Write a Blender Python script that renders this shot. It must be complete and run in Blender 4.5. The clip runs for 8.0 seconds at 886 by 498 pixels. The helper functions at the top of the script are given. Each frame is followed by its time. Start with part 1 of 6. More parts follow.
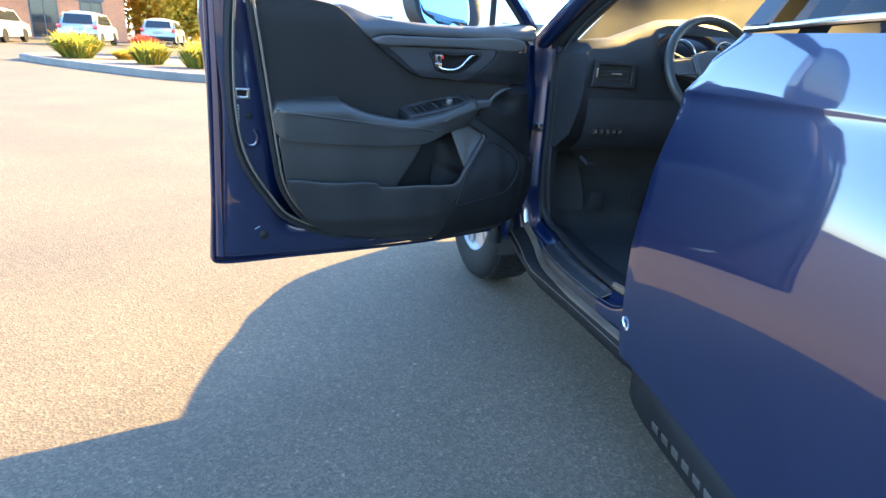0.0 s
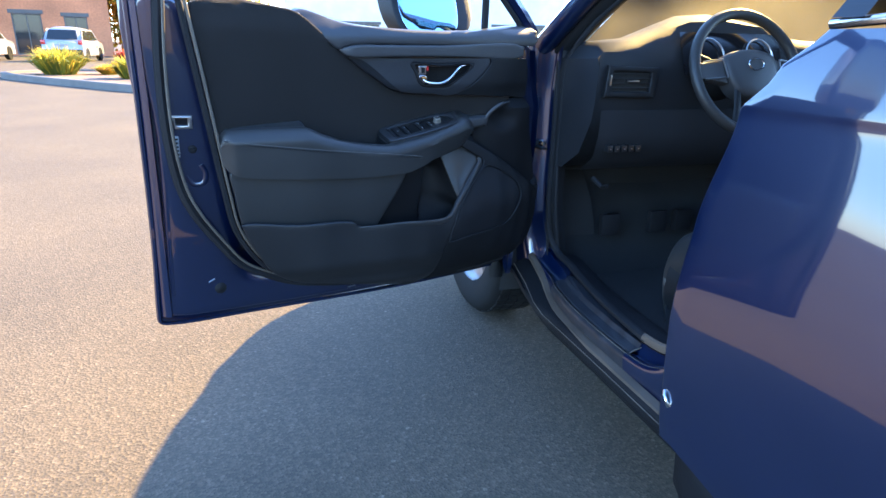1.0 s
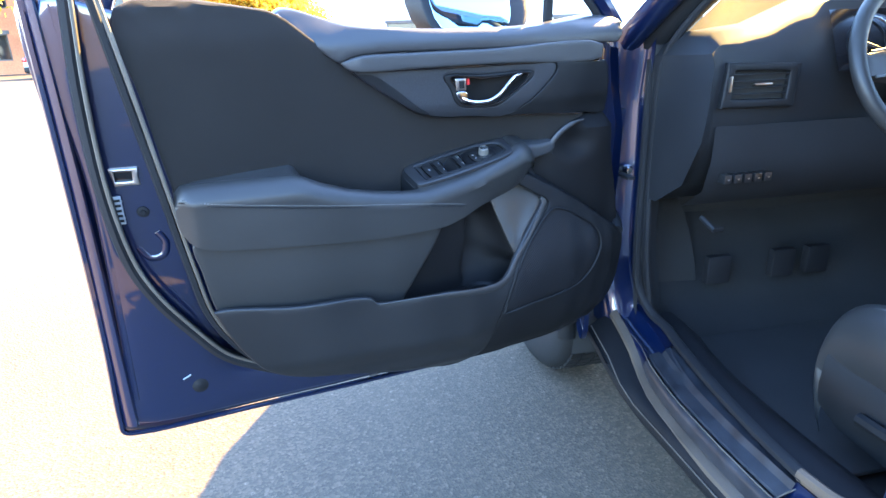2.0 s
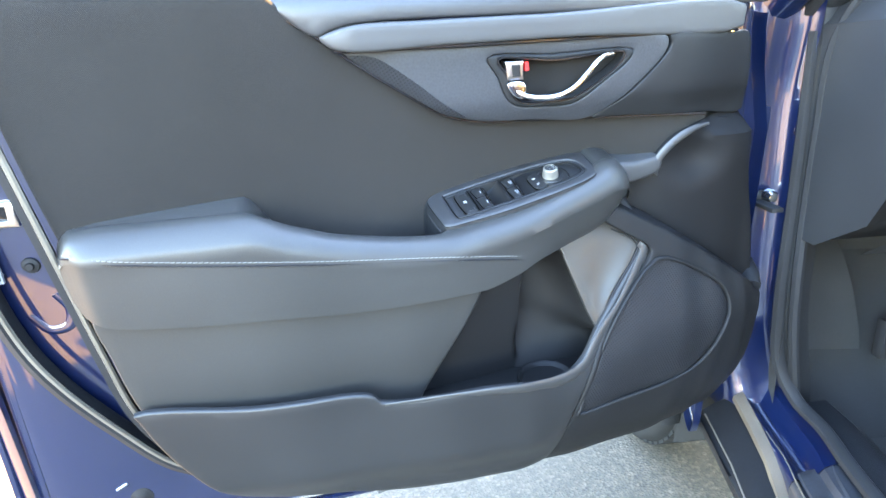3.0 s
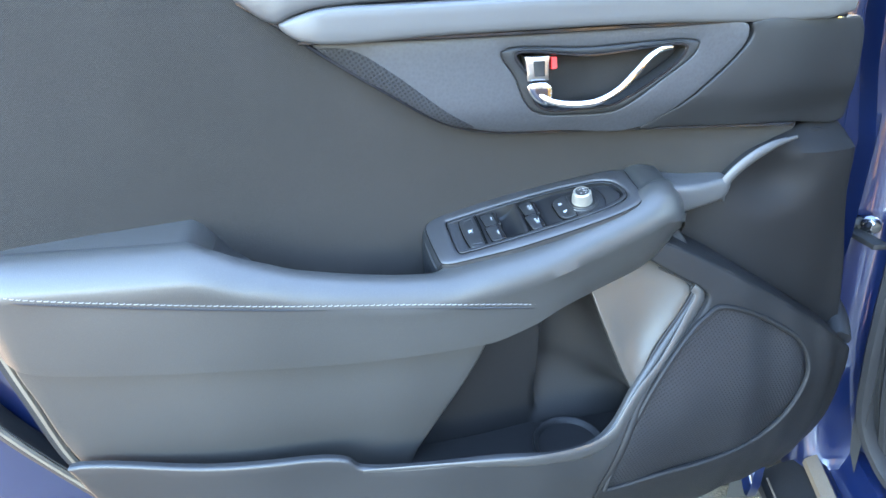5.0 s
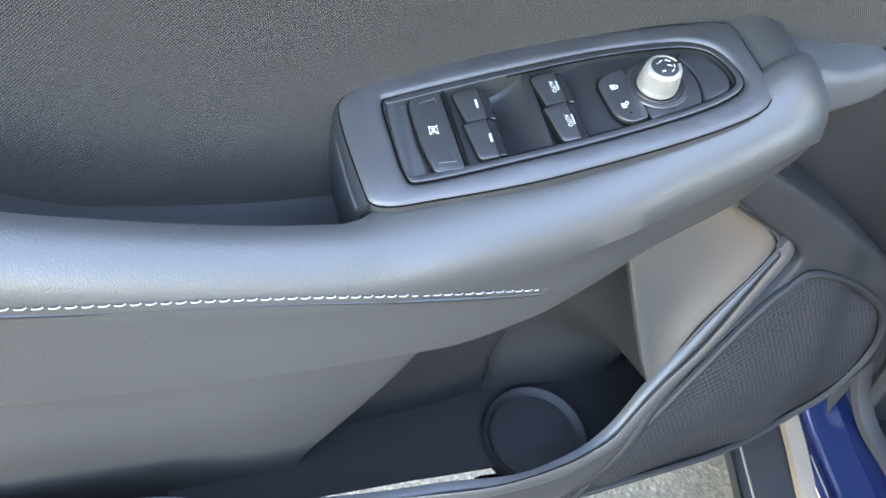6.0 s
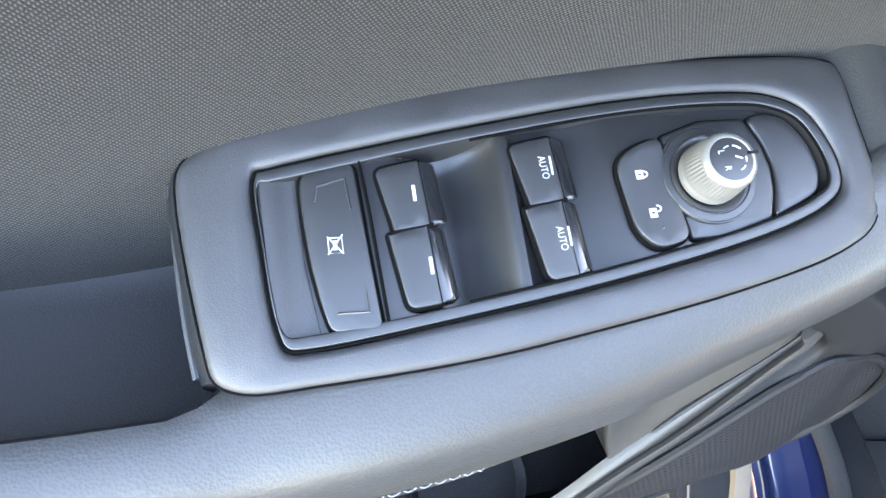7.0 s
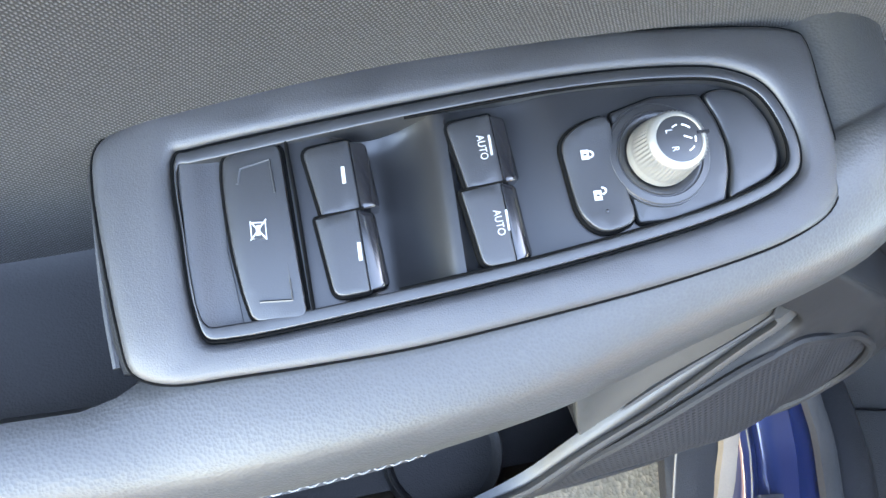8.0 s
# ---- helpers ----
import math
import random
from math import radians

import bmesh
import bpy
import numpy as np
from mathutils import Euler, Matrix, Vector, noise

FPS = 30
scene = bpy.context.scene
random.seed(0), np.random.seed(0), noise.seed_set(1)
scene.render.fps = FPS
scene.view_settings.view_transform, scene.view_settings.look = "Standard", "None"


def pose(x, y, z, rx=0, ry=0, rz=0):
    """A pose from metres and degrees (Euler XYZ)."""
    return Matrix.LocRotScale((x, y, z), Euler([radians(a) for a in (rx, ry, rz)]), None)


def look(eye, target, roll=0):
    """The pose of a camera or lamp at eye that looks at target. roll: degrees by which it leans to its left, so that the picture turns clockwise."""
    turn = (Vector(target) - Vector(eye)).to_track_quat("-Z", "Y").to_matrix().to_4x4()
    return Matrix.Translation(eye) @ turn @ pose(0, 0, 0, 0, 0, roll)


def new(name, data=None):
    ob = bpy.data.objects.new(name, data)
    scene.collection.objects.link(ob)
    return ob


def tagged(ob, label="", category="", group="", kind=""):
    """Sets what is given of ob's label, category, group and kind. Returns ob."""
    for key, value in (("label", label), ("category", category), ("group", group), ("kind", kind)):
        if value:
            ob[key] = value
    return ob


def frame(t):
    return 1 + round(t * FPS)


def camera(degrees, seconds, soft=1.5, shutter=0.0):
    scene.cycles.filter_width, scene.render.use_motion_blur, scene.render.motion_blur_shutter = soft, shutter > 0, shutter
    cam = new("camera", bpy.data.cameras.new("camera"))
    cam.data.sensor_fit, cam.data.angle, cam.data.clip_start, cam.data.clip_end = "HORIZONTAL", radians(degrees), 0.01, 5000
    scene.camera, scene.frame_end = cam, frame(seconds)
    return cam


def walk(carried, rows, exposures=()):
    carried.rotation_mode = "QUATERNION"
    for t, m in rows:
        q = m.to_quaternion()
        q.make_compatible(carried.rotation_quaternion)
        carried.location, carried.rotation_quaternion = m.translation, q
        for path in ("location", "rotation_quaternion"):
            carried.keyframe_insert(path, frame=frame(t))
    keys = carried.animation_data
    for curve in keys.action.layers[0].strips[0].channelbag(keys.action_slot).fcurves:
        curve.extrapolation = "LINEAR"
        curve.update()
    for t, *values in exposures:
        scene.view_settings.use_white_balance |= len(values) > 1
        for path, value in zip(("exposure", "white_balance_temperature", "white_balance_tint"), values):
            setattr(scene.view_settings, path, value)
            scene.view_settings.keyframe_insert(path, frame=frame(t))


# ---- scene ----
cam = camera(72.6, 8.0)
PATH = [
    (0, (-0.834, -1.755, 1.083), (0.059, -0.086, 0.437), 3.0),
    (0.5, (-0.765, -1.665, 1.084), (0.167, -0.008, 0.462), 2.1),
    (1, (-0.668, -1.463, 1.096), (0.236, 0.204, 0.46), 1.1),
    (1.5, (-0.568, -1.201, 1.116), (0.24, 0.509, 0.466), -0.5),
    (1.7, (-0.508, -1.141, 1.124), (0.252, 0.589, 0.47), -1.1),
    (2.8, (-0.241, -0.765, 1.064), (0.305, 1.056, 0.441), -3.5),
    (3, (-0.213, -0.689, 1.07), (0.242, 1.151, 0.431), -3.3),
    (3.5, (-0.156, -0.577, 1.077), (0.213, 1.284, 0.446), -3.2),
    (4, (-0.134, -0.55, 1.091), (0.184, 1.32, 0.458), -2.9),
    (4.5, (-0.124, -0.548, 1.093), (0.16, 1.323, 0.446), -2.9),
    (5, (-0.109, -0.544, 1.084), (0.139, 1.308, 0.37), -2.8),
    (5.2, (-0.11, -0.523, 1.072), (0.157, 1.305, 0.306), -2.0),
    (6.3, (-0.059, -0.129, 1.009), (0.519, 1.151, -0.416), 12.8),
    (6.5, (-0.048, -0.099, 1.003), (0.552, 1.101, -0.479), 15.3),
    (7, (-0.026, -0.07, 1.023), (0.579, 0.984, -0.565), 20.4),
    (7.5, (-0.001, -0.066, 1.028), (0.577, 0.922, -0.612), 21.7),
    (8, (-0.002, -0.066, 1.025), (0.567, 0.894, -0.634), 21.2),
]
walk(cam, [(t, look(eye, target, roll)) for t, eye, target, roll in PATH],
     exposures=[(0, 3.43, 5550, 4), (0.3, 3.0, 5230, 10), (1.0, 3.05, 5230, 10), (1.7, 3.55, 5250, 11), (2.8, 5.68, 7300, 10), (4.0, 5.75, 6950, 8), (5.2, 5.75, 6950, 8), (6.3, 5.8, 8700, 16), (8.0, 5.82, 8800, 16)])

# ---- world, sun and exposure ----
SUN_WAY = Vector((1.45, 0.64, 1.0)).normalized()      # towards the sun
world = bpy.data.worlds.new("sky")
world.use_nodes = True
scene.world = world
wn = world.node_tree.nodes
sky = wn.new("ShaderNodeTexSky")
sky.sky_type = "NISHITA"
sky.sun_disc = False
sky.ozone_density, sky.dust_density = 2.5, 0.5
sky.sun_elevation = math.asin(SUN_WAY.z)
sky.sun_rotation = math.atan2(SUN_WAY.x, SUN_WAY.y)
wn["Background"].inputs["Strength"].default_value = 0.15
world.node_tree.links.new(sky.outputs[0], wn["Background"].inputs["Color"])
sun = new("sun", bpy.data.lights.new("sun", "SUN"))
sun.data.energy, sun.data.angle, sun.data.color = 4.8, radians(0.53), (1.0, 0.60, 0.16)
sun.matrix_world = look((0, 0, 6), Vector((0, 0, 6)) - SUN_WAY)


# ---- materials ----
def material(name, color, rough=0.5, metal=0.0, grain=0.0, scale=400.0, vary=0.15, coat=0.0, spec=0.5, patch=6.0, kind="NOISE", bump=0.0006, rough_vary=0.1):
    """A surface with fine relief (grain, at scale per metre) and slow changes of tone and gloss (patch per metre)."""
    m = bpy.data.materials.new(name)
    m.use_nodes = True
    n, link = m.node_tree.nodes, m.node_tree.links.new
    b = n["Principled BSDF"]
    b.inputs["Metallic"].default_value = metal
    b.inputs["Coat Weight"].default_value = coat
    b.inputs["Coat Roughness"].default_value = 0.03
    b.inputs["Specular IOR Level"].default_value = spec
    co = n.new("ShaderNodeTexCoord")
    slow = n.new("ShaderNodeTexNoise")
    slow.inputs["Scale"].default_value, slow.inputs["Detail"].default_value = patch, 6
    link(co.outputs["Object"], slow.inputs["Vector"])
    fine = n.new("ShaderNodeTexVoronoi" if kind == "VORONOI" else "ShaderNodeTexNoise")
    fine.inputs["Scale"].default_value = scale
    link(co.outputs["Object"], fine.inputs["Vector"])
    fine_out = fine.outputs["Distance"] if kind == "VORONOI" else fine.outputs["Fac"]
    tone = n.new("ShaderNodeMapRange")
    tone.inputs["To Min"].default_value, tone.inputs["To Max"].default_value = 1 - vary, 1 + vary
    tone.inputs["From Min"].default_value, tone.inputs["From Max"].default_value = 0.3, 0.7
    link(slow.outputs["Fac"], tone.inputs["Value"])
    tone2 = n.new("ShaderNodeMapRange")
    tone2.inputs["To Min"].default_value, tone2.inputs["To Max"].default_value = 1 - grain, 1 + grain
    link(fine_out, tone2.inputs["Value"])
    both = n.new("ShaderNodeMath")
    both.operation = "MULTIPLY"
    link(tone.outputs[0], both.inputs[0])
    link(tone2.outputs[0], both.inputs[1])
    mul = n.new("ShaderNodeVectorMath")
    mul.operation = "SCALE"
    mul.inputs[0].default_value = color
    link(both.outputs[0], mul.inputs["Scale"])
    link(mul.outputs[0], b.inputs["Base Color"])
    ro = n.new("ShaderNodeMapRange")
    ro.inputs["To Min"].default_value, ro.inputs["To Max"].default_value = max(rough - rough_vary, 0.01), min(rough + rough_vary, 1)
    link(slow.outputs["Fac"], ro.inputs["Value"])
    link(ro.outputs[0], b.inputs["Roughness"])
    if bump:
        bu = n.new("ShaderNodeBump")
        bu.inputs["Strength"].default_value, bu.inputs["Distance"].default_value = 0.6, bump
        link(fine_out, bu.inputs["Height"])
        link(bu.outputs[0], b.inputs["Normal"])
    return m


def weave(name, color, pitch=0.0020):
    """Woven cloth: two crossing sets of threads, lighter on their crests."""
    m = material(name, color, 0.85, spec=0.08, vary=0.12, bump=0)
    n, link = m.node_tree.nodes, m.node_tree.links.new
    b = n["Principled BSDF"]
    co = n.new("ShaderNodeTexCoord")
    turn = n.new("ShaderNodeMapping")
    turn.inputs["Rotation"].default_value = (0, radians(38), 0)
    link(co.outputs["Object"], turn.inputs["Vector"])
    heights = []
    for way in ("X", "Z"):
        w = n.new("ShaderNodeTexWave")
        w.wave_type, w.bands_direction, w.wave_profile = "BANDS", way, "SIN"
        w.inputs["Scale"].default_value = 0.314 / pitch
        w.inputs["Distortion"].default_value = 2.2
        w.inputs["Detail Scale"].default_value = 3
        link(turn.outputs[0], w.inputs["Vector"])
        heights.append(w)
    mix = n.new("ShaderNodeMath")
    mix.operation = "MULTIPLY"
    link(heights[0].outputs["Fac"], mix.inputs[0])
    link(heights[1].outputs["Fac"], mix.inputs[1])
    tone = n.new("ShaderNodeMapRange")
    tone.inputs["To Min"].default_value, tone.inputs["To Max"].default_value = 0.45, 1.85
    link(mix.outputs[0], tone.inputs["Value"])
    old = b.inputs["Base Color"].links[0].from_socket
    sc = n.new("ShaderNodeVectorMath")
    sc.operation = "SCALE"
    link(old, sc.inputs[0])
    link(tone.outputs[0], sc.inputs["Scale"])
    link(sc.outputs[0], b.inputs["Base Color"])
    b.inputs["Sheen Weight"].default_value = 0.06
    bu = n.new("ShaderNodeBump")
    bu.inputs["Strength"].default_value, bu.inputs["Distance"].default_value = 0.7, 0.0005
    link(mix.outputs[0], bu.inputs["Height"])
    link(bu.outputs[0], b.inputs["Normal"])
    return m


def perforated(name, color, pitch=0.0042):
    """Pressed plastic with small round dimples in rows, their shade put into the colour."""
    m = material(name, color, 0.5, bump=0, vary=0.1, spec=0.15)
    n, link = m.node_tree.nodes, m.node_tree.links.new
    b = n["Principled BSDF"]
    co = n.new("ShaderNodeTexCoord")
    turn = n.new("ShaderNodeMapping")
    turn.inputs["Rotation"].default_value = (0, radians(30), 0)
    turn.inputs["Scale"].default_value = (1, 0, 1)
    link(co.outputs["Object"], turn.inputs["Vector"])
    v = n.new("ShaderNodeTexVoronoi")
    v.inputs["Scale"].default_value, v.inputs["Randomness"].default_value = 1 / pitch, 0.0
    link(turn.outputs[0], v.inputs["Vector"])
    hole = n.new("ShaderNodeMapRange")
    hole.inputs["From Min"].default_value, hole.inputs["From Max"].default_value = 0.24, 0.36
    link(v.outputs["Distance"], hole.inputs["Value"])
    tone = n.new("ShaderNodeMapRange")
    tone.inputs["To Min"].default_value, tone.inputs["To Max"].default_value = 0.4, 1.3
    link(hole.outputs[0], tone.inputs["Value"])
    old = b.inputs["Base Color"].links[0].from_socket
    sc = n.new("ShaderNodeVectorMath")
    sc.operation = "SCALE"
    link(old, sc.inputs[0])
    link(tone.outputs[0], sc.inputs["Scale"])
    link(sc.outputs[0], b.inputs["Base Color"])
    bu = n.new("ShaderNodeBump")
    bu.inputs["Strength"].default_value, bu.inputs["Distance"].default_value = 1.0, 0.0004
    link(hole.outputs[0], bu.inputs["Height"])
    link(bu.outputs[0], b.inputs["Normal"])
    return m


def asphalt():
    """Worn asphalt: fine stone in dark binder, some lighter and darker stones, wide patches of wear, a few tar lines."""
    m = material("asphalt", (0.088, 0.0715, 0.0505), 0.85, grain=0.0, vary=0.16, patch=0.9, spec=0.25, bump=0)
    n, link = m.node_tree.nodes, m.node_tree.links.new
    b = n["Principled BSDF"]
    co = n.new("ShaderNodeTexCoord")
    stones = n.new("ShaderNodeTexVoronoi")
    stones.inputs["Scale"].default_value = 130
    link(co.outputs["Object"], stones.inputs["Vector"])
    big = n.new("ShaderNodeTexVoronoi")
    big.inputs["Scale"].default_value = 42
    link(co.outputs["Object"], big.inputs["Vector"])
    pick = n.new("ShaderNodeSeparateColor")
    link(stones.outputs["Color"], pick.inputs[0])
    ramp = n.new("ShaderNodeValToRGB")
    e = ramp.color_ramp.elements
    e[0].position, e[0].color = 0.0, (0.74, 0.74, 0.75, 1)
    e[1].position, e[1].color = 1.0, (1.48, 1.45, 1.42, 1)
    k = e.new(0.5)
    k.color = (0.93, 0.93, 0.93, 1)
    k = e.new(0.9)
    k.color = (1.22, 1.2, 1.17, 1)
    link(pick.outputs[0], ramp.inputs["Fac"])
    pick2 = n.new("ShaderNodeSeparateColor")
    link(big.outputs["Color"], pick2.inputs[0])
    few = n.new("ShaderNodeMapRange")
    few.inputs["From Min"].default_value, few.inputs["From Max"].default_value = 0.93, 0.94
    few.inputs["To Min"].default_value, few.inputs["To Max"].default_value = 1.0, 1.5
    link(pick2.outputs[1], few.inputs["Value"])
    near = n.new("ShaderNodeMapRange")
    near.inputs["From Min"].default_value, near.inputs["From Max"].default_value = 0.25, 0.3
    near.inputs["To Min"].default_value, near.inputs["To Max"].default_value = 1.0, 0.0
    link(big.outputs["Distance"], near.inputs["Value"])
    mixf = n.new("ShaderNodeMix")
    link(near.outputs[0], mixf.inputs[0])
    mixf.inputs[2].default_value = 1.0
    link(few.outputs[0], mixf.inputs[3])
    old = b.inputs["Base Color"].links[0].from_socket
    mul = n.new("ShaderNodeVectorMath")
    mul.operation = "MULTIPLY"
    link(old, mul.inputs[0])
    link(ramp.outputs[0], mul.inputs[1])
    sc = n.new("ShaderNodeVectorMath")
    sc.operation = "SCALE"
    link(mul.outputs[0], sc.inputs[0])
    link(mixf.outputs[0], sc.inputs["Scale"])
    link(sc.outputs[0], b.inputs["Base Color"])
    bu = n.new("ShaderNodeBump")
    bu.inputs["Strength"].default_value, bu.inputs["Distance"].default_value = 0.8, 0.0028
    link(stones.outputs["Distance"], bu.inputs["Height"])
    link(bu.outputs[0], b.inputs["Normal"])
    return m


def glass(name, tint=(0.9, 0.95, 0.93)):
    m = bpy.data.materials.new(name)
    m.use_nodes = True
    n, link = m.node_tree.nodes, m.node_tree.links.new
    n.remove(n["Principled BSDF"])
    see, shine, fres, mix = n.new("ShaderNodeBsdfTransparent"), n.new("ShaderNodeBsdfGlossy"), n.new("ShaderNodeFresnel"), n.new("ShaderNodeMixShader")
    see.inputs[0].default_value = (*tint, 1)
    shine.inputs["Roughness"].default_value = 0.02
    link(fres.outputs[0], mix.inputs[0])
    link(see.outputs[0], mix.inputs[1])
    link(shine.outputs[0], mix.inputs[2])
    link(mix.outputs[0], n["Material Output"].inputs[0])
    return m


def paint():
    """Deep blue metallic car paint under clear lacquer."""
    m = material("blue_paint", (0.0019, 0.0080, 0.041), 0.36, metal=0.4, coat=1.0, vary=0.06, grain=0.25, scale=2500, bump=0, rough_vary=0.05)
    m.node_tree.nodes["Principled BSDF"].inputs["Coat IOR"].default_value = 1.9
    return m


ASPHALT = asphalt()
PAINT = paint()
POCKET = material("pocket_plastic", (0.0065, 0.0065, 0.007), 0.6, grain=0.25, scale=900, kind="VORONOI", bump=0.0003, vary=0.10, spec=0.2)
CLAD = material("cladding_plastic", (0.009, 0.009, 0.010), 0.62, grain=0.3, scale=700, kind="VORONOI", bump=0.0004, vary=0.2, spec=0.15)
SOFT = material("soft_black_plastic", (0.032, 0.032, 0.033), 0.52, grain=0.12, scale=2200, kind="VORONOI", bump=0.00008, vary=0.10)
HARD = material("hard_black_plastic", (0.0105, 0.0108, 0.0115), 0.48, grain=0.2, scale=1500, kind="VORONOI", bump=0.0002, vary=0.12, spec=0.2)
LEATHER = material("leatherette", (0.025, 0.0245, 0.0235), 0.42, grain=0.15, scale=1050, kind="VORONOI", bump=0.00016, vary=0.10, spec=0.36)
GRAINED = material("grained_insert", (0.020, 0.021, 0.024), 0.5, grain=0.2, scale=330, kind="VORONOI", bump=0.0003, vary=0.1, spec=0.35)
FELT = weave("woven_cloth", (0.0222, 0.0202, 0.0184), 0.00105)
# Near-black colour in place of the shade inside narrow gaps.
GAP = material("gap_shade_black", (0.003, 0.003, 0.003), 0.9, vary=0.05, bump=0, spec=0.02)
GLOSS = material("gloss_black", (0.008, 0.008, 0.009), 0.12, vary=0.05, bump=0, rough_vary=0.04)
WELL = material("well_plastic", (0.007, 0.007, 0.0076), 0.36, grain=0.1, scale=2500, bump=0.00004, vary=0.06, spec=0.42)
TRIM = material("front_trim_plastic", (0.0078, 0.0078, 0.0083), 0.56, grain=0.2, scale=1500, kind="VORONOI", bump=0.00015, vary=0.12, spec=0.16)
LOWER = material("lower_trim_plastic", (0.0135, 0.0135, 0.014), 0.45, grain=0.2, scale=1300, kind="VORONOI", bump=0.0001, vary=0.12, spec=0.38)
KEYCAP = material("switch_plastic", (0.0110, 0.0111, 0.0117), 0.38, grain=0.15, scale=2500, bump=0.00007, vary=0.10, spec=0.5)
PLATE = material("switch_plate_plastic", (0.016, 0.0157, 0.0165), 0.50, grain=0.45, scale=2100, bump=0.00016, vary=0.16, patch=40.0, spec=0.5)
RUBBER = material("rubber_seal", (0.013, 0.013, 0.014), 0.65, grain=0.2, scale=500, vary=0.2, bump=0.0003, spec=0.2)
SILL = material("scuffed_sill", (0.020, 0.021, 0.025), 0.42, grain=0.3, scale=260, vary=0.35, patch=30.0, bump=0.0003, rough_vary=0.2)
STEP = material("tan_step_plastic", (0.060, 0.046, 0.033), 0.55, grain=0.2, scale=600, vary=0.3, patch=9.0, bump=0.0003)
DASH = material("dash_plastic", (0.016, 0.0165, 0.018), 0.6, grain=0.25, scale=900, kind="VORONOI", bump=0.0003, vary=0.12, spec=0.2)
PAD = material("belt_pad_plastic", (0.026, 0.026, 0.0275), 0.40, grain=0.2, scale=1500, kind="VORONOI", bump=0.00012, vary=0.1)
# Tan in place of sunlight bounced off the ground onto the seal.
SEAL = material("ground_lit_tan_seal", (0.095, 0.068, 0.045), 0.6, grain=0.2, scale=500, vary=0.2, bump=0.0003)
# Warm light on seal edges and sill lines, put into a pale colour.
WARM_LIT_SEAL = material("warm_lit_seal", (0.085, 0.072, 0.055), 0.5, vary=0.3, bump=0.0003, scale=300)
CHROME = material("chrome", (0.62, 0.62, 0.62), 0.12, metal=1.0, vary=0.04, bump=0, rough_vary=0.05)
SATIN = material("satin_metal", (0.48, 0.47, 0.46), 0.3, metal=1.0, vary=0.05, bump=0)
SILVER = material("silver_plastic", (0.19, 0.18, 0.16), 0.32, metal=0.5, vary=0.05, bump=0)
RED = material("red_plastic", (0.55, 0.02, 0.02), 0.5, bump=0)
MARK = material("white_print", (0.27, 0.275, 0.28), 0.6, bump=0, vary=0.05)
THREAD = material("white_thread", (0.15, 0.15, 0.147), 0.8, grain=0.3, scale=1500, bump=0.0003)
MESHED = perforated("speaker_mesh", (0.0095, 0.0095, 0.0105), 0.0036)
CARPET = material("carpet", (0.018, 0.0175, 0.017), 0.95, grain=0.5, scale=700, bump=0.002, vary=0.3)
TYRE = material("tyre_rubber", (0.010, 0.010, 0.010), 0.8, grain=0.3, scale=200, vary=0.3, bump=0.0005, spec=0.2)
ALLOY = material("alloy", (0.35, 0.35, 0.36), 0.4, metal=1.0, vary=0.1, bump=0)
GLASS = glass("clear_glass")
TINTED = glass("tinted_glass", (0.12, 0.13, 0.13))
# The blue tint stands in for blue sky reflected in the mirror.
MIRROR = material("sky_tinted_mirror_glass", (0.46, 0.62, 0.74), 0.03, metal=1.0, vary=0.0, bump=0, rough_vary=0.01)
GUTTER = material("pale_gutter_concrete", (0.36, 0.33, 0.28), 0.85, grain=0.2, scale=60, vary=0.15, patch=2.0, bump=0.002)
CONCRETE = material("concrete", (0.12, 0.110, 0.100), 0.85, grain=0.25, scale=90, vary=0.2, patch=2.0, bump=0.002)
BRICK = material("brick_far", (0.50, 0.195, 0.085), 0.85, grain=0.3, scale=9, vary=0.2, patch=0.6, bump=0.01)
STUCCO = material("stucco", (0.74, 0.71, 0.63), 0.85, grain=0.15, scale=30, vary=0.12, patch=0.5, bump=0.01)
BROWN_WALL = material("brown_wall", (0.36, 0.29, 0.24), 0.85, grain=0.15, scale=30, vary=0.12, patch=0.5, bump=0.01)
WHITE_PAINT = material("white_car_paint", (0.27, 0.27, 0.28), 0.3, coat=0.8, vary=0.04, bump=0)
DARK_PAINT = material("dark_car_paint", (0.03, 0.03, 0.035), 0.3, coat=0.8, vary=0.04, bump=0)
DARK_GLASS = material("dark_glass", (0.02, 0.022, 0.025), 0.06, vary=0.1, bump=0)
FACET = material("facet_plastic", (0.026, 0.0248, 0.0225), 0.40, grain=0.08, scale=1500, kind="VORONOI", bump=0.00004, vary=0.08, spec=0.45)
RIM = material("pocket_rim_plastic", (0.024, 0.0235, 0.023), 0.42, grain=0.1, scale=1500, kind="VORONOI", bump=0.00005, vary=0.08, spec=0.5)
LEAF = material("leaf", (0.22, 0.24, 0.035), 0.6, grain=0.4, scale=40, vary=0.4, patch=3.0, bump=0)
LEAF_DRY = material("leaf_yellow", (0.62, 0.45, 0.045), 0.6, grain=0.4, scale=40, vary=0.4, patch=2.0, bump=0)
LEAF_RED = material("leaf_red", (0.35, 0.06, 0.04), 0.6, grain=0.4, scale=40, vary=0.3, bump=0)
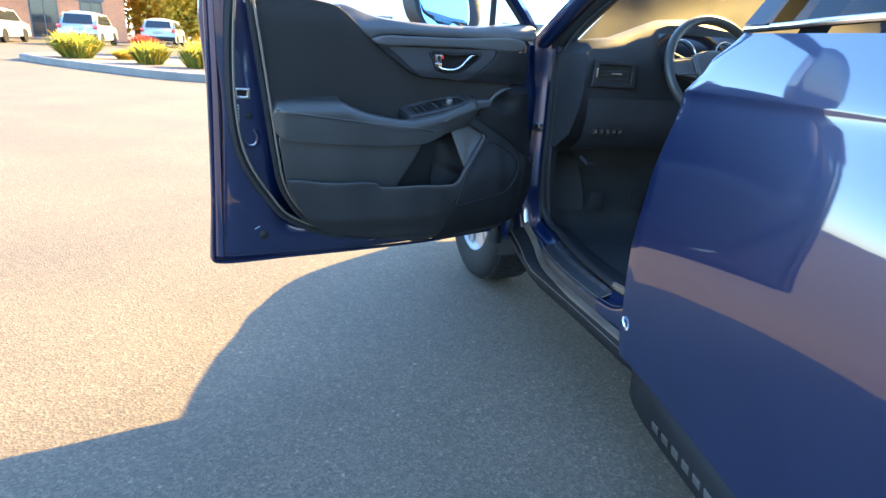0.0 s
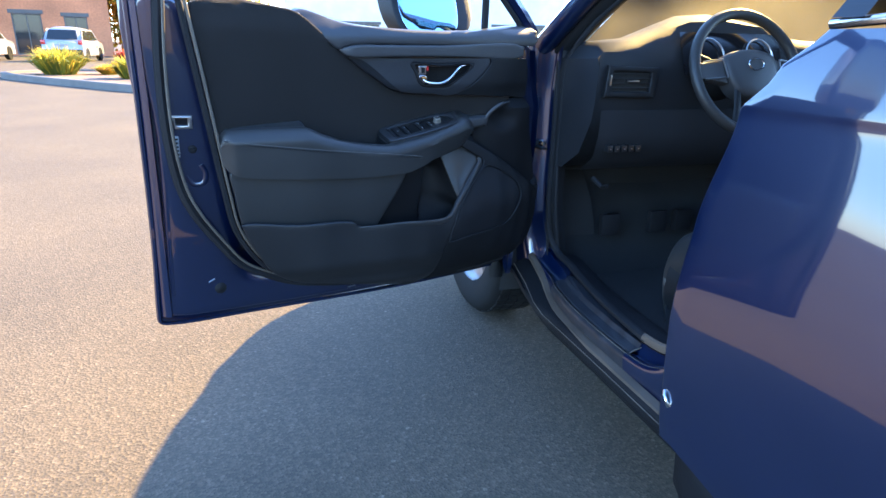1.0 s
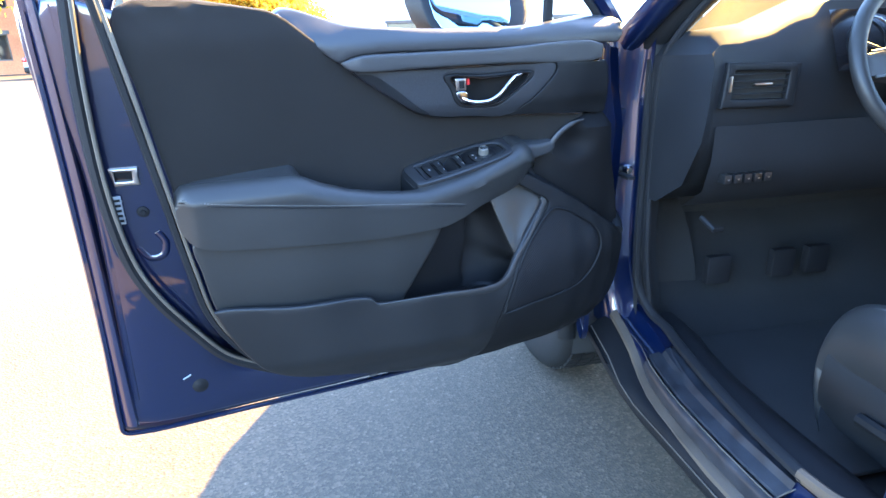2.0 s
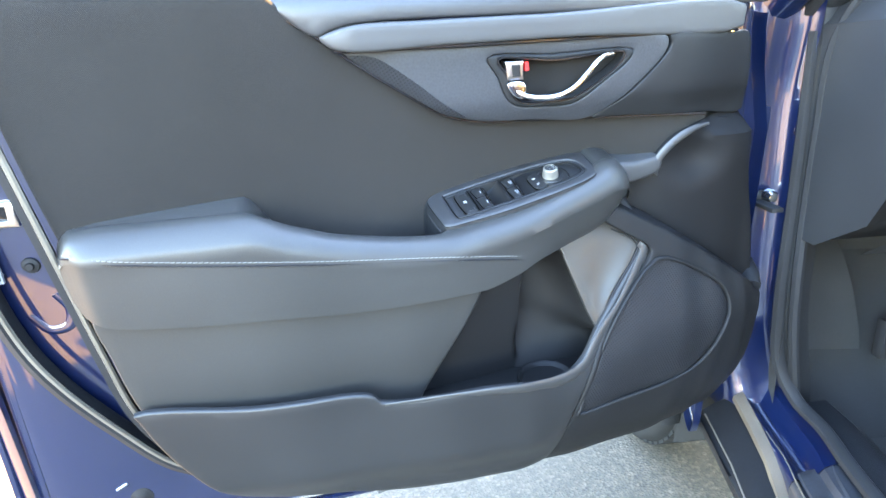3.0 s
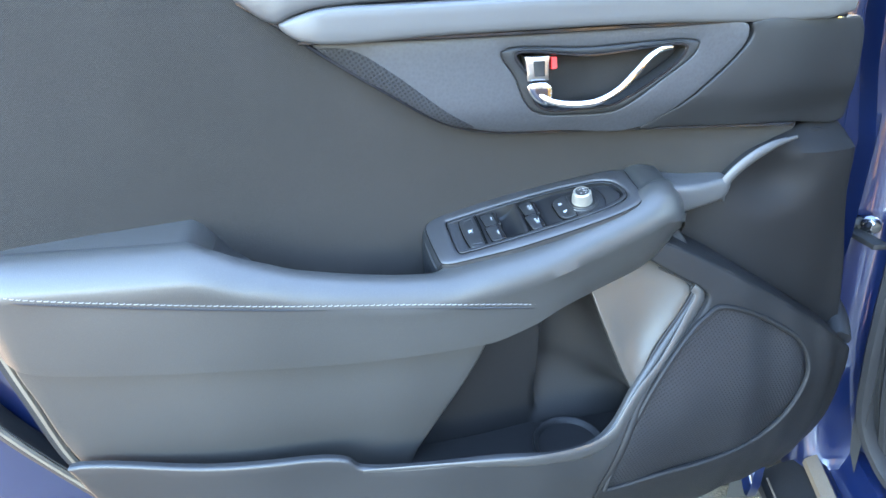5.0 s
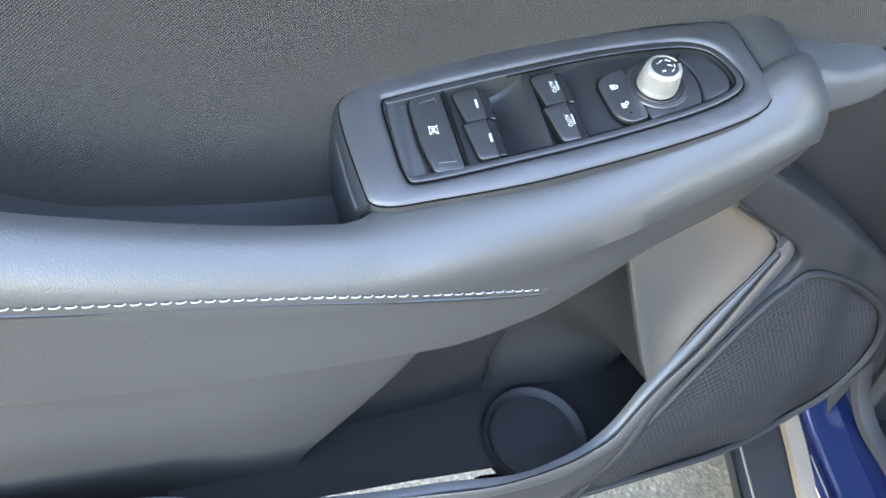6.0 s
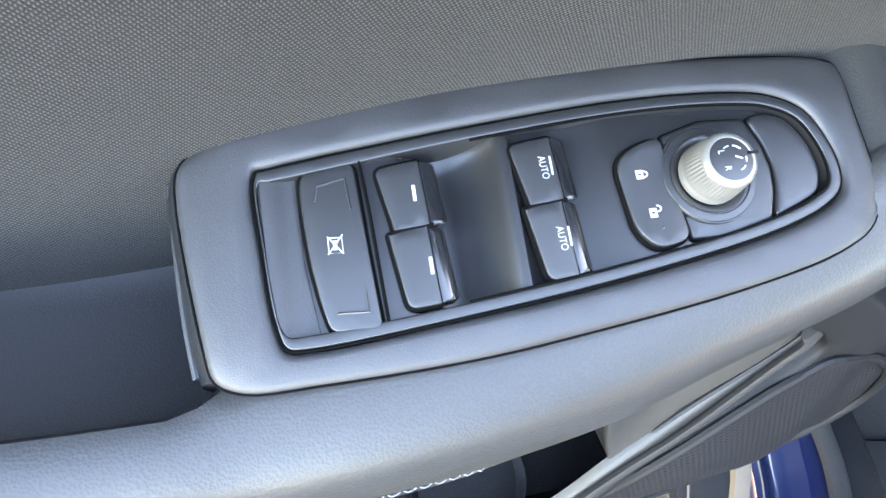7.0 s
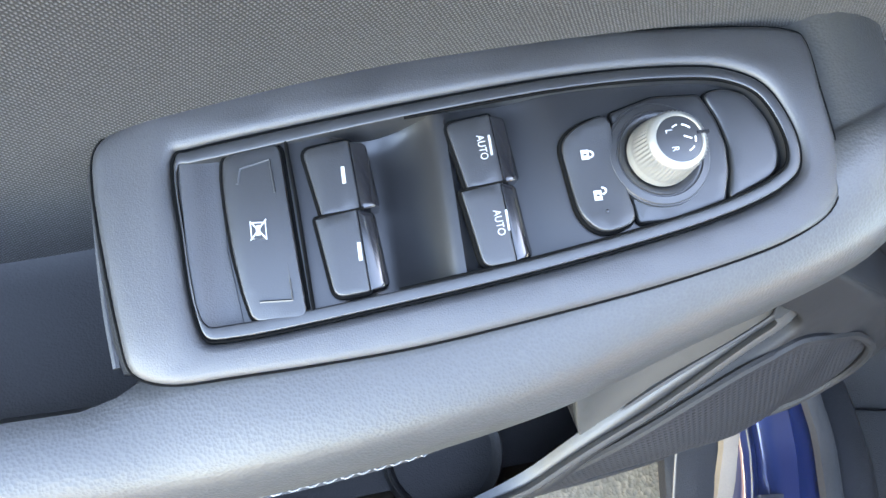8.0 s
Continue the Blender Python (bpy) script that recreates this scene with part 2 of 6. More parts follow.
for leaf_material in (LEAF, LEAF_DRY, LEAF_RED):       # thin leaves let the sun through
    n, link = leaf_material.node_tree.nodes, leaf_material.node_tree.links.new
    through_leaf, both_sides = n.new("ShaderNodeBsdfTranslucent"), n.new("ShaderNodeMixShader")
    both_sides.inputs[0].default_value = 0.6
    link(n["Principled BSDF"].inputs["Base Color"].links[0].from_socket, through_leaf.inputs["Color"])
    link(n["Principled BSDF"].outputs[0], both_sides.inputs[1])
    link(through_leaf.outputs[0], both_sides.inputs[2])
    link(both_sides.outputs[0], n["Material Output"].inputs["Surface"])
BARK = material("bark", (0.12, 0.09, 0.07), 0.9, grain=0.4, scale=30, bump=0.01)
MULCH = material("mulch", (0.16, 0.11, 0.08), 0.95, grain=0.5, scale=60, vary=0.3, bump=0.01)
TAIL = material("tail_lamp", (0.4, 0.02, 0.02), 0.2, coat=0.5, bump=0)


# ---- building blocks ----
def thing(name, m, label, category, group="", kind=""):
    ob = new(name)
    ob.empty_display_size = 0.1
    ob.matrix_world = m
    return tagged(ob, label, category, group, kind)


def part(name, shape, mat, parent, label="", smooth=True, m=None):
    """Links a shape (verts, faces) as one mesh object under a thing or a part."""
    me = bpy.data.meshes.new(name)
    me.from_pydata([tuple(p) for p in shape[0]], [], [tuple(f) for f in shape[1]])
    bm = bmesh.new()
    bm.from_mesh(me)
    bmesh.ops.remove_doubles(bm, verts=bm.verts, dist=1e-6)
    bmesh.ops.recalc_face_normals(bm, faces=bm.faces)
    for f in bm.faces:
        f.smooth = smooth
    if smooth:
        for e in bm.edges:
            if len(e.link_faces) == 2 and e.calc_face_angle(0) > radians(42):
                e.smooth = False
    bm.to_mesh(me)
    bm.free()
    me.materials.append(mat)
    ob = new(name, me)
    m = Matrix() if m is None else m
    while parent and parent.parent and parent.parent.parent:      # never a fourth level
        m, parent = parent.matrix_basis @ m, parent.parent
    if parent:
        ob.parent = parent
    ob.matrix_basis = m
    if label:
        ob["label"] = label
    return ob


def merge(*shapes):
    V, F = [], []
    for v, f in shapes:
        k = len(V)
        V += [tuple(p) for p in v]
        F += [tuple(i + k for i in q) for q in f]
    return V, F


def moved(shape, m):
    return [tuple(m @ Vector(p)) for p in shape[0]], shape[1]


def spline(pts, n=6, closed=False):
    """A smooth line through the given points."""
    P = [Vector(p) for p in pts]
    if len(P) < 3:
        return [P[0].lerp(P[1], i / n) for i in range(n + 1)]
    out, k = [], len(P)
    spans = range(k) if closed else range(k - 1)
    for i in spans:
        p1, p2 = P[i], P[(i + 1) % k]
        p0 = P[(i - 1) % k] if closed or i > 0 else p1 * 2 - p2
        p3 = P[(i + 2) % k] if closed or i + 2 < k else p2 * 2 - p1
        d0, d1, d2 = [max(math.sqrt((b - a).length), 1e-4) for a, b in ((p0, p1), (p1, p2), (p2, p3))]
        t1 = (p1 - p0) / d0 - (p2 - p0) / (d0 + d1) + (p2 - p1) / d1
        t2 = (p2 - p1) / d1 - (p3 - p1) / (d1 + d2) + (p3 - p2) / d2
        for j in range(n):
            s = j / n
            a, b, c = 2 * s ** 3 - 3 * s * s + 1, s ** 3 - 2 * s * s + s, s ** 3 - s * s
            out.append(p1 * a + t1 * d1 * b + p2 * (1 - a) + t2 * d1 * c)
    if not closed:
        out.append(P[-1])
    return out


def ease(x, *knots):
    """A smooth curve y(x) through knots (x, y)."""
    if x <= knots[0][0]:
        return knots[0][1]
    for (x0, y0), (x1, y1) in zip(knots, knots[1:]):
        if x <= x1:
            s = (x - x0) / (x1 - x0)
            s = s * s * (3 - 2 * s)
            return y0 + (y1 - y0) * s
    return knots[-1][1]


def curve(x, *knots):
    """A smooth curve y(x) through knots (x, y), without steps or overshoot."""
    X, Y = [k[0] for k in knots], [k[1] for k in knots]
    if x <= X[0]:
        return Y[0]
    if x >= X[-1]:
        return Y[-1]
    d = [(b - a) / (q - p) for a, b, p, q in zip(Y, Y[1:], X, X[1:])]
    m = [d[0]] + [0.0 if a * b <= 0 else 2 * a * b / (a + b) for a, b in zip(d, d[1:])] + [d[-1]]
    i = next(k for k in range(len(d)) if x <= X[k + 1])
    h = X[i + 1] - X[i]
    s = (x - X[i]) / h
    return (2 * s ** 3 - 3 * s * s + 1) * Y[i] + (s ** 3 - 2 * s * s + s) * h * m[i] + (3 * s * s - 2 * s ** 3) * Y[i + 1] + (s ** 3 - s * s) * h * m[i + 1]


def inside(poly, q):
    x, y = q[:, 0], q[:, 1]
    c = np.zeros(len(q), bool)
    for (ax, ay), (bx, by) in zip(poly, np.roll(poly, -1, 0)):
        hit = ((ay > y) != (by > y)) & (x < (bx - ax) * (y - ay) / (by - ay + 1e-12) + ax)
        c ^= hit
    return c


def away(poly, q):
    d = np.full(len(q), 9.0)
    for a, b in zip(poly, np.roll(poly, -1, 0)):
        ab = b - a
        s = np.clip(((q - a) @ ab) / (ab @ ab + 1e-12), 0, 1)
        d = np.minimum(d, np.linalg.norm(q - a - s[:, None] * ab, axis=1))
    return d


from mathutils.geometry import delaunay_2d_cdt


def sheet(outline, w, depth=0.012, edge=0.003, step=0.014, n=5, smooth=True, holes=()):
    """A moulded piece: an outline (u, v), filled, lying at height w(u, v), with rounded rims of radius edge and side walls of that depth.
    Local x is u, z is v and -y is w. holes: outlines cut through it."""
    height = w if callable(w) else (lambda u, v: w)
    loops = []
    for k, o in enumerate((outline, *holes)):
        L = spline([(*p, 0) for p in o], n, True) if smooth else [Vector((*p, 0)) for p in o]
        L = np.array([(p.x, p.y) for p in L])
        fine = []
        for a, b in zip(L, np.roll(L, -1, 0)):
            m = max(1, int(np.linalg.norm(b - a) / step))
            fine += [a + (b - a) * i / m for i in range(m)]
        L = np.array(fine)
        area = np.sum(L[:, 0] * np.roll(L[:, 1], -1) - np.roll(L[:, 0], -1) * L[:, 1])
        if (area < 0) != (k > 0):
            L = L[::-1]
        loops.append(L)
    steps = (0.0, 0.12, 0.4, 1.0)
    rings = []
    for L in loops:
        tan = np.roll(L, -1, 0) - np.roll(L, 1, 0)
        tan /= np.linalg.norm(tan, axis=1)[:, None] + 1e-9
        nor = np.stack([-tan[:, 1], tan[:, 0]], 1)
        reach = np.full(len(L), edge)
        for _ in range(3):
            reach = np.where(away(L, L + nor * reach[:, None]) < 0.75 * reach, 0.6 * reach, reach)
        rings.append([L + nor * (reach * d)[:, None] for d in steps])
    inner = [r[-1] for r in rings]

    def within(q):
        c = inside(inner[0], q)
        for h in inner[1:]:
            c &= ~inside(h, q)
        return c

    lo, hi = inner[0].min(0), inner[0].max(0)
    gx, gy = np.meshgrid(np.arange(lo[0] + step / 2, hi[0], step), np.arange(lo[1] + step / 2, hi[1], step))
    grid = np.stack([gx.ravel(), gy.ravel()], 1)
    grid = grid[within(grid)]
    if len(grid):
        near = away(inner[0], grid)
        for h in inner[1:]:
            near = np.minimum(near, away(h, grid))
        grid = grid[near > 0.4 * step]
    pts, edges = [], []
    for L in inner:
        k = len(pts)
        pts += list(L)
        edges += [(k + i, k + (i + 1) % len(L)) for i in range(len(L))]
    rim = len(pts)
    pts += list(grid)
    r = delaunay_2d_cdt([Vector((float(p[0]), float(p[1]))) for p in pts], edges, [], 1, 1e-7)
    V2, F2, orig = r[0], r[2], r[3]
    cen = np.array([np.mean([V2[i][:] for i in f], 0) for f in F2])
    keep = within(cen)
    V = [(p.x, -height(p.x, p.y), p.y) for p in V2]
    F = [tuple(f) for f, c in zip(F2, keep) if c]
    back = {}
    for i, o in enumerate(orig):
        for j in o:
            if j < rim:
                back[j] = i
    k = 0
    for ring, L in zip(rings, inner):
        m = len(L)
        last = [back[k + i] for i in range(m)]
        for d, P in list(zip(steps, ring))[-2::-1]:
            q = len(V)
            fall = edge * (1 - math.sqrt(max(0.0, 1 - (1 - d) ** 2)))
            V += [(p[0], -(height(p[0], p[1]) - fall), p[1]) for p in P]
            now = [q + i for i in range(m)]
            F += [(now[i], now[(i + 1) % m], last[(i + 1) % m], last[i]) for i in range(m)]
            last = now
        q = len(V)
        V += [(V[i][0], V[i][1] + depth, V[i][2]) for i in last]
        F += [(last[i], q + i, q + (i + 1) % m, last[(i + 1) % m]) for i in range(m)]
        k += m
    return V, F


def tube(line, r, sides=8, closed=False, flat=1.0, taper=None):
    """A rounded bar along a line; flat squeezes it; taper(s) scales its radius from 0 to 1 along it."""
    P = [Vector(p) for p in line]
    n = len(P)
    V, F = [], []
    up = None
    for i, p in enumerate(P):
        t = (P[(i + 1) % n] - P[i - 1]) if closed else (P[min(i + 1, n - 1)] - P[max(i - 1, 0)])
        t.normalize()
        if up is None:
            up = Vector((0, 1, 0)) if abs(t.y) < 0.9 else Vector((1, 0, 0))
        side = t.cross(up).normalized()
        up = side.cross(t).normalized()
        k = taper(i / max(n - 1, 1)) if taper else 1.0
        for j in range(sides):
            a = 2 * math.pi * j / sides
            V.append(p + side * math.cos(a) * r * k + up * math.sin(a) * r * flat * k)
    for i in range(n if closed else n - 1):
        for j in range(sides):
            a, b = i * sides + j, i * sides + (j + 1) % sides
            c, d = ((i + 1) % n) * sides + (j + 1) % sides, ((i + 1) % n) * sides + j
            F.append((a, b, c, d))
    if not closed:
        F += [tuple(range(sides)), tuple((n - 1) * sides + j for j in range(sides))]
    return [tuple(p) for p in V], F


def loft(sections, closed=False, caps=True):
    """A skin over sections of equal point counts; closed: each section is a ring."""
    m = len(sections[0])
    V = [tuple(p) for s in sections for p in s]
    F = []
    for i in range(len(sections) - 1):
        for j in range(m if closed else m - 1):
            a, b = i * m + j, i * m + (j + 1) % m
            F.append((a, b, b + m, a + m))
    if closed and caps:
        F += [tuple(range(m)), tuple((len(sections) - 1) * m + j for j in range(m))]
    return V, F


def box(x0, x1, y0, y1, z0, z1, bevel=0.0, segments=2):
    bm = bmesh.new()
    bmesh.ops.create_cube(bm, size=1)
    for v in bm.verts:
        v.co = Vector(((x0 + x1) / 2 + v.co.x * (x1 - x0), (y0 + y1) / 2 + v.co.y * (y1 - y0), (z0 + z1) / 2 + v.co.z * (z1 - z0)))
    if bevel:
        bmesh.ops.bevel(bm, geom=bm.edges[:], offset=bevel, segments=segments, affect="EDGES", profile=0.6)
    V, F = [v.co.copy() for v in bm.verts], [tuple(v.index for v in f.verts) for f in bm.faces]
    bm.free()
    return V, F


def lathe(profile, sides=24, a0=0.0, a1=2 * math.pi):
    """A turned shape round the z axis from (radius, z) pairs."""
    V, F = [], []
    m = len(profile)
    for i in range(sides):
        a = 2 * math.pi * i / sides
        V += [(r * math.cos(a), r * math.sin(a), z) for r, z in profile]
    for i in range(sides):
        k, q = i * m, ((i + 1) % sides) * m
        F += [(k + j, k + j + 1, q + j + 1, q + j) for j in range(m - 1)]
    return V, F


# ---- the ground ----
def plain_ground():
    """One sheet to the horizon, finer close by, with the slight waves of a laid surface."""
    xs = sorted({s * d for s in (-1, 1) for d in (0, 1, 2, 4, 8, 16, 40, 100, 300, 1200)})
    V, F = [], []
    for y in xs:
        for x in xs:
            V.append((x, y, 0.0))
    k = len(xs)
    for i in range(k - 1):
        for j in range(k - 1):
            F.append((i * k + j, i * k + j + 1, (i + 1) * k + j + 1, (i + 1) * k + j))
    return V, F


ground = part("ground", plain_ground(), ASPHALT, None, smooth=False)
tagged(ground, "worn tan-grey asphalt of a sunlit car park", "ground", kind="structure")


# ---- the open front door, in its own frame: x along it towards the hinge, z up, -y into the cabin ----
TILT = math.degrees(math.atan2(0.12, 0.9928))
DOOR = pose(0, 0, 1.05, TILT, 0, 0)
CAR = pose(0.393, -0.076, 0, 0, 0, -11)
car = thing("car", CAR, "dark blue estate car parked with its front door open", "car")


def line3(pts, w, n=6, closed=False):
    """A line on the door: points (u, v) at height w, or (u, v, w)."""
    return spline([(p[0], -(p[2] if len(p) > 2 else w), p[1]) for p in pts], n, closed)


# painted shell
def shell_w(u, v):
    rim = ease(u, (-0.64, -0.048), (-0.56, -0.042), (-0.3, -0.05), (0.5, -0.075))
    deep = ease(u, (-0.46, 0.0), (-0.36, 0.045), (0.30, 0.045), (0.46, 0.0)) * ease(v, (-0.60, 0.0), (-0.48, 1.0))
    return rim - deep


door = part("front_door", sheet([(-0.592, 0.135), (-0.588, -0.17), (-0.596, -0.40), (-0.606, -0.60), (-0.606, -0.635), (-0.595, -0.641), (-0.40, -0.652), (-0.16, -0.656), (0.07, -0.655),
                           (0.21, -0.65), (0.40, -0.638), (0.46, -0.60), (0.495, -0.52), (0.50, -0.40), (0.47, -0.20), (0.445, 0.0), (0.435, 0.05), (0.0, 0.045), (-0.3, 0.07), (-0.5, 0.12)],
                          shell_w, 0.05, 0.006, 0.02), PAINT, car, "open blue front door with black trim", m=CAR.inverted() @ DOOR)
part("outer_skin", sheet([(-0.618, 0.15), (-0.620, -0.15), (-0.626, -0.45), (-0.638, -0.63), (-0.638, -0.662), (-0.622, -0.670), (-0.40, -0.674), (-0.16, -0.678), (0.07, -0.676),
                          (0.21, -0.667), (0.40, -0.65), (0.49, -0.60), (0.515, -0.50), (0.52, -0.3), (0.50, -0.05), (0.47, 0.03), (0.0, 0.02), (-0.35, 0.04), (-0.56, 0.14)],
                         lambda u, v: shell_w(u, v) - 0.017 - 0.004, 0.014, 0.006, 0.03), PAINT, door)


def outer_panel():
    """The door's outside: tucked in at the foot, fullest at mid height."""
    rows = []
    for v in (-0.655, -0.64, -0.61, -0.56, -0.48, -0.38, -0.26, -0.14, -0.05, 0.01, 0.03):
        a, b = ease(v, (-0.66, -0.634), (-0.15, -0.617), (0.03, -0.600)), ease(v, (-0.66, 0.36), (-0.60, 0.47), (-0.5, 0.508), (-0.2, 0.510), (0.03, 0.462))
        k = 0.085 * ease(v, (-0.66, 0.0), (-0.58, 0.45), (-0.42, 0.95), (-0.20, 1.0), (0.03, 0.72))
        rows.append([(a + (b - a) * f, 0.072 + d + k * g, v) for f, d, g in ((0.0, 0.0, 0.0), (0.0, 0.006, 0.0), (0.006, 0.010, 0.5), (0.04, 0.010, 0.88), (0.25, 0.010, 0.98), (0.5, 0.010, 1.0), (0.75, 0.010, 0.98), (0.96, 0.010, 0.88), (0.994, 0.010, 0.5), (1.0, 0.006, 0.0), (1.0, 0.0, 0.0))])
    return loft(rows)


part("outer_panel", outer_panel(), PAINT, door)
part("hem_flange", tube(line3([(-0.616, 0.14), (-0.618, -0.15), (-0.624, -0.45), (-0.633, -0.63), (-0.631, -0.657), (-0.60, -0.666), (-0.40, -0.669), (0.07, -0.670), (0.38, -0.652)], -0.055), 0.006, 6), PAINT, door)
part("edge_bevel", loft([[(a, -w, v) for a, w in ((u - 0.004, -0.066), (u, -0.052), (u + 0.010 * k, -0.043), (u + 0.020 * k, -0.0395), (u + 0.0235 * k, -0.045))] for u, v, k in ((-0.612, 0.14, 0.7), (-0.612, 0.0, 0.75), (-0.613, -0.15, 0.8), (-0.617, -0.32, 0.9), (-0.622, -0.48, 1.0), (-0.626, -0.60, 1.1), (-0.627, -0.640, 1.1))]), PAINT, door, "rolled rear edge of the door")
part("stiffening_bead", tube(line3([(-0.578, 0.13), (-0.572, 0.0), (-0.574, -0.17), (-0.585, -0.38), (-0.594, -0.58)], -0.046), 0.006, 6, flat=0.6), PAINT, door)
part("weatherstrip", tube(line3([(-0.555, 0.14), (-0.566, 0.0), (-0.566, -0.165), (-0.550, -0.29), (-0.524, -0.36), (-0.474, -0.442), (-0.425, -0.508), (-0.37, -0.545), (-0.29, -0.583), (-0.1, -0.616), (0.1, -0.635), (0.3, -0.63),
                               (0.40, -0.612)], -0.030, 8), 0.0115, 8, flat=1.3), RUBBER, door, "black rubber weatherstrip")
part("weatherstrip_lip", tube(line3([(-0.546, 0.14), (-0.556, 0.0), (-0.556, -0.165), (-0.539, -0.285), (-0.514, -0.35), (-0.466, -0.43), (-0.418, -0.495), (-0.365, -0.53), (-0.30, -0.560)], -0.008, 8), 0.0035, 6), WARM_LIT_SEAL, door, "lip of the seal, pale for its warm highlight")
part("trim_seal", tube(line3([(-0.520, 0.14), (-0.500, 0.0), (-0.476, -0.165), (-0.457, -0.30), (-0.441, -0.388), (-0.41, -0.455), (-0.365, -0.512), (-0.31, -0.548)], 0.008, 8), 0.0075, 6, flat=1.6), RUBBER, door)
part("trim_edge_bead", tube(line3([(-0.510, 0.14), (-0.489, 0.0), (-0.466, -0.165), (-0.447, -0.30), (-0.432, -0.383), (-0.401, -0.449), (-0.357, -0.505), (-0.31, -0.54)], 0.024, 8), 0.0035, 6), WARM_LIT_SEAL, door, "edge bead of the trim panel, pale for warm light")
latch = part("latch", sheet([(-0.553, -0.120), (-0.510, -0.121), (-0.510, -0.150), (-0.548, -0.150)], -0.036, 0.008, 0.002, 0.01, smooth=False, holes=[[(-0.546, -0.125), (-0.519, -0.126), (-0.520, -0.143), (-0.546, -0.142)]]), SATIN, door, "bright steel door latch plate")
part("latch_slot", sheet([(-0.548, -0.123), (-0.517, -0.124), (-0.518, -0.145), (-0.548, -0.144)], -0.041, 0.005, 0.001, 0.01, smooth=False), GLOSS, latch)
for k in range(2):
    part("latch_screw", moved(lathe([(0, 0.004), (0.004, 0.003), (0.006, 0)], 10), pose(-0.548, 0.036, -0.175 - 0.03 * k, 90)), SATIN, door)
label_plate = part("label_plate", box(-0.556, -0.543, 0.032, 0.037, -0.215, -0.165, 0.001), MARK, door, "small white label with dark bars")
for k in range(5):
    part("label_bar", box(-0.554, -0.545, 0.0305, 0.0325, -0.210 + 0.009 * k, -0.206 + 0.009 * k), HARD, label_plate)
part("striker_bumper", moved(lathe([(0, 0.006), (0.004, 0.006), (0.005, 0.003), (0.009, 0.002), (0.010, 0)], 14), pose(-0.515, 0.042, -0.20, 90)), RUBBER, door)
part("pressed_ring", tube(line3([(-0.535, -0.265), (-0.518, -0.288), (-0.497, -0.285), (-0.490, -0.262), (-0.500, -0.24)], -0.045), 0.008, 8, flat=0.45), PAINT, door)
part("plug", moved(lathe([(0, 0.007), (0.007, 0.007), (0.012, 0.004), (0.017, 0.003), (0.018, 0)], 18), pose(-0.481, 0.047, -0.579, 90)), RUBBER, door, "round dark plug")
part("drain_mark", tube(line3([(-0.507, -0.556), (-0.492, -0.548)], -0.042), 0.002, 6), SATIN, door)
part("trim_clip", tube(line3([(-0.150, -0.604), (-0.128, -0.602)], 0.020), 0.002, 6), SATIN, door, "small bright clip under the lower trim")


# trim panel
def felt_w(u, v):
    top = ease(u, (-0.5, 0.016), (-0.3, 0.0), (-0.1, -0.022), (0.2, -0.026), (0.33, -0.050))
    low = curve(u, (-0.5, 0.020), (-0.3, -0.008), (-0.1, -0.034), (-0.04, -0.043), (0.05, -0.056), (0.19, -0.062), (0.25, -0.054), (0.29, -0.043), (0.33, -0.040), (0.352, -0.045), (0.374, -0.056))
    base = ease(v, (-0.2, low), (0.05, top))
    return base - ease(v, (0.07, 0.0), (0.125, 0.012), (0.14, 0.03))


part("cloth_panel", sheet([(-0.495, 0.125), (-0.482, 0.0), (-0.461, -0.15), (-0.44, -0.25), (-0.40, -0.262), (-0.2, -0.262), (-0.06, -0.266), (-0.01, -0.255), (0.06, -0.205), (0.2, -0.178), (0.272, -0.168), (0.29, -0.15), (0.315, -0.126), (0.345, -0.114), (0.372, -0.108), (0.374, -0.09), (0.25, -0.08), (0.1, -0.07), (0.0, -0.06), (-0.1, -0.005),
                           (-0.2, 0.065), (-0.262, 0.112), (-0.30, 0.122)], felt_w, 0.03, 0.004, 0.012), FELT, door, "woven dark grey cloth trim panel")


def pad_w(u, v):
    base = ease(u, (-0.3, -0.014), (-0.15, -0.008), (0.1, -0.012), (0.42, -0.034))
    return base - ease(v, (0.062, 0.0), (0.085, 0.012), (0.10, 0.035), (0.13, 0.06))


part("belt_pad", sheet([(-0.262, 0.108), (-0.21, 0.064), (-0.168, 0.0345), (-0.152, 0.040), (-0.125, 0.046), (0.08, 0.048), (0.40, 0.048), (0.43, 0.05), (0.44, 0.08), (0.43, 0.094), (0.2, 0.082), (0.0, 0.082), (-0.15, 0.094), (-0.245, 0.118)],
                       pad_w, 0.03, 0.004, 0.012), PAD, door, "soft black upper door pad")
part("pad_seam", tube(line3([(-0.263, 0.112, -0.022), (-0.2045, 0.0585, -0.014), (-0.166, 0.033, -0.014), (-0.135, 0.009, -0.018), (-0.076, -0.031, -0.02), (-0.023, -0.064, -0.026), (0.022, -0.0765, -0.03), (0.093, -0.081, -0.032), (0.20, -0.086, -0.034), (0.356, -0.094, -0.036)], 0), 0.0022, 6), GLOSS, door)
part("accent_strip", sheet([(-0.165, 0.0335), (-0.150, 0.040), (-0.125, 0.0455), (-0.05, 0.0465), (0.10, 0.0475), (0.385, 0.047), (0.388, 0.030), (0.386, 0.0185), (0.14, 0.0205), (-0.02, 0.0195), (-0.148, 0.020)],
                           lambda u, v: ease(u, (-0.17, -0.010), (-0.13, -0.002), (0.1, -0.004), (0.4, -0.026)), 0.012, 0.004, 0.008), SOFT, door, "long padded strip along the door's shoulder")
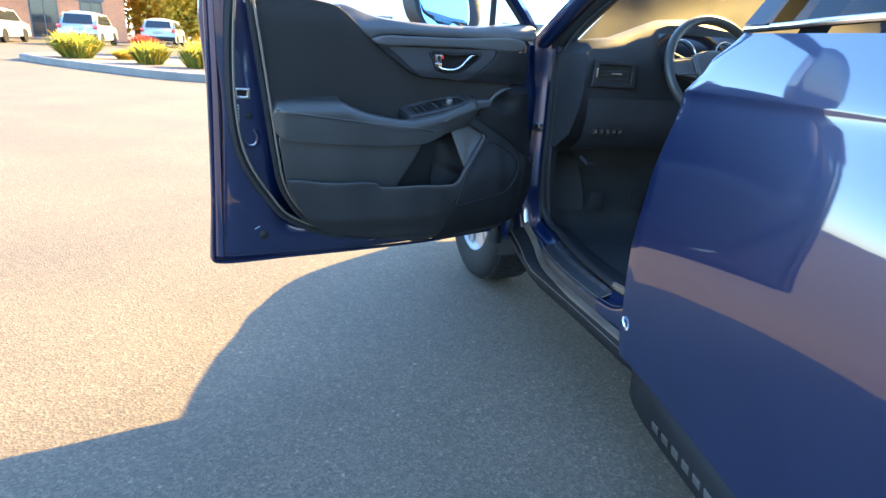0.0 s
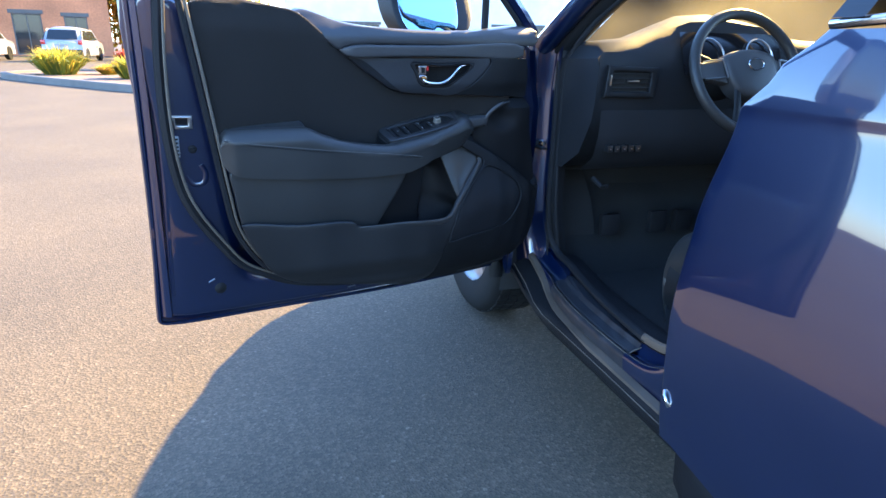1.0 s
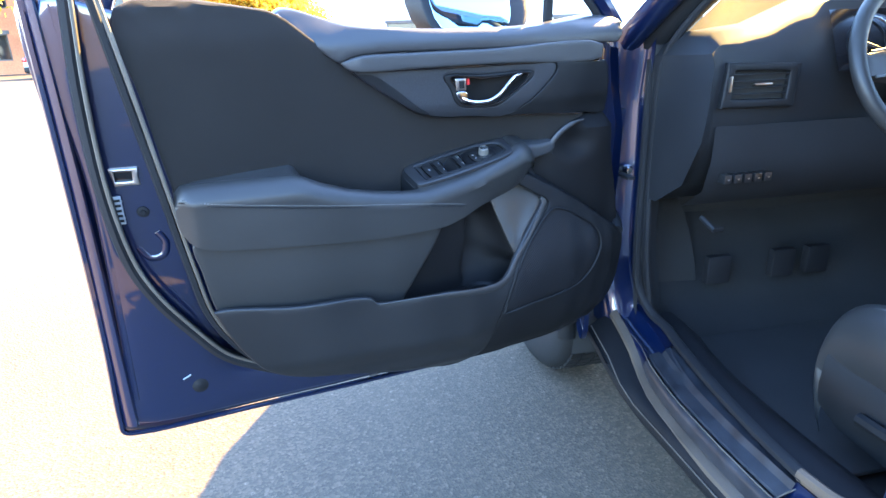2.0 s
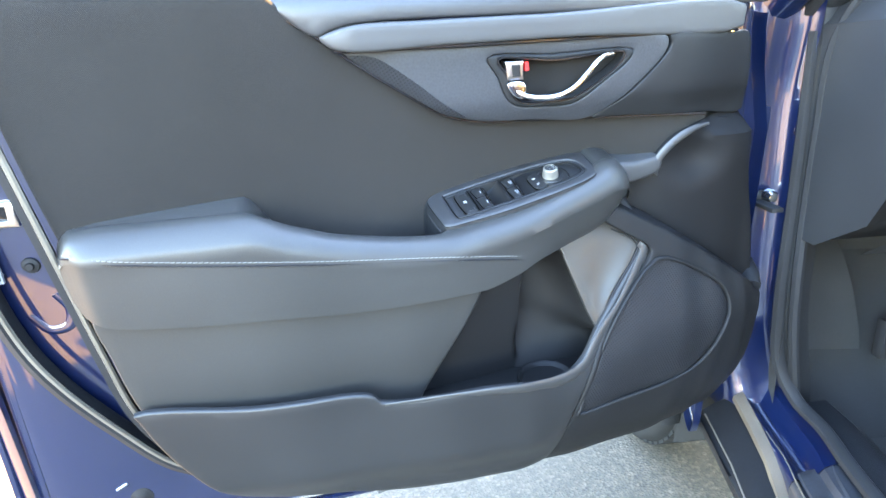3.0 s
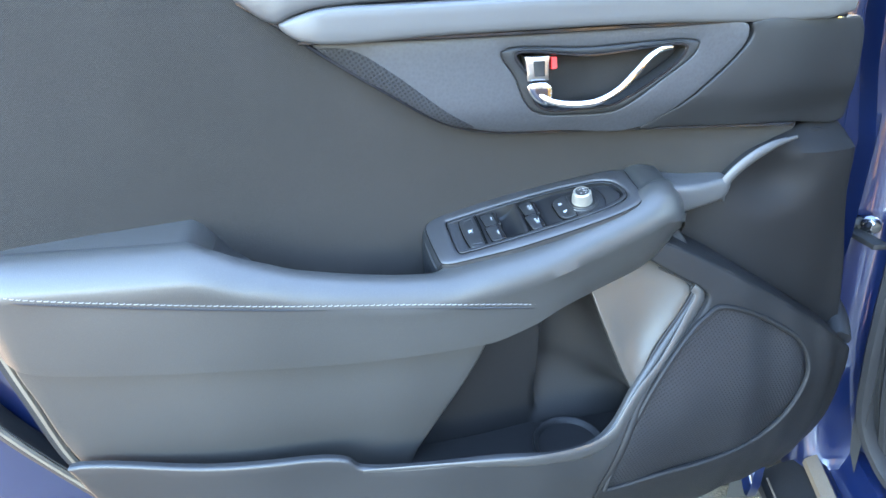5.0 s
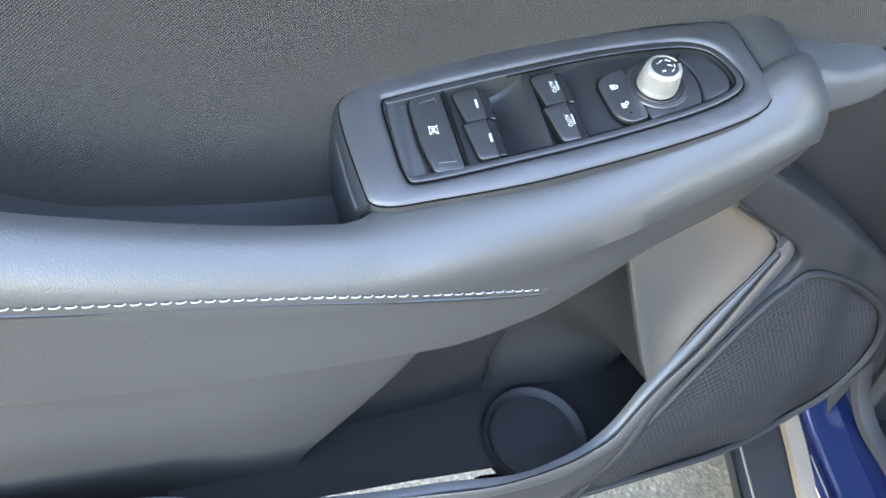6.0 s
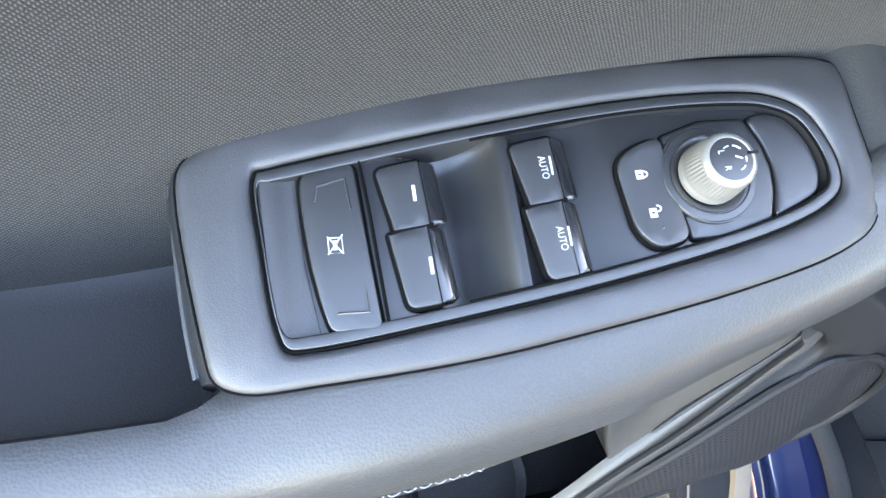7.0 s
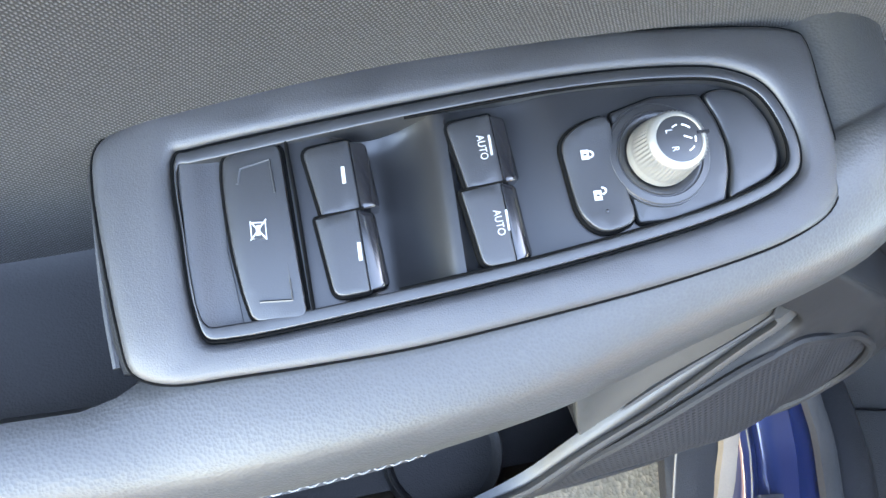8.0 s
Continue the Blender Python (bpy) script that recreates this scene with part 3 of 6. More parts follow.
part("strip_gap", tube(line3([(-0.15, 0.0185, -0.012), (-0.02, 0.018, -0.010), (0.14, 0.018, -0.012), (0.38, 0.016, -0.03)], 0), 0.0022, 6), GLOSS, door)


def insert_w(u, v):
    return ease(u, (-0.14, -0.018), (0.1, -0.015), (0.28, -0.018), (0.43, -0.04)) - ease(v, (-0.09, 0.012), (-0.05, 0.0))


BEZEL = [(0.028, 0.001), (0.11, 0.0015), (0.215, 0.0025), (0.2215, -0.001), (0.218, -0.011), (0.187, -0.034), (0.158, -0.054), (0.142, -0.0615), (0.105, -0.062), (0.068, -0.0585), (0.054, -0.049), (0.041, -0.022)]


def shrunk(outline, k):
    cu, cv = sum(p[0] for p in outline) / len(outline), sum(p[1] for p in outline) / len(outline)
    out = []
    for u, v in outline:
        d = math.hypot(u - cu, v - cv)
        out.append((u - (u - cu) / d * k * (1.6 if abs(u - cu) > 0.08 else 1), v - (v - cv) / d * k))
    return out


part("handle_insert", sheet([(-0.147, 0.0165), (-0.02, 0.016), (0.14, 0.0165), (0.268, 0.0145), (0.272, 0.004), (0.266, -0.010), (0.213, -0.059), (0.172, -0.0835), (0.093, -0.079), (0.024, -0.075), (-0.021, -0.062), (-0.074, -0.029), (-0.132, 0.009)],
                            insert_w, 0.02, 0.002, 0.010, holes=[BEZEL]), GRAINED, door, "black leather-grained insert round the door handle")
part("front_insert", sheet([(0.274, 0.0145), (0.385, 0.013), (0.41, 0.01), (0.425, -0.06), (0.43, -0.098), (0.35, -0.093), (0.21, -0.085), (0.178, -0.0835), (0.218, -0.058), (0.271, -0.008), (0.277, 0.005)],
                           lambda u, v: insert_w(u, v) - 0.001, 0.02, 0.0025, 0.010), HARD, door, "smooth black panel ahead of the handle")

handle = part("inner_handle", sheet(BEZEL, lambda u, v: insert_w(u, v) + 0.0015, 0.02, 0.003, 0.006, holes=[shrunk(BEZEL, 0.0085)]), HARD, door, "chrome door handle lever in a black recess")
part("recess", sheet(shrunk(BEZEL, 0.008), lambda u, v: insert_w(u, v) - 0.026 + 0.010 * abs(u - 0.12) / 0.09, 0.003, 0.002, 0.006), POCKET, handle)
part("recess_rim", tube(line3([(*p, insert_w(*p) + 0.001) for p in shrunk(BEZEL, 0.0085)], 0, 6, True), 0.0016, 6, True), GLOSS, handle)
part("lever", tube(line3([(0.060, -0.036, -0.014), (0.072, -0.0435, -0.008), (0.09, -0.047, -0.002), (0.115, -0.0455, 0.002), (0.135, -0.036, 0.003), (0.152, -0.020, 0.002), (0.165, -0.008, -0.002), (0.178, -0.003, -0.008), (0.192, -0.0025, -0.014)], 0, 8), 0.0031, 10, flat=0.7, taper=lambda s: 0.75 + 0.45 * math.sin(math.pi * s)), CHROME, handle, "curved chrome lever")
part("lever_root", sheet([(0.052, -0.030), (0.073, -0.029), (0.077, -0.040), (0.072, -0.049), (0.060, -0.044)], -0.010, 0.012, 0.002, 0.005), CHROME, handle)
part("lock_tab", sheet([(0.049, -0.004), (0.0725, -0.004), (0.073, -0.026), (0.053, -0.026)], -0.012, 0.012, 0.002, 0.006, smooth=False), SATIN, handle, "silver locking tab")
part("tab_groove", sheet([(0.057, -0.008), (0.068, -0.008), (0.069, -0.022), (0.059, -0.022)], -0.0112, 0.001, 0.0004, 0.006, smooth=False), HARD, handle)
part("unlocked_mark", sheet([(0.0755, -0.006), (0.0805, -0.006), (0.0815, -0.016), (0.0765, -0.017)], -0.016, 0.005, 0.0005, 0.006, smooth=False), RED, handle, "small red unlocked mark")


# armrest
def arm_top(u):
    return curve(u, (-0.462, -0.150), (-0.445, -0.132), (-0.42, -0.127), (-0.27, -0.127), (-0.215, -0.155), (-0.17, -0.176), (-0.04, -0.194), (0.0, -0.188), (0.06, -0.178), (0.13, -0.160), (0.17, -0.149), (0.195, -0.144), (0.212, -0.146), (0.224, -0.153), (0.231, -0.163), (0.235, -0.176))


def arm_low(u):
    return curve(u, (-0.462, -0.212), (-0.450, -0.238), (-0.41, -0.254), (-0.26, -0.266), (-0.1, -0.275), (0.0, -0.272), (0.05, -0.258), (0.085, -0.244), (0.12, -0.239), (0.15, -0.234), (0.18, -0.225), (0.205, -0.212), (0.222, -0.199), (0.231, -0.189), (0.235, -0.180))


def arm_front(u):
    return curve(u, (-0.462, 0.028), (-0.43, 0.050), (-0.2, 0.060), (-0.02, 0.058), (0.03, 0.0555), (0.08, 0.050), (0.124, 0.0395), (0.18, 0.0265), (0.208, 0.0165), (0.224, 0.005), (0.231, -0.005), (0.235, -0.016))


def arm_inner(u):
    """Where the padded roll's inner side stands."""
    return arm_front(u) - ease(u, (-0.05, 0.0), (-0.03, 0.008))


def arm_trough(u):
    return ease(u, (-0.27, 0.004), (-0.235, 0.035), (-0.20, 0.05), (-0.10, 0.05), (-0.040, 0.050), (-0.034, 0.012), (0.155, 0.012), (0.185, 0.004))


def arm_tuck(u):
    """How far the face draws back towards its lower edge."""
    return ease(u, (0.05, 0.2), (0.16, 1.0))


def armrest_shape():
    rows = []
    u = -0.462
    us = list(np.linspace(-0.462, -0.43, 6)) + list(np.linspace(-0.42, 0.20, 75)) + list(0.206 + 0.029 * (1 - (1 - np.linspace(0, 1, 12)) ** 1.7))
    for u in us:
        t, b, f, d = arm_top(u), arm_low(u), arm_front(u), arm_trough(u)
        g, q = arm_inner(u), arm_tuck(u)
        mid = t * 0.62 + b * 0.38
        sec = [(-0.062, t + 0.004 - d), (g - 0.085, t - d), (g - 0.036, t - d), (g - 0.0345, t - 0.80 * d), (g - 0.0335, t - 0.32 * d - 0.0005), (g - 0.029, t - 0.03 * d), (g - 0.020, t), (f - 0.010, t - 0.005), (f - 0.003, t - 0.015),
               (f, t - 0.026), (f - 0.001, mid), (f - 0.005 * q, mid - 0.018), (f - 0.010 * q, b + 0.012), (f - 0.015 * q, b + 0.002), (f - 0.024, b), (f - 0.05, b + 0.003), (-0.062, b + 0.003)]
        lean = 0.22 * ease(u, (0.150, 0.0), (0.188, 1.0), (0.215, 1.0), (0.235, 0.3))      # the end slopes up towards the door
        sec = [(w, v + lean * max(0.0, f - 0.010 - w)) if i < 8 else (w, v) for i, (w, v) in enumerate(sec)]
        drop = 0.030 * ease(u, (-0.462, 0.3), (-0.43, 1.0), (-0.27, 1.0), (-0.17, 0.0))      # at the rear the top slopes down to a level front roll
        sec = [(w, v - drop * c) for (w, v), c in zip(sec, (0, 0, 0.30, 0.34, 0.38, 0.46, 0.56, 0.68, 0.66, 0.5, 0, 0, 0, 0, 0, 0, 0))]
        rows.append([(u, -w, v) for w, v in sec])
    return loft(rows, True)


part("armrest", armrest_shape(), LEATHER, door, "padded black leatherette armrest with a pull trough")


def trough_shape():
    """The smooth floor and back of the pull trough."""
    rows = []
    for u in np.linspace(-0.250, -0.0345, 40):
        t, d, g = arm_top(u), arm_trough(u), arm_inner(u)
        rows.append([(u, -w, v + 0.0008) for w, v in ((-0.0655, t + 0.030 - d), (-0.062, t + 0.012 - d), (-0.052, t + 0.002 - d), (g - 0.085, t - d), (g - 0.045, t - d), (g - 0.0385, t - 0.97 * d))])
    return loft(rows)


part("pull_trough", trough_shape(), LOWER, door, "smooth black floor of the pull trough")


def seam_v(u):
    return curve(u, (-0.45, -0.160), (-0.43, -0.164), (-0.295, -0.183), (-0.147, -0.202), (0.017, -0.223), (0.078, -0.236))


def seam_w(u):
    """The armrest's front surface along the seam, evened out."""
    return sum(face_w(u + d) for d in (-0.03, -0.02, -0.01, 0.0, 0.01, 0.02, 0.03)) / 7


def face_w(u):
    """The armrest's front surface at the seam's height."""
    t, b, f = arm_top(u), arm_low(u), arm_front(u)
    mid = t * 0.62 + b * 0.38
    knots = sorted([(t - 0.015, f - 0.003), (t - 0.026, f), (mid, f - 0.001), (mid - 0.018, f - 0.005 * arm_tuck(u)), (b + 0.012, f - 0.010 * arm_tuck(u)), (b, f - 0.02)])
    v = seam_v(u)
    for (v0, w0), (v1, w1) in zip(knots, knots[1:]):
        if v <= v1:
            return w0 + (w1 - w0) * max(0.0, (v - v0) / (v1 - v0 + 1e-9))
    return f


part("armrest_seam", tube([(u, -seam_w(u) - 0.0002, seam_v(u) - 0.0045) for u in np.linspace(-0.455, 0.08, 70)], 0.0011, 6), WELL, door)
stitches = []
for i in range(96):
    u = -0.452 + i * 0.0055
    e = u + 0.0041
    stitches.append(tube([(u, -seam_w(u) - 0.0004, seam_v(u) - 0.0004), (u * 0.7 + e * 0.3, -seam_w(u) - 0.0010, seam_v(u) - 0.0001), (u * 0.3 + e * 0.7, -seam_w(e) - 0.0010, seam_v(e) + 0.0003), (e, -seam_w(e) - 0.0004, seam_v(e) + 0.0006)], 0.00042, 6, flat=0.8))
part("stitching", merge(*stitches), THREAD, door, "row of white stitches along the armrest")


# lower panel, pocket and speaker
def facet_w(u, v):
    a, b = facet_u(v), 0.24 - 0.72 * (-0.26 - v)
    k = min(1.0, max(0.0, (u - a) / max(b - a, 0.005)))
    dish = 0.007 * min(1.0, max(0.0, b - a) / 0.06) * math.sin(math.pi * k)
    return 0.010 + max(0.0, -0.245 - v) * 0.36 - max(0.0, v + 0.245) * 0.5 - dish


def facet_u(v):
    """The facet's rear edge."""
    return 0.1334 + (-0.2729 - v) * (0.393 if v < -0.2729 else 0.55)


def insert_low(u, v):
    return curve(u, (-0.45, 0.032), (-0.2, 0.042), (-0.10, 0.040), (0.0, 0.032), (0.09, 0.024)) + ease(v, (-0.46, -0.010), (-0.32, 0.0))


part("lower_insert", sheet([(-0.444, -0.243), (-0.438, -0.30), (-0.425, -0.38), (-0.40, -0.45), (-0.25, -0.456), (-0.095, -0.46), (-0.070, -0.420), (-0.036, -0.362), (-0.006, -0.312), (0.006, -0.286), (0.008, -0.262), (0.0, -0.258), (-0.06, -0.258), (-0.2, -0.256), (-0.40, -0.246)],
                           insert_low, 0.016, 0.003, 0.012), LEATHER, door, "smooth black panel under the armrest")


def mid_w(u, v):
    """The wall behind the pocket: a rounded well for a bottle, then up to the facet's edge."""
    base = curve(u, (-0.2, 0.020), (0.0, 0.008), (0.09, -0.004)) + ease(v, (-0.46, -0.010), (-0.30, 0.0))
    u0, u1 = 0.070 + 0.06 * max(0.0, v + 0.40), facet_u(v)
    if u < u0:
        return base
    deep = ease(v, (-0.47, -0.004), (-0.36, -0.040), (-0.29, -0.046), (-0.262, -0.030))
    down = ease(u, (u0, base), (u0 + 0.010, deep))
    top = facet_w(u1, v) - 0.0035 if v > -0.358 else ease(v, (-0.405, -0.012), (-0.358, facet_w(u1, -0.358) - 0.0035))
    if u > u1:
        return min(top, facet_w(u, v) - 0.0035)
    k = min(1.0, max(0.0, (u - u0 - 0.018) / (u1 - u0 - 0.018)))
    return down + (top - down) * (1 - math.sqrt(max(0.0, 1 - k * k)))


part("pocket_back", sheet([(-0.14, -0.42), (-0.15, -0.46), (-0.05, -0.463), (0.12, -0.465), (0.18, -0.455), (0.21, -0.40), (0.232, -0.34), (0.25, -0.268), (0.235, -0.20), (0.15, -0.175), (0.06, -0.21), (-0.02, -0.245), (-0.06, -0.35)],
                          mid_w, 0.02, 0.003, 0.005), POCKET, door, "recessed black wall of the map pocket")
part("pocket_floor", loft([[(u, -w, v - 0.004) for w, v in ((-0.07, -0.440), (0.0, -0.444), (0.056, -0.440))] for u in np.linspace(-0.17, 0.24, 14)]), POCKET, door)
part("pocket_facet", sheet([(0.1334, -0.2729), (0.1285, -0.258), (0.122, -0.236), (0.120, -0.214), (0.136, -0.200), (0.172, -0.207), (0.215, -0.233), (0.2373, -0.2533), (0.2405, -0.259), (0.2362, -0.2682), (0.1976, -0.3149), (0.1689, -0.3587), (0.1669, -0.3582)],
                           facet_w, 0.004, 0.0022, 0.007, n=3), FACET, door, "smooth black facet beside the pocket")
holder = part("bottle_holder", loft([[(0.105 + r * math.cos(a), -0.038 + r * math.sin(a), v) for a in np.linspace(0, 2 * math.pi, 33)[:-1]] for v, r in ((-0.452, 0.043), (-0.441, 0.043), (-0.438, 0.0415), (-0.439, 0.039), (-0.444, 0.036), (-0.445, 0.004))], True), POCKET, door, "round black bottle well in the pocket floor")


BULGE = ((-0.66, -0.02), (-0.62, 0.012), (-0.58, 0.042), (-0.53, 0.064), (-0.48, 0.076), (-0.44, 0.079), (-0.41, 0.0755), (-0.38, 0.065), (-0.35, 0.053), (-0.315, 0.0375), (-0.29, 0.027), (-0.262, 0.017), (-0.22, 0.004), (-0.17, -0.008))


def bulge(v):
    """The lower trim's swell at each height."""
    return curve(v, *BULGE)


def lip_w(u, v):
    rear = ease(u, (-0.45, 0.046), (-0.2, 0.067), (0.0, 0.085), (0.1, 0.090)) - ease(v, (-0.64, 0.078), (-0.58, 0.034), (-0.50, 0.002), (-0.44, 0.0))
    g = ease(u, (0.05, 0.0), (0.14, 1.0))
    return rear * (1 - g) + bulge(v) * g


part("lower_panel", sheet([(-0.4293, -0.371), (-0.4256, -0.3843), (-0.4036, -0.4412), (-0.3586, -0.5116), (-0.3038, -0.554), (-0.1701, -0.5838), (0, -0.628), (0.03, -0.636), (0.075, -0.63), (0.105, -0.61), (0.1322, -0.472), (0.1781, -0.3608), (0.2472, -0.2819), (0.256, -0.2661), (0.2469, -0.2599),
                           (0.237, -0.273), (0.1668, -0.3558), (0.1399, -0.393), (0.116, -0.407), (0.05, -0.403), (-0.0077, -0.399), (-0.1376, -0.4005), (-0.1494, -0.3893), (-0.1739, -0.3835), (-0.2982, -0.3815)], lip_w, 0.004, 0.004, 0.011), LOWER, door, "black lower door trim with pocket lip")
part("pocket_rim", tube(line3([(*p, lip_w(*p) - 0.0005) for p in ((-0.136, -0.4045), (-0.0077, -0.403), (0.05, -0.407), (0.1, -0.4115), (0.1260, -0.4085), (0.1458, -0.3972), (0.1632, -0.3748), (0.1788, -0.3562), (0.2057, -0.3305), (0.2421, -0.2803), (0.2505, -0.2664), (0.2492, -0.2580), (0.2430, -0.2520))], 0), 0.0098, 10, flat=0.32, taper=lambda s: min(1.0, 0.25 + 3 * s)), RIM, door, "satin band along the pocket's edge")
part("rim_gap", tube(line3([(*p, facet_w(*p) - 0.0004) for p in ((0.1699, -0.3592), (0.1991, -0.3153), (0.2377, -0.2687), (0.2425, -0.259), (0.2383, -0.2518), (0.2062, -0.2352))], 0), 0.0013, 6), RUBBER, door)


def speaker_w(u, v):
    return bulge(v) + ease(u, (0.12, 0.0), (0.17, 0.002), (0.23, 0.007), (0.29, 0.004), (0.36, -0.012), (0.42, -0.028), (0.47, -0.052), (0.51, -0.09)) - 0.013 * ease(-v, (0.36, 0.0), (0.44, 1.0)) * ease(u, (0.16, 0.0), (0.24, 1.0))


GRILLE = [(0.2556, -0.2834), (0.2662, -0.2774), (0.2849, -0.2793), (0.3398, -0.3059), (0.3847, -0.3403), (0.3948, -0.3749), (0.3717, -0.419), (0.3411, -0.4508), (0.2811, -0.4627), (0.2036, -0.4717), (0.1363, -0.4813), (0.1374, -0.4762), (0.1839, -0.3598), (0.2393, -0.2942)]
part("speaker_panel", sheet([(0.1613, -0.1884), (0.1916, -0.1981), (0.2161, -0.2058), (0.2854, -0.2427), (0.3668, -0.2944), (0.457, -0.3585), (0.492, -0.395), (0.508, -0.46), (0.498, -0.54), (0.46, -0.59), (0.4, -0.612), (0.3, -0.612), (0.2, -0.622), (0.1, -0.632), (0.109, -0.608), (0.1335, -0.4684), (0.1778, -0.3559),
                             (0.2502, -0.2809), (0.258, -0.2661), (0.2469, -0.2531), (0.2319, -0.2449), (0.1856, -0.2176), (0.1605, -0.2025)],
                            speaker_w, 0.006, 0.003, 0.011, holes=[GRILLE]), TRIM, door, "black panel round the door speaker")
part("speaker_grille", sheet(GRILLE, lambda u, v: speaker_w(u, v) - 0.002, 0.01, 0.002, 0.010), MESHED, door, "black perforated speaker grille")
part("grille_rim", tube(line3([(*p, speaker_w(*p) + 0.001) for p in GRILLE], 0, 6, True), 0.0030, 8, True), POCKET, door)
part("front_trim", sheet([(0.17, -0.186), (0.19, -0.166), (0.25, -0.168), (0.283, -0.160), (0.290, -0.145), (0.310, -0.125), (0.337, -0.113), (0.366, -0.106), (0.43, -0.10), (0.447, -0.18), (0.478, -0.29), (0.493, -0.392), (0.457, -0.355), (0.373, -0.2955), (0.291, -0.2435), (0.219, -0.2045), (0.195, -0.193)],
                         lambda u, v: curve(u, (0.2, -0.052), (0.255, -0.044), (0.30, -0.030), (0.34, -0.026), (0.40, -0.027), (0.46, -0.036)) - ease(math.hypot(u - 0.345, (v + 0.155) * 1.3), (0.0, 0.018), (0.065, 0.0)) - ease(-0.1 - v, (0.0, 0.030), (0.03, 0.0)) * ease(u, (0.335, 0.0), (0.375, 1.0)), 0.03, 0.003, 0.010), TRIM, door, "black front trim with a scooped cup")
part("cup_lip", tube(line3([(0.362, -0.108, -0.032), (0.335, -0.112, -0.027), (0.308, -0.124, -0.024), (0.288, -0.143, -0.025), (0.282, -0.158, -0.027), (0.286, -0.170, -0.0300), (0.293, -0.180, -0.0350)], 0, 8), 0.0058, 8, flat=0.6, taper=lambda s: ease(s, (0, 0.4), (0.3, 1.1), (0.65, 1.1), (1.0, 0.25))), SOFT, door)

part("cup_bridge", sheet([(0.185, -0.146), (0.25, -0.1475), (0.275, -0.146), (0.288, -0.147), (0.292, -0.155), (0.288, -0.168), (0.25, -0.176), (0.20, -0.176)], lambda u, v: curve(u, (0.18, -0.006), (0.23, -0.012), (0.26, -0.018), (0.295, -0.025)), 0.045, 0.006, 0.006), SOFT, door, "narrow ledge between armrest and cup")

part("trim_backing", sheet([(0.16, -0.20), (0.24, -0.165), (0.30, -0.13), (0.42, -0.11), (0.445, -0.19), (0.476, -0.30), (0.488, -0.395), (0.455, -0.385), (0.37, -0.325), (0.28, -0.288), (0.205, -0.248)],
                           lambda u, v: curve(u, (0.16, -0.055), (0.22, -0.050), (0.255, -0.052), (0.30, -0.052), (0.40, -0.050), (0.48, -0.055)), 0.006, 0.003, 0.014), TRIM, door)
rows = []
for u, v in ((0.1916, -0.1985), (0.2161, -0.2063), (0.2500, -0.2242), (0.2854, -0.2432), (0.3250, -0.2680), (0.3668, -0.2949), (0.4120, -0.3265), (0.4570, -0.3588)):
    w = speaker_w(u, v)
    rows.append([(u, -a, v + d) for a, d in ((w - 0.0012, -0.0020), (w - 0.0022, 0.0012), (w - 0.006, 0.0030), (w * 0.5 - 0.016, 0.0050), (-0.045, 0.0075))])
part("trim_step", loft(rows), TRIM, door)
part("perforated_corner", sheet([(-0.140, 0.0105), (-0.126, 0.0025), (-0.074, -0.031), (-0.021, -0.0635), (0.004, -0.0690), (-0.024, -0.050), (-0.072, -0.012), (-0.108, 0.010)],
                                lambda u, v: insert_w(u, v) + 0.0007, 0.004, 0.0004, 0.008), MESHED, door, "perforated corner of the handle insert")

# window frame, division bar, glass ledge, mirror
part("rear_frame", sheet([(-0.618, 0.12), (-0.56, 0.11), (-0.50, 0.12), (-0.47, 0.46), (-0.50, 0.49), (-0.56, 0.48), (-0.60, 0.42)], -0.05, 0.05, 0.005, 0.03), PAINT, door, "painted upright of the window frame")
part("window_ledge", sheet([(-0.50, 0.10), (-0.25, 0.104), (-0.10, 0.080), (0.2, 0.070), (0.43, 0.078), (0.44, 0.062), (0.0, 0.05), (-0.4, 0.06)], -0.062, 0.03, 0.003, 0.02), RUBBER, door)
part("top_frame", tube(line3([(-0.53, 0.46), (-0.40, 0.475), (-0.2, 0.46), (0.05, 0.39), (0.25, 0.27), (0.40, 0.135), (0.455, 0.075)], -0.09, 8), 0.020, 8), PAINT, door)
part("frame_seal", tube(line3([(-0.50, 0.44), (-0.38, 0.452), (-0.2, 0.437), (0.04, 0.368), (0.235, 0.252), (0.385, 0.118), (0.43, 0.07)], -0.085, 8), 0.008, 8), RUBBER, door)
part("division_bar", tube(line3([(0.286, 0.065), (0.276, 0.25)], -0.085), 0.011, 8, flat=0.8), RUBBER, door)
mirror = part("wing_mirror", sheet([(0.068, 0.062), (0.20, 0.052), (0.262, 0.060), (0.300, 0.10), (0.305, 0.20), (0.28, 0.235), (0.10, 0.235), (0.062, 0.19)], lambda u, v: -0.150 - 0.75 * (v - 0.06), 0.10, 0.010, 0.02), HARD, door, "black wing mirror")
part("mirror_glass", sheet([(0.080, 0.074), (0.19, 0.066), (0.235, 0.076), (0.252, 0.115), (0.255, 0.195), (0.235, 0.222), (0.11, 0.222), (0.078, 0.185)], lambda u, v: -0.146 - 0.75 * (v - 0.06), 0.004, 0.002, 0.02), MIRROR, mirror)
part("mirror_foot", tube(line3([(0.275, 0.055, -0.12), (0.27, 0.058, -0.19), (0.25, 0.075, -0.235)], 0), 0.02, 8), HARD, mirror)


# ---- the window switch panel on the armrest: p along it, q towards the door, h out of it, in millimetres ----
A_WAY, UP_WAY = Vector((0.98621, -0.04923, 0.15801)), Vector((-0.16537, -0.33134, 0.92891))
Q_WAY = UP_WAY.cross(A_WAY)
PANEL = Matrix(((*A_WAY,), (*Q_WAY,), (*UP_WAY,))).transposed().to_4x4()
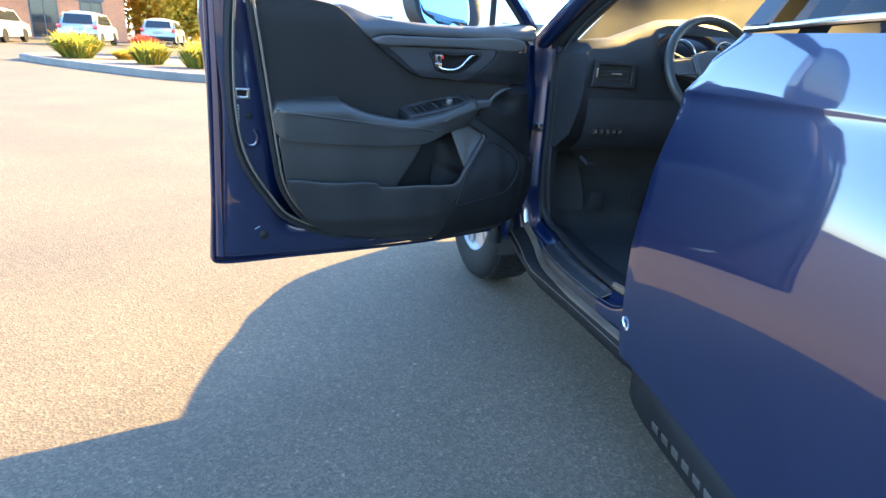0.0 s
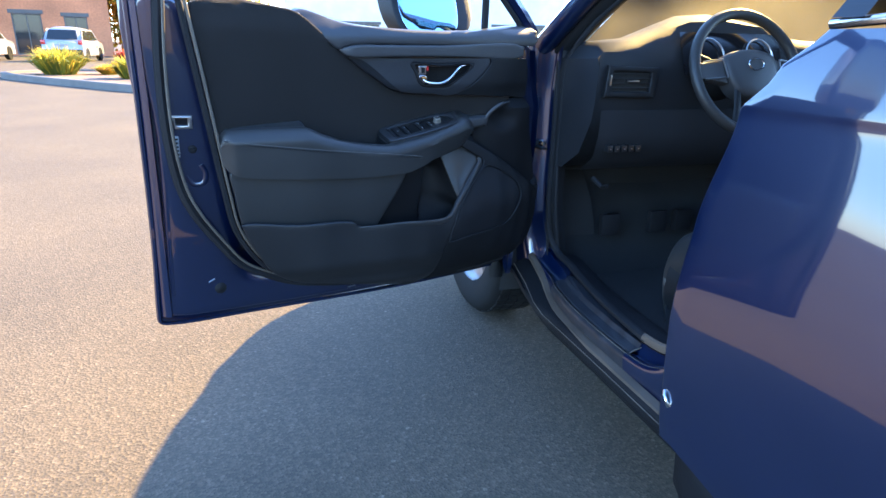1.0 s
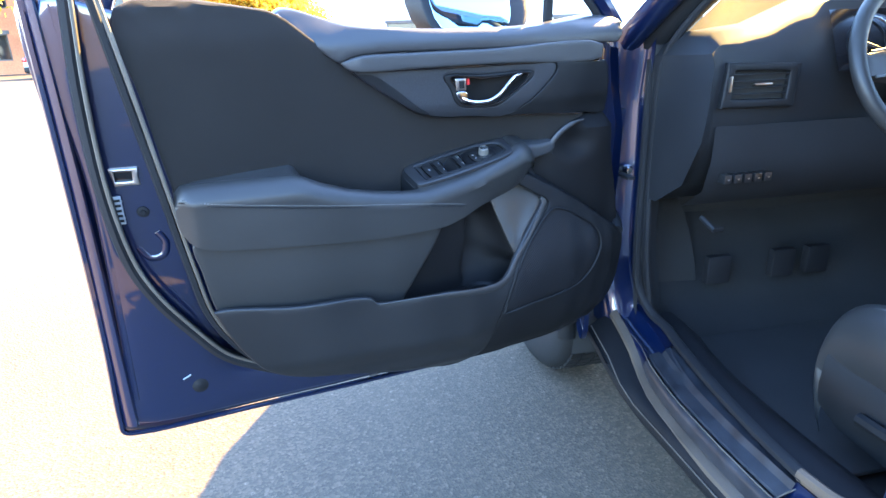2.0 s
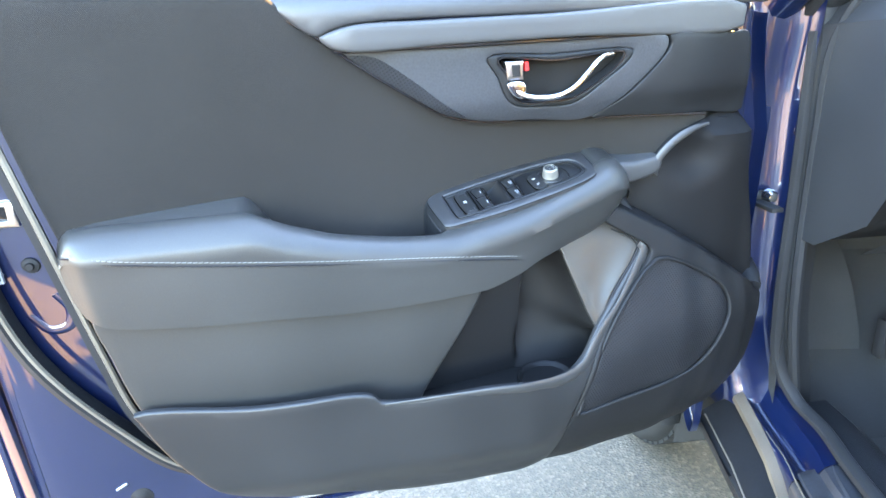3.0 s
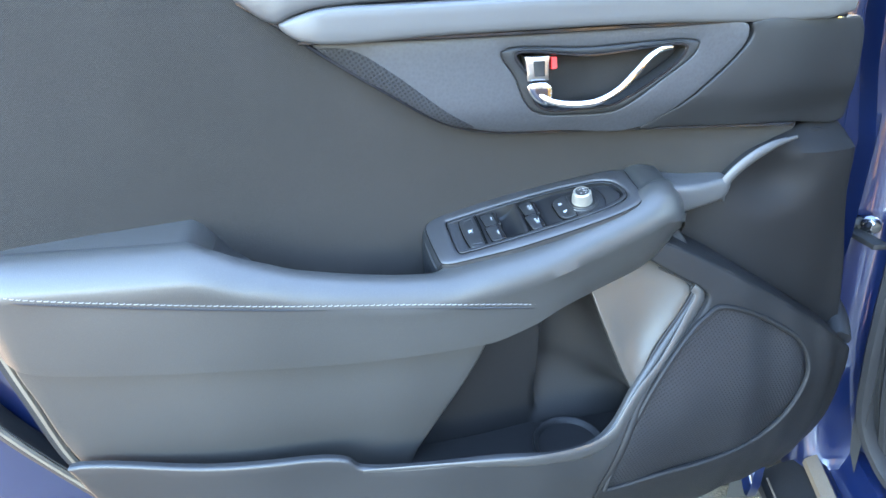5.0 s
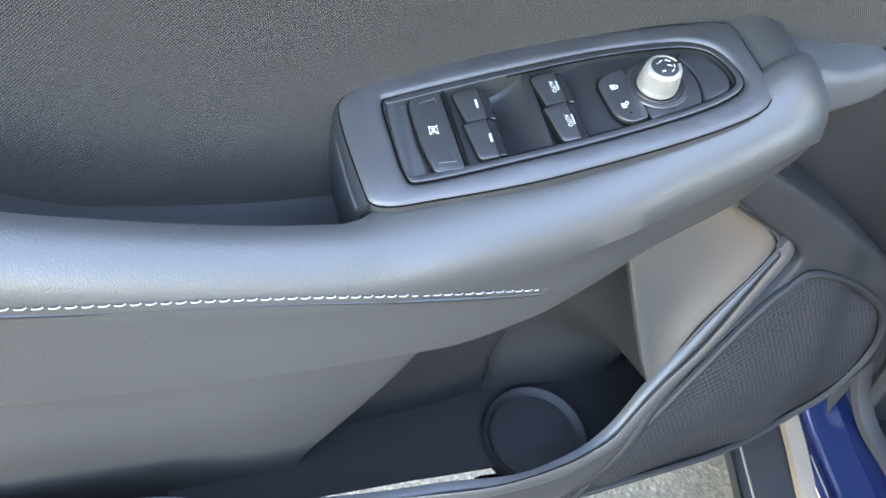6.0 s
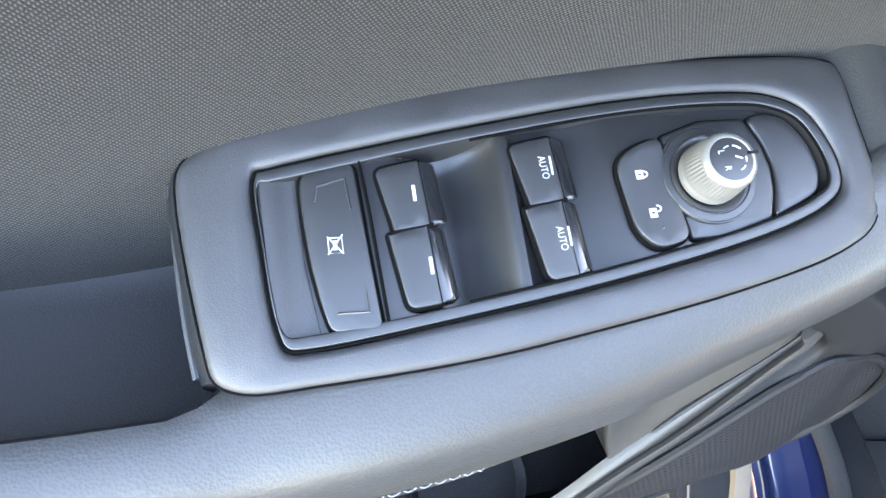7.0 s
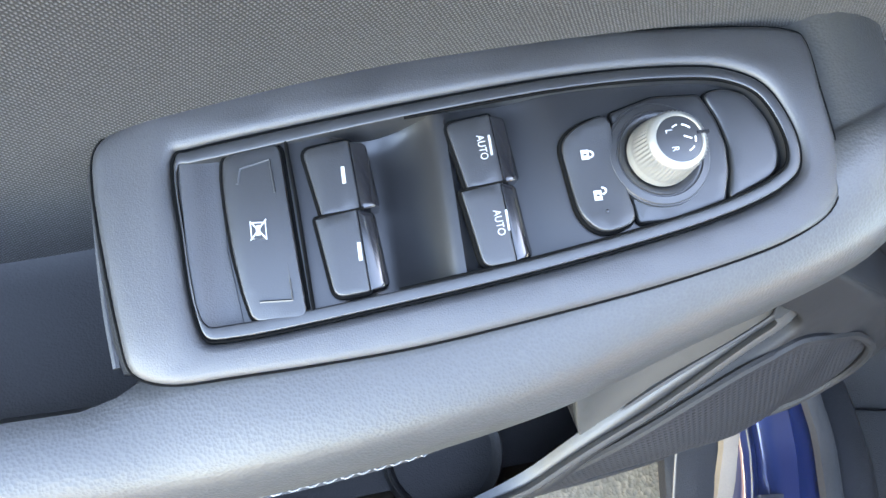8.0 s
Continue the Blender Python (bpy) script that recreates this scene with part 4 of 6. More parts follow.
PANEL.translation = (0.05953, 0.03116, 0.88862)


def flat(outline, h, depth=4.0, edge=0.8, step=4.0, smooth=True, holes=(), n=5):
    """A moulded piece lying in the panel's plane; millimetres."""
    hf = (lambda u, v: h(u * 1000, v * 1000) / 1000) if callable(h) else h / 1000
    mm = lambda o: [(p / 1000, q / 1000) for p, q in o]
    V, F = sheet(mm(outline), hf, depth / 1000, edge / 1000, step / 1000, n, smooth, [mm(o) for o in holes])
    return [(x, z, -y) for x, y, z in V], F


def inset(outline, k):
    """The outline moved inwards by k."""
    o = [Vector(p) for p in outline]
    area = sum(a.x * b.y - b.x * a.y for a, b in zip(o, o[1:] + o[:1]))
    s = 1 if area > 0 else -1
    out = []
    for i, p in enumerate(o):
        a, b = (p - o[i - 1]).normalized(), (o[(i + 1) % len(o)] - p).normalized()
        n1, n2 = Vector((-a.y, a.x)) * s, Vector((-b.y, b.x)) * s
        m = (n1 + n2).normalized()
        out.append(tuple(p + m * k / max(0.5, m.dot(n1))))
    return out


OUTER = [(-107.5, 18), (-106, 25.5), (-101.5, 29.5), (-90.8, 34.2), (-52, 41.2), (-17, 45.6), (37.7, 47.4), (86, 46.2), (113, 43.4), (116.8, 41), (117.8, 21.6), (117.4, -5.0), (112.0, -17.0), (96.5, -25.3), (60, -33.2), (6, -39.8), (-27, -42.6), (-70, -43.4), (-92, -42.6),
         (-99.5, -38.5), (-102, -29)]
GROOVE = [(-84.5, 20.6), (-80.5, 21.6), (-19, 29.4), (35.3, 33.9), (70, 33.6), (86, 31.2), (97.5, 24.8), (103.2, 13), (104.6, 3), (102.5, -4.8), (95.5, -10), (75.7, -16.5), (25, -24.9), (-26, -30.3), (-74, -33.6), (-79.5, -32.6), (-82, -26), (-84.2, -4)]


def plate_h(p, q):
    return 2.4 - ease(p, (-110, 2.6), (-86, 0.0)) - ease(p, (100, 0), (118, 1.5)) - ease(q, (-45, 1.6), (-30, 0.0)) - ease(q, (30, 0.0), (48, 1.0))


plate = part("switch_panel", flat(OUTER, plate_h, 30, 2.8, 4.0, holes=[GROOVE]), PLATE, door, "black window switch panel on the armrest", m=DOOR.inverted() @ PANEL)
part("panel_end", loft([[(p / 1000, q / 1000, h / 1000) for p, q in ((-85 - g, 38), (-101 - g, 30.5), (-105 - g, 25), (-106.3 - g, 18), (-104 - g, -6), (-101.5 - g, -29), (-99 - g, -38), (-85 - g, -40))] for h, g in ((-1.5, 0.5), (-3, 2.5), (-7, 4.5), (-12, 6.5), (-30, 10.0), (-72, 15.0))]), HARD, plate)
part("plate_gap", tube(spline([(p / 1000, q / 1000, -0.0015 + plate_h(p, q) / 1000) for p, q in inset(OUTER, 0.30)], 5, True), 0.0005, 6, True), GAP, plate)
part("panel_side_strip", tube(spline([(-0.1112, 0.0240, -0.0120), (-0.1100, 0.004, -0.0105), (-0.1080, -0.020, -0.0095), (-0.1056, -0.036, -0.0085)], 6), 0.0013, 8), PLATE, plate)


def rear_open(k):
    """The groove's outline moved inwards by k, but hardly at all at its rear end."""
    return [(b[0] if p[0] < -78 else a[0], a[1]) for p, a, b in zip(GROOVE, inset(GROOVE, k), inset(GROOVE, 1.5))]


part("bezel_ring", flat(inset(GROOVE, 0.9), 1.6, 18, 0.5, 2.0, holes=[rear_open(4.4)]), KEYCAP, plate, "raised black bezel round the switches")
part("bezel_line", tube(spline([(p / 1000, q / 1000, 0.0010) for p, q in inset(GROOVE, 4.7)[2:-4]], 6), 0.0005, 6), GAP, plate)
part("groove_line", tube(spline([(p / 1000, q / 1000, 0.0006) for p, q in inset(GROOVE, 0.35)], 6, True), 0.00045, 6, True), GAP, plate)


def well_h(p, q):
    """The sunken floor: a ramp at the rear, two finger scoops that shallow out towards the door, flat round the knob."""
    flat_h = curve(p, (-86, 1.4), (-81, 0.6), (-75, -2.0), (-71, -2.4), (-50, -0.6), (-36, -2.5), (-9.0, -1.0), (-5, -2.5), (8, -3.0), (16, -2.8), (30, -2.4), (60, -3.4), (100, -3.0))
    h = curve(p, (-86, 1.4), (-81, 0.6), (-75, -2.0), (-71, -2.4), (-60, -0.9), (-50, -0.6), (-44, -1.0), (-38, -5.0), (-33, -12.5), (-28, -14.0), (-22, -12.0), (-16, -7.6), (-12, -3.2), (-9.6, -0.6), (-8.0, 0.1), (-6.4, 0.0), (-4.5, -2.5), (6, -4.0), (11, -5.6), (16, -5.2), (22, -3.6), (29, -2.4), (44, -2.6), (60, -3.5), (100, -3.0))
    k = ease(q - 0.105 * p, (23, 0.0), (28, 0.15))
    return h + (flat_h - h) * k if p < -9 or p > 6 else h


part("switch_well", flat(rear_open(3.4), well_h, 2, 0.6, 1.8), WELL, plate, "dark sunken floor with finger scoops")


def rounded(outline, k=2.0):
    """The outline with its corners rounded off over k on both sides; k may differ from corner to corner."""
    o = [Vector(p) for p in outline]
    ks = k if isinstance(k, tuple) else (k,) * len(o)
    out = []
    for (i, p), k in zip(enumerate(o), ks):
        a, b = o[i - 1] - p, o[(i + 1) % len(o)] - p
        a, b = p + a.normalized() * min(k, a.length * 0.45), p + b.normalized() * min(k, b.length * 0.45)
        for t in (0, 0.25, 0.5, 0.75, 1):
            out.append(tuple(a * (1 - t) ** 2 + p * 2 * t * (1 - t) + b * t * t))
    return out



# Paler sheet laid over the well's ramp to give it the sky's sheen.
part("sky_lit_ramp", flat([(-83.0, 17.5), (-80.5, 18.8), (-72.6, 19.8), (-72.4, -8), (-69.6, -29.8), (-79.0, -30.6), (-81.0, -25), (-82.6, -8)], lambda p, q: well_h(p, q) + 0.25, 1.0, 0.2, 1.6, smooth=False), PLATE, plate, "smooth ramp behind the window lock key, pale for sky sheen")
LOCK_KEY = [(-71.2, 18.4), (-55.2, 20.6), (-53.8, -5), (-52.2, -30.0), (-66.6, -29.2), (-68.6, -21), (-70.4, -10), (-71.4, 2), (-71.8, 12)]
# the window lock key, with its pressed frame and symbol
part("window_lock_key", flat(rounded(LOCK_KEY, 2.6), lambda p, q: 1.6 + 0.5 * math.cos((q + 5) / 16) - ease(p, (-73, 1.2), (-67, 0.0)), 9, 0.6, 3.0, smooth=False), KEYCAP, plate, "broad window lock key with a white symbol")


def gap_shade(outline, h, k=-1.0):
    """The dark slit round a key: a black sheet stands in for its shade."""
    part("gap_shade", flat(inset(outline, k), h, 2, 0.2, 4.0, smooth=False), GAP, plate)


gap_shade(rounded(LOCK_KEY, 2.6), 0.1)


def strip(pts, h, r=0.35):
    return tube([(p / 1000, q / 1000, h / 1000) for p, q in pts], r / 1000, 6)


part("pressed_frame", merge(strip([(-67.6, 9.5), (-66.5, 14.0), (-58.2, 15.8), (-57.4, 6)], 1.95, 0.4), strip([(-64.3, -24.2), (-55.6, -24.8), (-55.8, -19)], 1.95, 0.4), strip([(-57.4, 6), (-55.8, -19)], 1.75, 0.3)), KEYCAP, plate)
part("window_symbol", merge(strip([(-64.9, -2.0), (-64.9, -6.6), (-60.9, -6.9), (-60.9, -2.3), (-64.9, -2.0)], 2.12, 0.2), strip([(-65.2, -7), (-60.6, -1.4)], 2.12, 0.2), strip([(-65.0, -1.6), (-60.8, -7.2)], 2.12, 0.2), box(-0.0636, -0.0624, -0.0058, -0.0030, 0.0019, 0.0022)), MARK, plate)
part("key_gap", strip([(-53.4, 21.4), (-52.0, 4), (-50.4, -29.2)], 1.0, 0.6), GAP, plate)


def window_keys(p0, q_mid, tops, label):
    """Two rocker keys side by side across the panel, each with a gloss lip facing the finger scoop."""
    for (qa, qb, s), ks in zip(tops, ((2.6, 0.8, 0.5, 0.5), (0.5, 0.5, 0.8, 3.0))):
        o = [(p0 + 0.08 * (q_mid - qa), qa), (p0 + 11.8, qa + 1.6), (p0 + 12.9, qb + 0.4), (p0 + 1.0 + s, qb - 0.2)]
        part("window_key", flat(rounded(o, ks), lambda p, q: 1.4 - ease(p, (p0 - 1, 0.6), (p0 + 4, 0.0)), 9, 0.5, 3.0, smooth=False), KEYCAP, plate, label)
        gap_shade(rounded(o, ks), 0.2)
        lip = [(p0 + 11.9, qa + 1.3), (p0 + 16.8, qa + 0.4), (p0 + 17.8, (qa + qb) / 2), (p0 + 18.8, qb + 1.4), (p0 + 13.0, qb + 0.5)]
        part("key_lip", flat(rounded(lip, (0.4, 1.4, 1.4, 1.8, 0.4)), lambda p, q: 1.25 - curve(p - 0.05 * (qa - q), (p0 + 11, 0.0), (p0 + 14.0, 0.5), (p0 + 16.0, 1.3), (p0 + 17.6, 3.0), (p0 + 19, 5.0)), 8, 0.5, 1.2, smooth=False), GLOSS, plate, "glossy front lip of a window key")


window_keys(-47.4, -3, [(18.0, -2.0, 1.0), (-2.8, -25.4, 2.2)], "black rear window key with a white dash")
window_keys(-4.9, 0, [(21.6, 1.2, 1.0), (0.4, -22.4, 2.4)], "black front window key marked AUTO")
part("key_split", strip([(-46.4, -2.3), (-33.5, -1.1)], 1.1, 0.45), GAP, plate)
part("key_split", strip([(-3.6, 0.95), (8.8, 2.15)], 1.1, 0.45), GAP, plate)
part("dash_mark", box(-0.0386, -0.0376, 0.0066, 0.0116, 0.00135, 0.00155), MARK, plate)
part("dash_mark", box(-0.0366, -0.0356, -0.0162, -0.0110, 0.00135, 0.00155), MARK, plate)


def lettering(name, text, size, p, q, h, parent, mat=MARK, turn=-90, grow=0.0):
    c = bpy.data.curves.new(name, "FONT")
    c.body, c.size, c.align_x, c.align_y, c.extrude, c.offset = text, size / 1000, "CENTER", "CENTER", 0.00006, grow
    ob = new("temporary", c)
    dg = bpy.context.evaluated_depsgraph_get()
    me = bpy.data.meshes.new_from_object(ob.evaluated_get(dg))
    bpy.data.objects.remove(ob)
    me.materials.clear()
    me.materials.append(mat)
    out = new(name, me)
    out.parent = parent.parent
    out.matrix_basis = parent.matrix_basis @ pose(p / 1000, q / 1000, h / 1000, 0, 0, turn) @ Matrix.Diagonal((0.84, 1.0, 1.0, 1.0))
    return out


for p, q in ((3.2, 13.0), (4.6, -10.2)):
    lettering("auto_lettering", "AUTO", 3.3, p, q, 1.5, plate, turn=-86, grow=-0.00003)
    part("auto_bar", box((p + 2.3) / 1000, (p + 2.9) / 1000, (q - 2.6) / 1000, (q + 3.6) / 1000, 0.00135, 0.0015), MARK, plate)

# door lock key and mirror control
lock = part("door_lock_key", flat(rounded([(27.6, 12.4), (33, 17.0), (44.2, 20.2), (44.6, 4), (46.8, -14.8), (35.4, -17.2), (29.6, -10.8)], 4.5), lambda p, q: 0.4 + 0.8 * ((q - 2) / 18) ** 2 - ease(p, (27, 1.2), (32, 0.0)), 9, 0.6, 3.0, smooth=False), KEYCAP, plate, "door lock key with white padlock symbols")


gap_shade(rounded([(27.6, 12.4), (33, 17.0), (44.2, 20.2), (44.6, 4), (46.8, -14.8), (35.4, -17.2), (29.6, -10.8)], 4.5), -1.0)


def padlock(p, q, h, tilt=0):
    ring = [(1.2 * math.cos(a) + 1.1 + tilt * 0.15, 1.0 * math.sin(a) + tilt) for a in np.linspace(-1.6, 1.6, 8)]
    b = [(-1.5, -1.5, -0.9, 1.5), (0.3, -1.5, 0.9, 1.5), (-0.9, -1.5, 0.3, -0.35), (-0.9, 0.35, 0.3, 1.5)]
    return merge(*[box((p + x0) / 1000, (p + x1) / 1000, (q + y0) / 1000, (q + y1) / 1000, (h - 0.1) / 1000, (h + 0.1) / 1000) for x0, y0, x1, y1 in b], strip([(p + x, q + y) for x, y in ring], h, 0.30))


part("locked_symbol", padlock(34.6, 7.6, 0.75), MARK, plate)
part("unlocked_symbol", padlock(36.2, -5.4, 0.75, 1.3), MARK, plate)
part("lock_lamp", moved(lathe([(0, 0.0003), (0.0005, 0.0002), (0.0006, 0)], 8), Matrix.Translation((0.0378, -0.0105, 0.0008))), GLOSS, plate)
part("blank_key", flat(rounded([(77.0, 24.0), (84, 25.4), (91.5, 22.8), (97.2, 13), (98.4, 3), (95.5, -4.8), (77.8, -11.4), (81.2, -2), (82.2, 6), (80.6, 15)], 3.2), -0.6, 9, 0.9, 3.0, smooth=False), KEYCAP, plate, "plain black cover beside the mirror knob")
part("knob_cover", flat(rounded([(45.6, 20.6), (60, 24.6), (76.0, 24.0), (79.8, 15), (81.2, 6), (80.2, -2), (76.9, -11.4), (60, -15.8), (48, -15.0), (46.0, 4)], 1.4), -0.8, 9, 0.9, 3.0, smooth=False), KEYCAP, plate)
gap_shade(rounded([(77.0, 24.0), (84, 25.4), (91.5, 22.8), (97.2, 13), (98.4, 3), (95.5, -4.8), (77.8, -11.4), (81.2, -2), (82.2, 6), (80.6, 15)], 3.2), -1.7, -0.6)
gap_shade(rounded([(45.6, 20.6), (60, 24.6), (76.0, 24.0), (79.8, 15), (81.2, 6), (80.2, -2), (76.9, -11.4), (60, -15.8), (48, -15.0), (46.0, 4)], 1.4), -1.9, -0.6)
KNOB_P, KNOB_Q = 58.2, 5.6
KNOB = Matrix.Translation((KNOB_P / 1000, KNOB_Q / 1000, 0.0))
part("knob_ring", moved(lathe([(0.0100, -0.0006), (0.0112, 0.0), (0.0122, 0.0008), (0.0130, 0.0008), (0.0133, 0.0002), (0.0137, 0.0002), (0.0140, 0.0007), (0.0160, 0.0005), (0.0163, 0.0001), (0.0167, 0.0001), (0.0170, -0.0015)], 64), KNOB), KEYCAP, plate, "ringed black base of the mirror knob")


def knob_shape():
    prof = [(0.0106, 0.0003), (0.0106, 0.0020), (0.0102, 0.0026), (0.0100, 0.0034), (0.0090, 0.0106), (0.0089, 0.0116), (0.0085, 0.0125), (0.0076, 0.0130), (0.0071, 0.0130), (0.0069, 0.0126)]
    V, F = lathe(prof, 96)
    m = len(prof)
    k = [1.045 if (i // m) % 2 and 3 <= i % m <= 5 else 1.0 for i in range(len(V))]
    return [(x * g, y * g, z) for g, (x, y, z) in zip(k, V)], F


knob = part("mirror_knob", moved(knob_shape(), KNOB), SILVER, plate, "knurled silver mirror adjuster knob with a black top")
part("knob_top", moved(lathe([(0.0, 0.0129), (0.0060, 0.0129), (0.0070, 0.0127)], 32), KNOB), KEYCAP, plate)
part("knob_pointer", box((KNOB_P + 5.6) / 1000, (KNOB_P + 9.2) / 1000, (KNOB_Q + 0.8) / 1000, (KNOB_Q + 1.7) / 1000, 0.0112, 0.0133), GLOSS, plate)
lettering("left_letter", "L", 3.0, KNOB_P - 2.9, KNOB_Q + 2.4, 13.0, plate)
lettering("right_letter", "R", 3.0, KNOB_P - 2.0, KNOB_Q - 3.0, 13.0, plate)
arcs = []
for a0, a1 in ((1.75, 2.15), (0.75, 1.4), (-0.35, 0.05), (-1.2, -0.7)):
    arcs.append(strip([(KNOB_P + 0.6 + 4.2 * math.cos(a), KNOB_Q + 4.2 * math.sin(a)) for a in np.linspace(a0, a1, 5)], 13.0, 0.27))
part("knob_marks", merge(*arcs, strip([(KNOB_P + 1.4, KNOB_Q + 0.7), (KNOB_P + 3.6, KNOB_Q - 0.3)], 13.0, 0.25)), MARK, plate)


# ---- the car: x to its right from its left side, y ahead, z up ----


SIDE = [(p.x, p.y) for p in spline([(0.25, 0.012, 0), (0.30, -0.016, 0), (0.36, -0.025, 0), (0.45, -0.0275, 0), (0.55, -0.0280, 0), (0.63, -0.0277, 0), (0.67, -0.0265, 0), (0.70, -0.0248, 0), (0.74, -0.0212, 0), (0.80, -0.0142, 0), (0.88, -0.0038, 0), (0.95, 0.0062, 0), (0.985, 0.0106, 0), (1.0, 0.0118, 0), (1.012, 0.0124, 0), (1.06, 0.0190, 0), (1.15, 0.0370, 0)], 10)]


def side_x(z):
    """How far out the body side stands at each height."""
    return float(np.interp(z, [p[0] for p in SIDE], [p[1] for p in SIDE]))


def flare(y):
    """How the rear door swells towards the rear wheel."""
    d = max(0.0, -0.72 - y)
    return -0.1 * d * d if d < 0.65 else -0.04225 - 0.13 * (d - 0.65) + 0.05 * (d - 0.65) ** 2


def edge_y(z):
    """The rear door's leading edge."""
    return ease(z, (0.28, -0.690), (0.42, -0.676), (0.60, -0.668), (0.80, -0.682), (1.0, -0.715), (1.06, -0.765), (1.14, -0.842), (1.2, -0.90))


def foot_drop(y):
    """How the rear door's lower edge falls towards the rear."""
    return min(0.075, 0.135 * max(0.0, -0.72 - y))


def rear_door_shape():
    rows = []
    zs = list(np.linspace(0.345, 0.45, 8)) + list(np.linspace(0.47, 0.98, 26)) + [0.99, 1.0, 1.006, 1.010, 1.014, 1.03, 1.05, 1.08, 1.11, 1.13]
    for z in zs:
        e, x = edge_y(z), side_x(z)
        x += 0.0012 * ease(z, (1.002, 1.0), (1.012, 0.0)) - 0.004
        row = [(x + 0.055, e + 0.0, z), (x + 0.02, e + 0.002, z), (x + 0.006, e, z), (x + 0.0015, e - 0.003, z), (x, e - 0.008, z)]
        for s in np.linspace(0.03, 1, 22):
            y = e - 0.008 + (-1.78 - e) * s
            row.append((x + flare(y) * ease(z, (0.8, 1.0), (1.12, 0.15)), y, z - foot_drop(y) * ease(0.45 - z, (0.0, 0.0), (0.105, 1.0))))
        rows.append(row)
    return loft(rows)


rear_door = part("rear_door", rear_door_shape(), PAINT, car, "closed blue rear door")
part("belt_moulding", tube([(side_x(1.14) - 0.004 + 0.15 * flare(y), y, z) for y, z in ((-0.842, 1.137), (-1.1, 1.152), (-1.4, 1.166), (-1.75, 1.185))], 0.0075, 8, flat=0.7), CHROME, rear_door, "bright metal strip under the rear window")
part("rear_window", loft([[(side_x(1.14) + 0.012, y, 1.145 + 0.02 * s), (0.14, y - 0.05, 1.32), (0.24, y - 0.1, 1.56)] for s, y in ((0, -0.86), (0.5, -1.3), (1, -1.75))]), TINTED, rear_door)
part("window_upright", loft([[(0.020, -0.85 - 0.05 * s, 1.145), (0.135, -0.90 - 0.05 * s, 1.34), (0.24, -0.95 - 0.05 * s, 1.57)] for s in (0, 1)]), GLOSS, rear_door)
part("edge_clip", tube([(-0.030, -0.690, 0.452), (-0.035, -0.696, 0.446), (-0.034, -0.704, 0.434), (-0.030, -0.706, 0.424)], 0.004, 8), CHROME, rear_door, "small bright clip on the door edge")


def cladding_row(y, out):
    """One section of the cladding; out brings it forward from the sill."""
    sec = [(0.03, 0.350), (-0.022, 0.348), (-0.030, 0.338), (-0.033, 0.318), (-0.031, 0.296), (-0.024, 0.254), (-0.018, 0.230), (0.0, 0.218), (0.09, 0.218)]
    drop = foot_drop(y)
    return [(x * out + 0.032 * (1 - out) + flare(y) * 0.8, y, z - drop) for x, z in sec]


part("rear_door_cladding", loft([cladding_row(y, k) for y, k in ((-0.685, 0.0), (-0.70, 0.30), (-0.74, 0.62), (-0.80, 0.86), (-0.90, 1), (-1.05, 1), (-1.2, 1), (-1.45, 1), (-1.78, 1))]), CLAD, rear_door, "black plastic cladding with raised silver bars")
for k in range(7):
    y = -0.865 - 0.040 * k
    a, b = cladding_row(y, 1), cladding_row(y - 0.026, 1)
    lerp = lambda p, q, s, g: (p[0] + (q[0] - p[0]) * s - g, p[1] + (q[1] - p[1]) * s, p[2] + (q[2] - p[2]) * s)
    part("badge_bar", loft([[lerp(r[4], r[5], s0, g) for s0, g in ((0.22, -0.001), (0.22, 0.002), (0.30, 0.003), (0.72, 0.003), (0.80, 0.002), (0.80, -0.001))] for r in (a, b)], True), SATIN, rear_door)

# sill, seen with the front door open
# the opening's lower edge, from the hinge pillar along the sill and up the pillar behind
EDGE = [(p.x, p.y) for p in spline([(0.24, 0.425, 0), (0.17, 0.402, 0), (0.09, 0.389, 0), (-0.10, 0.386, 0), (-0.30, 0.386, 0), (-0.43, 0.386, 0), (-0.52, 0.397, 0), (-0.58, 0.428, 0), (-0.62, 0.475, 0), (-0.645, 0.54, 0), (-0.66, 0.65, 0), (-0.68, 0.82, 0), (-0.72, 1.0, 0)], 6)]


def foot(y):
    """How far the sill swings inwards towards the hinge pillar."""
    return curve(y, (-0.30, 0.0), (-0.15, 0.008), (0.0, 0.030), (0.10, 0.054), (0.24, 0.058))


def along_edge(sec, y0, y1, z1=9.0):
    """Sections (x, n) swept along the opening's edge; n is the height over the edge, into the opening."""
    rows = []
    for i, (y, z) in enumerate(EDGE):
        if y > y0 or y < y1 or z > z1:
            continue
        a, b = EDGE[max(i - 1, 0)], EDGE[min(i + 1, len(EDGE) - 1)]
        t = Vector((b[0] - a[0], b[1] - a[1])).normalized()
        rows.append([(x + foot(y), y + t.y * n, z - t.x * n) for x, n in sec])
    return rows


part("rocker_cladding", loft([[(0.056 + foot(y), y, 0.336 + d), (0.040 + 0.5 * foot(y), y, 0.337 + 0.8 * d), (0.033, y, 0.330 + 0.6 * d), (0.027, y, 0.318 + d), (0.028, y, 0.300 + d), (0.05, y, 0.268 + d), (0.12, y, 0.240 + d)] for y, d in ((0.24, 0.078), (0.20, 0.068), (0.15, 0.050), (0.10, 0.030), (0.03, 0.010), (-0.04, 0.0), (-0.12, 0.0), (-0.2, 0.0), (-0.3, 0.0), (-0.4, -0.002), (-1.78, -0.02))]), CLAD, car, "black plastic sill cladding")
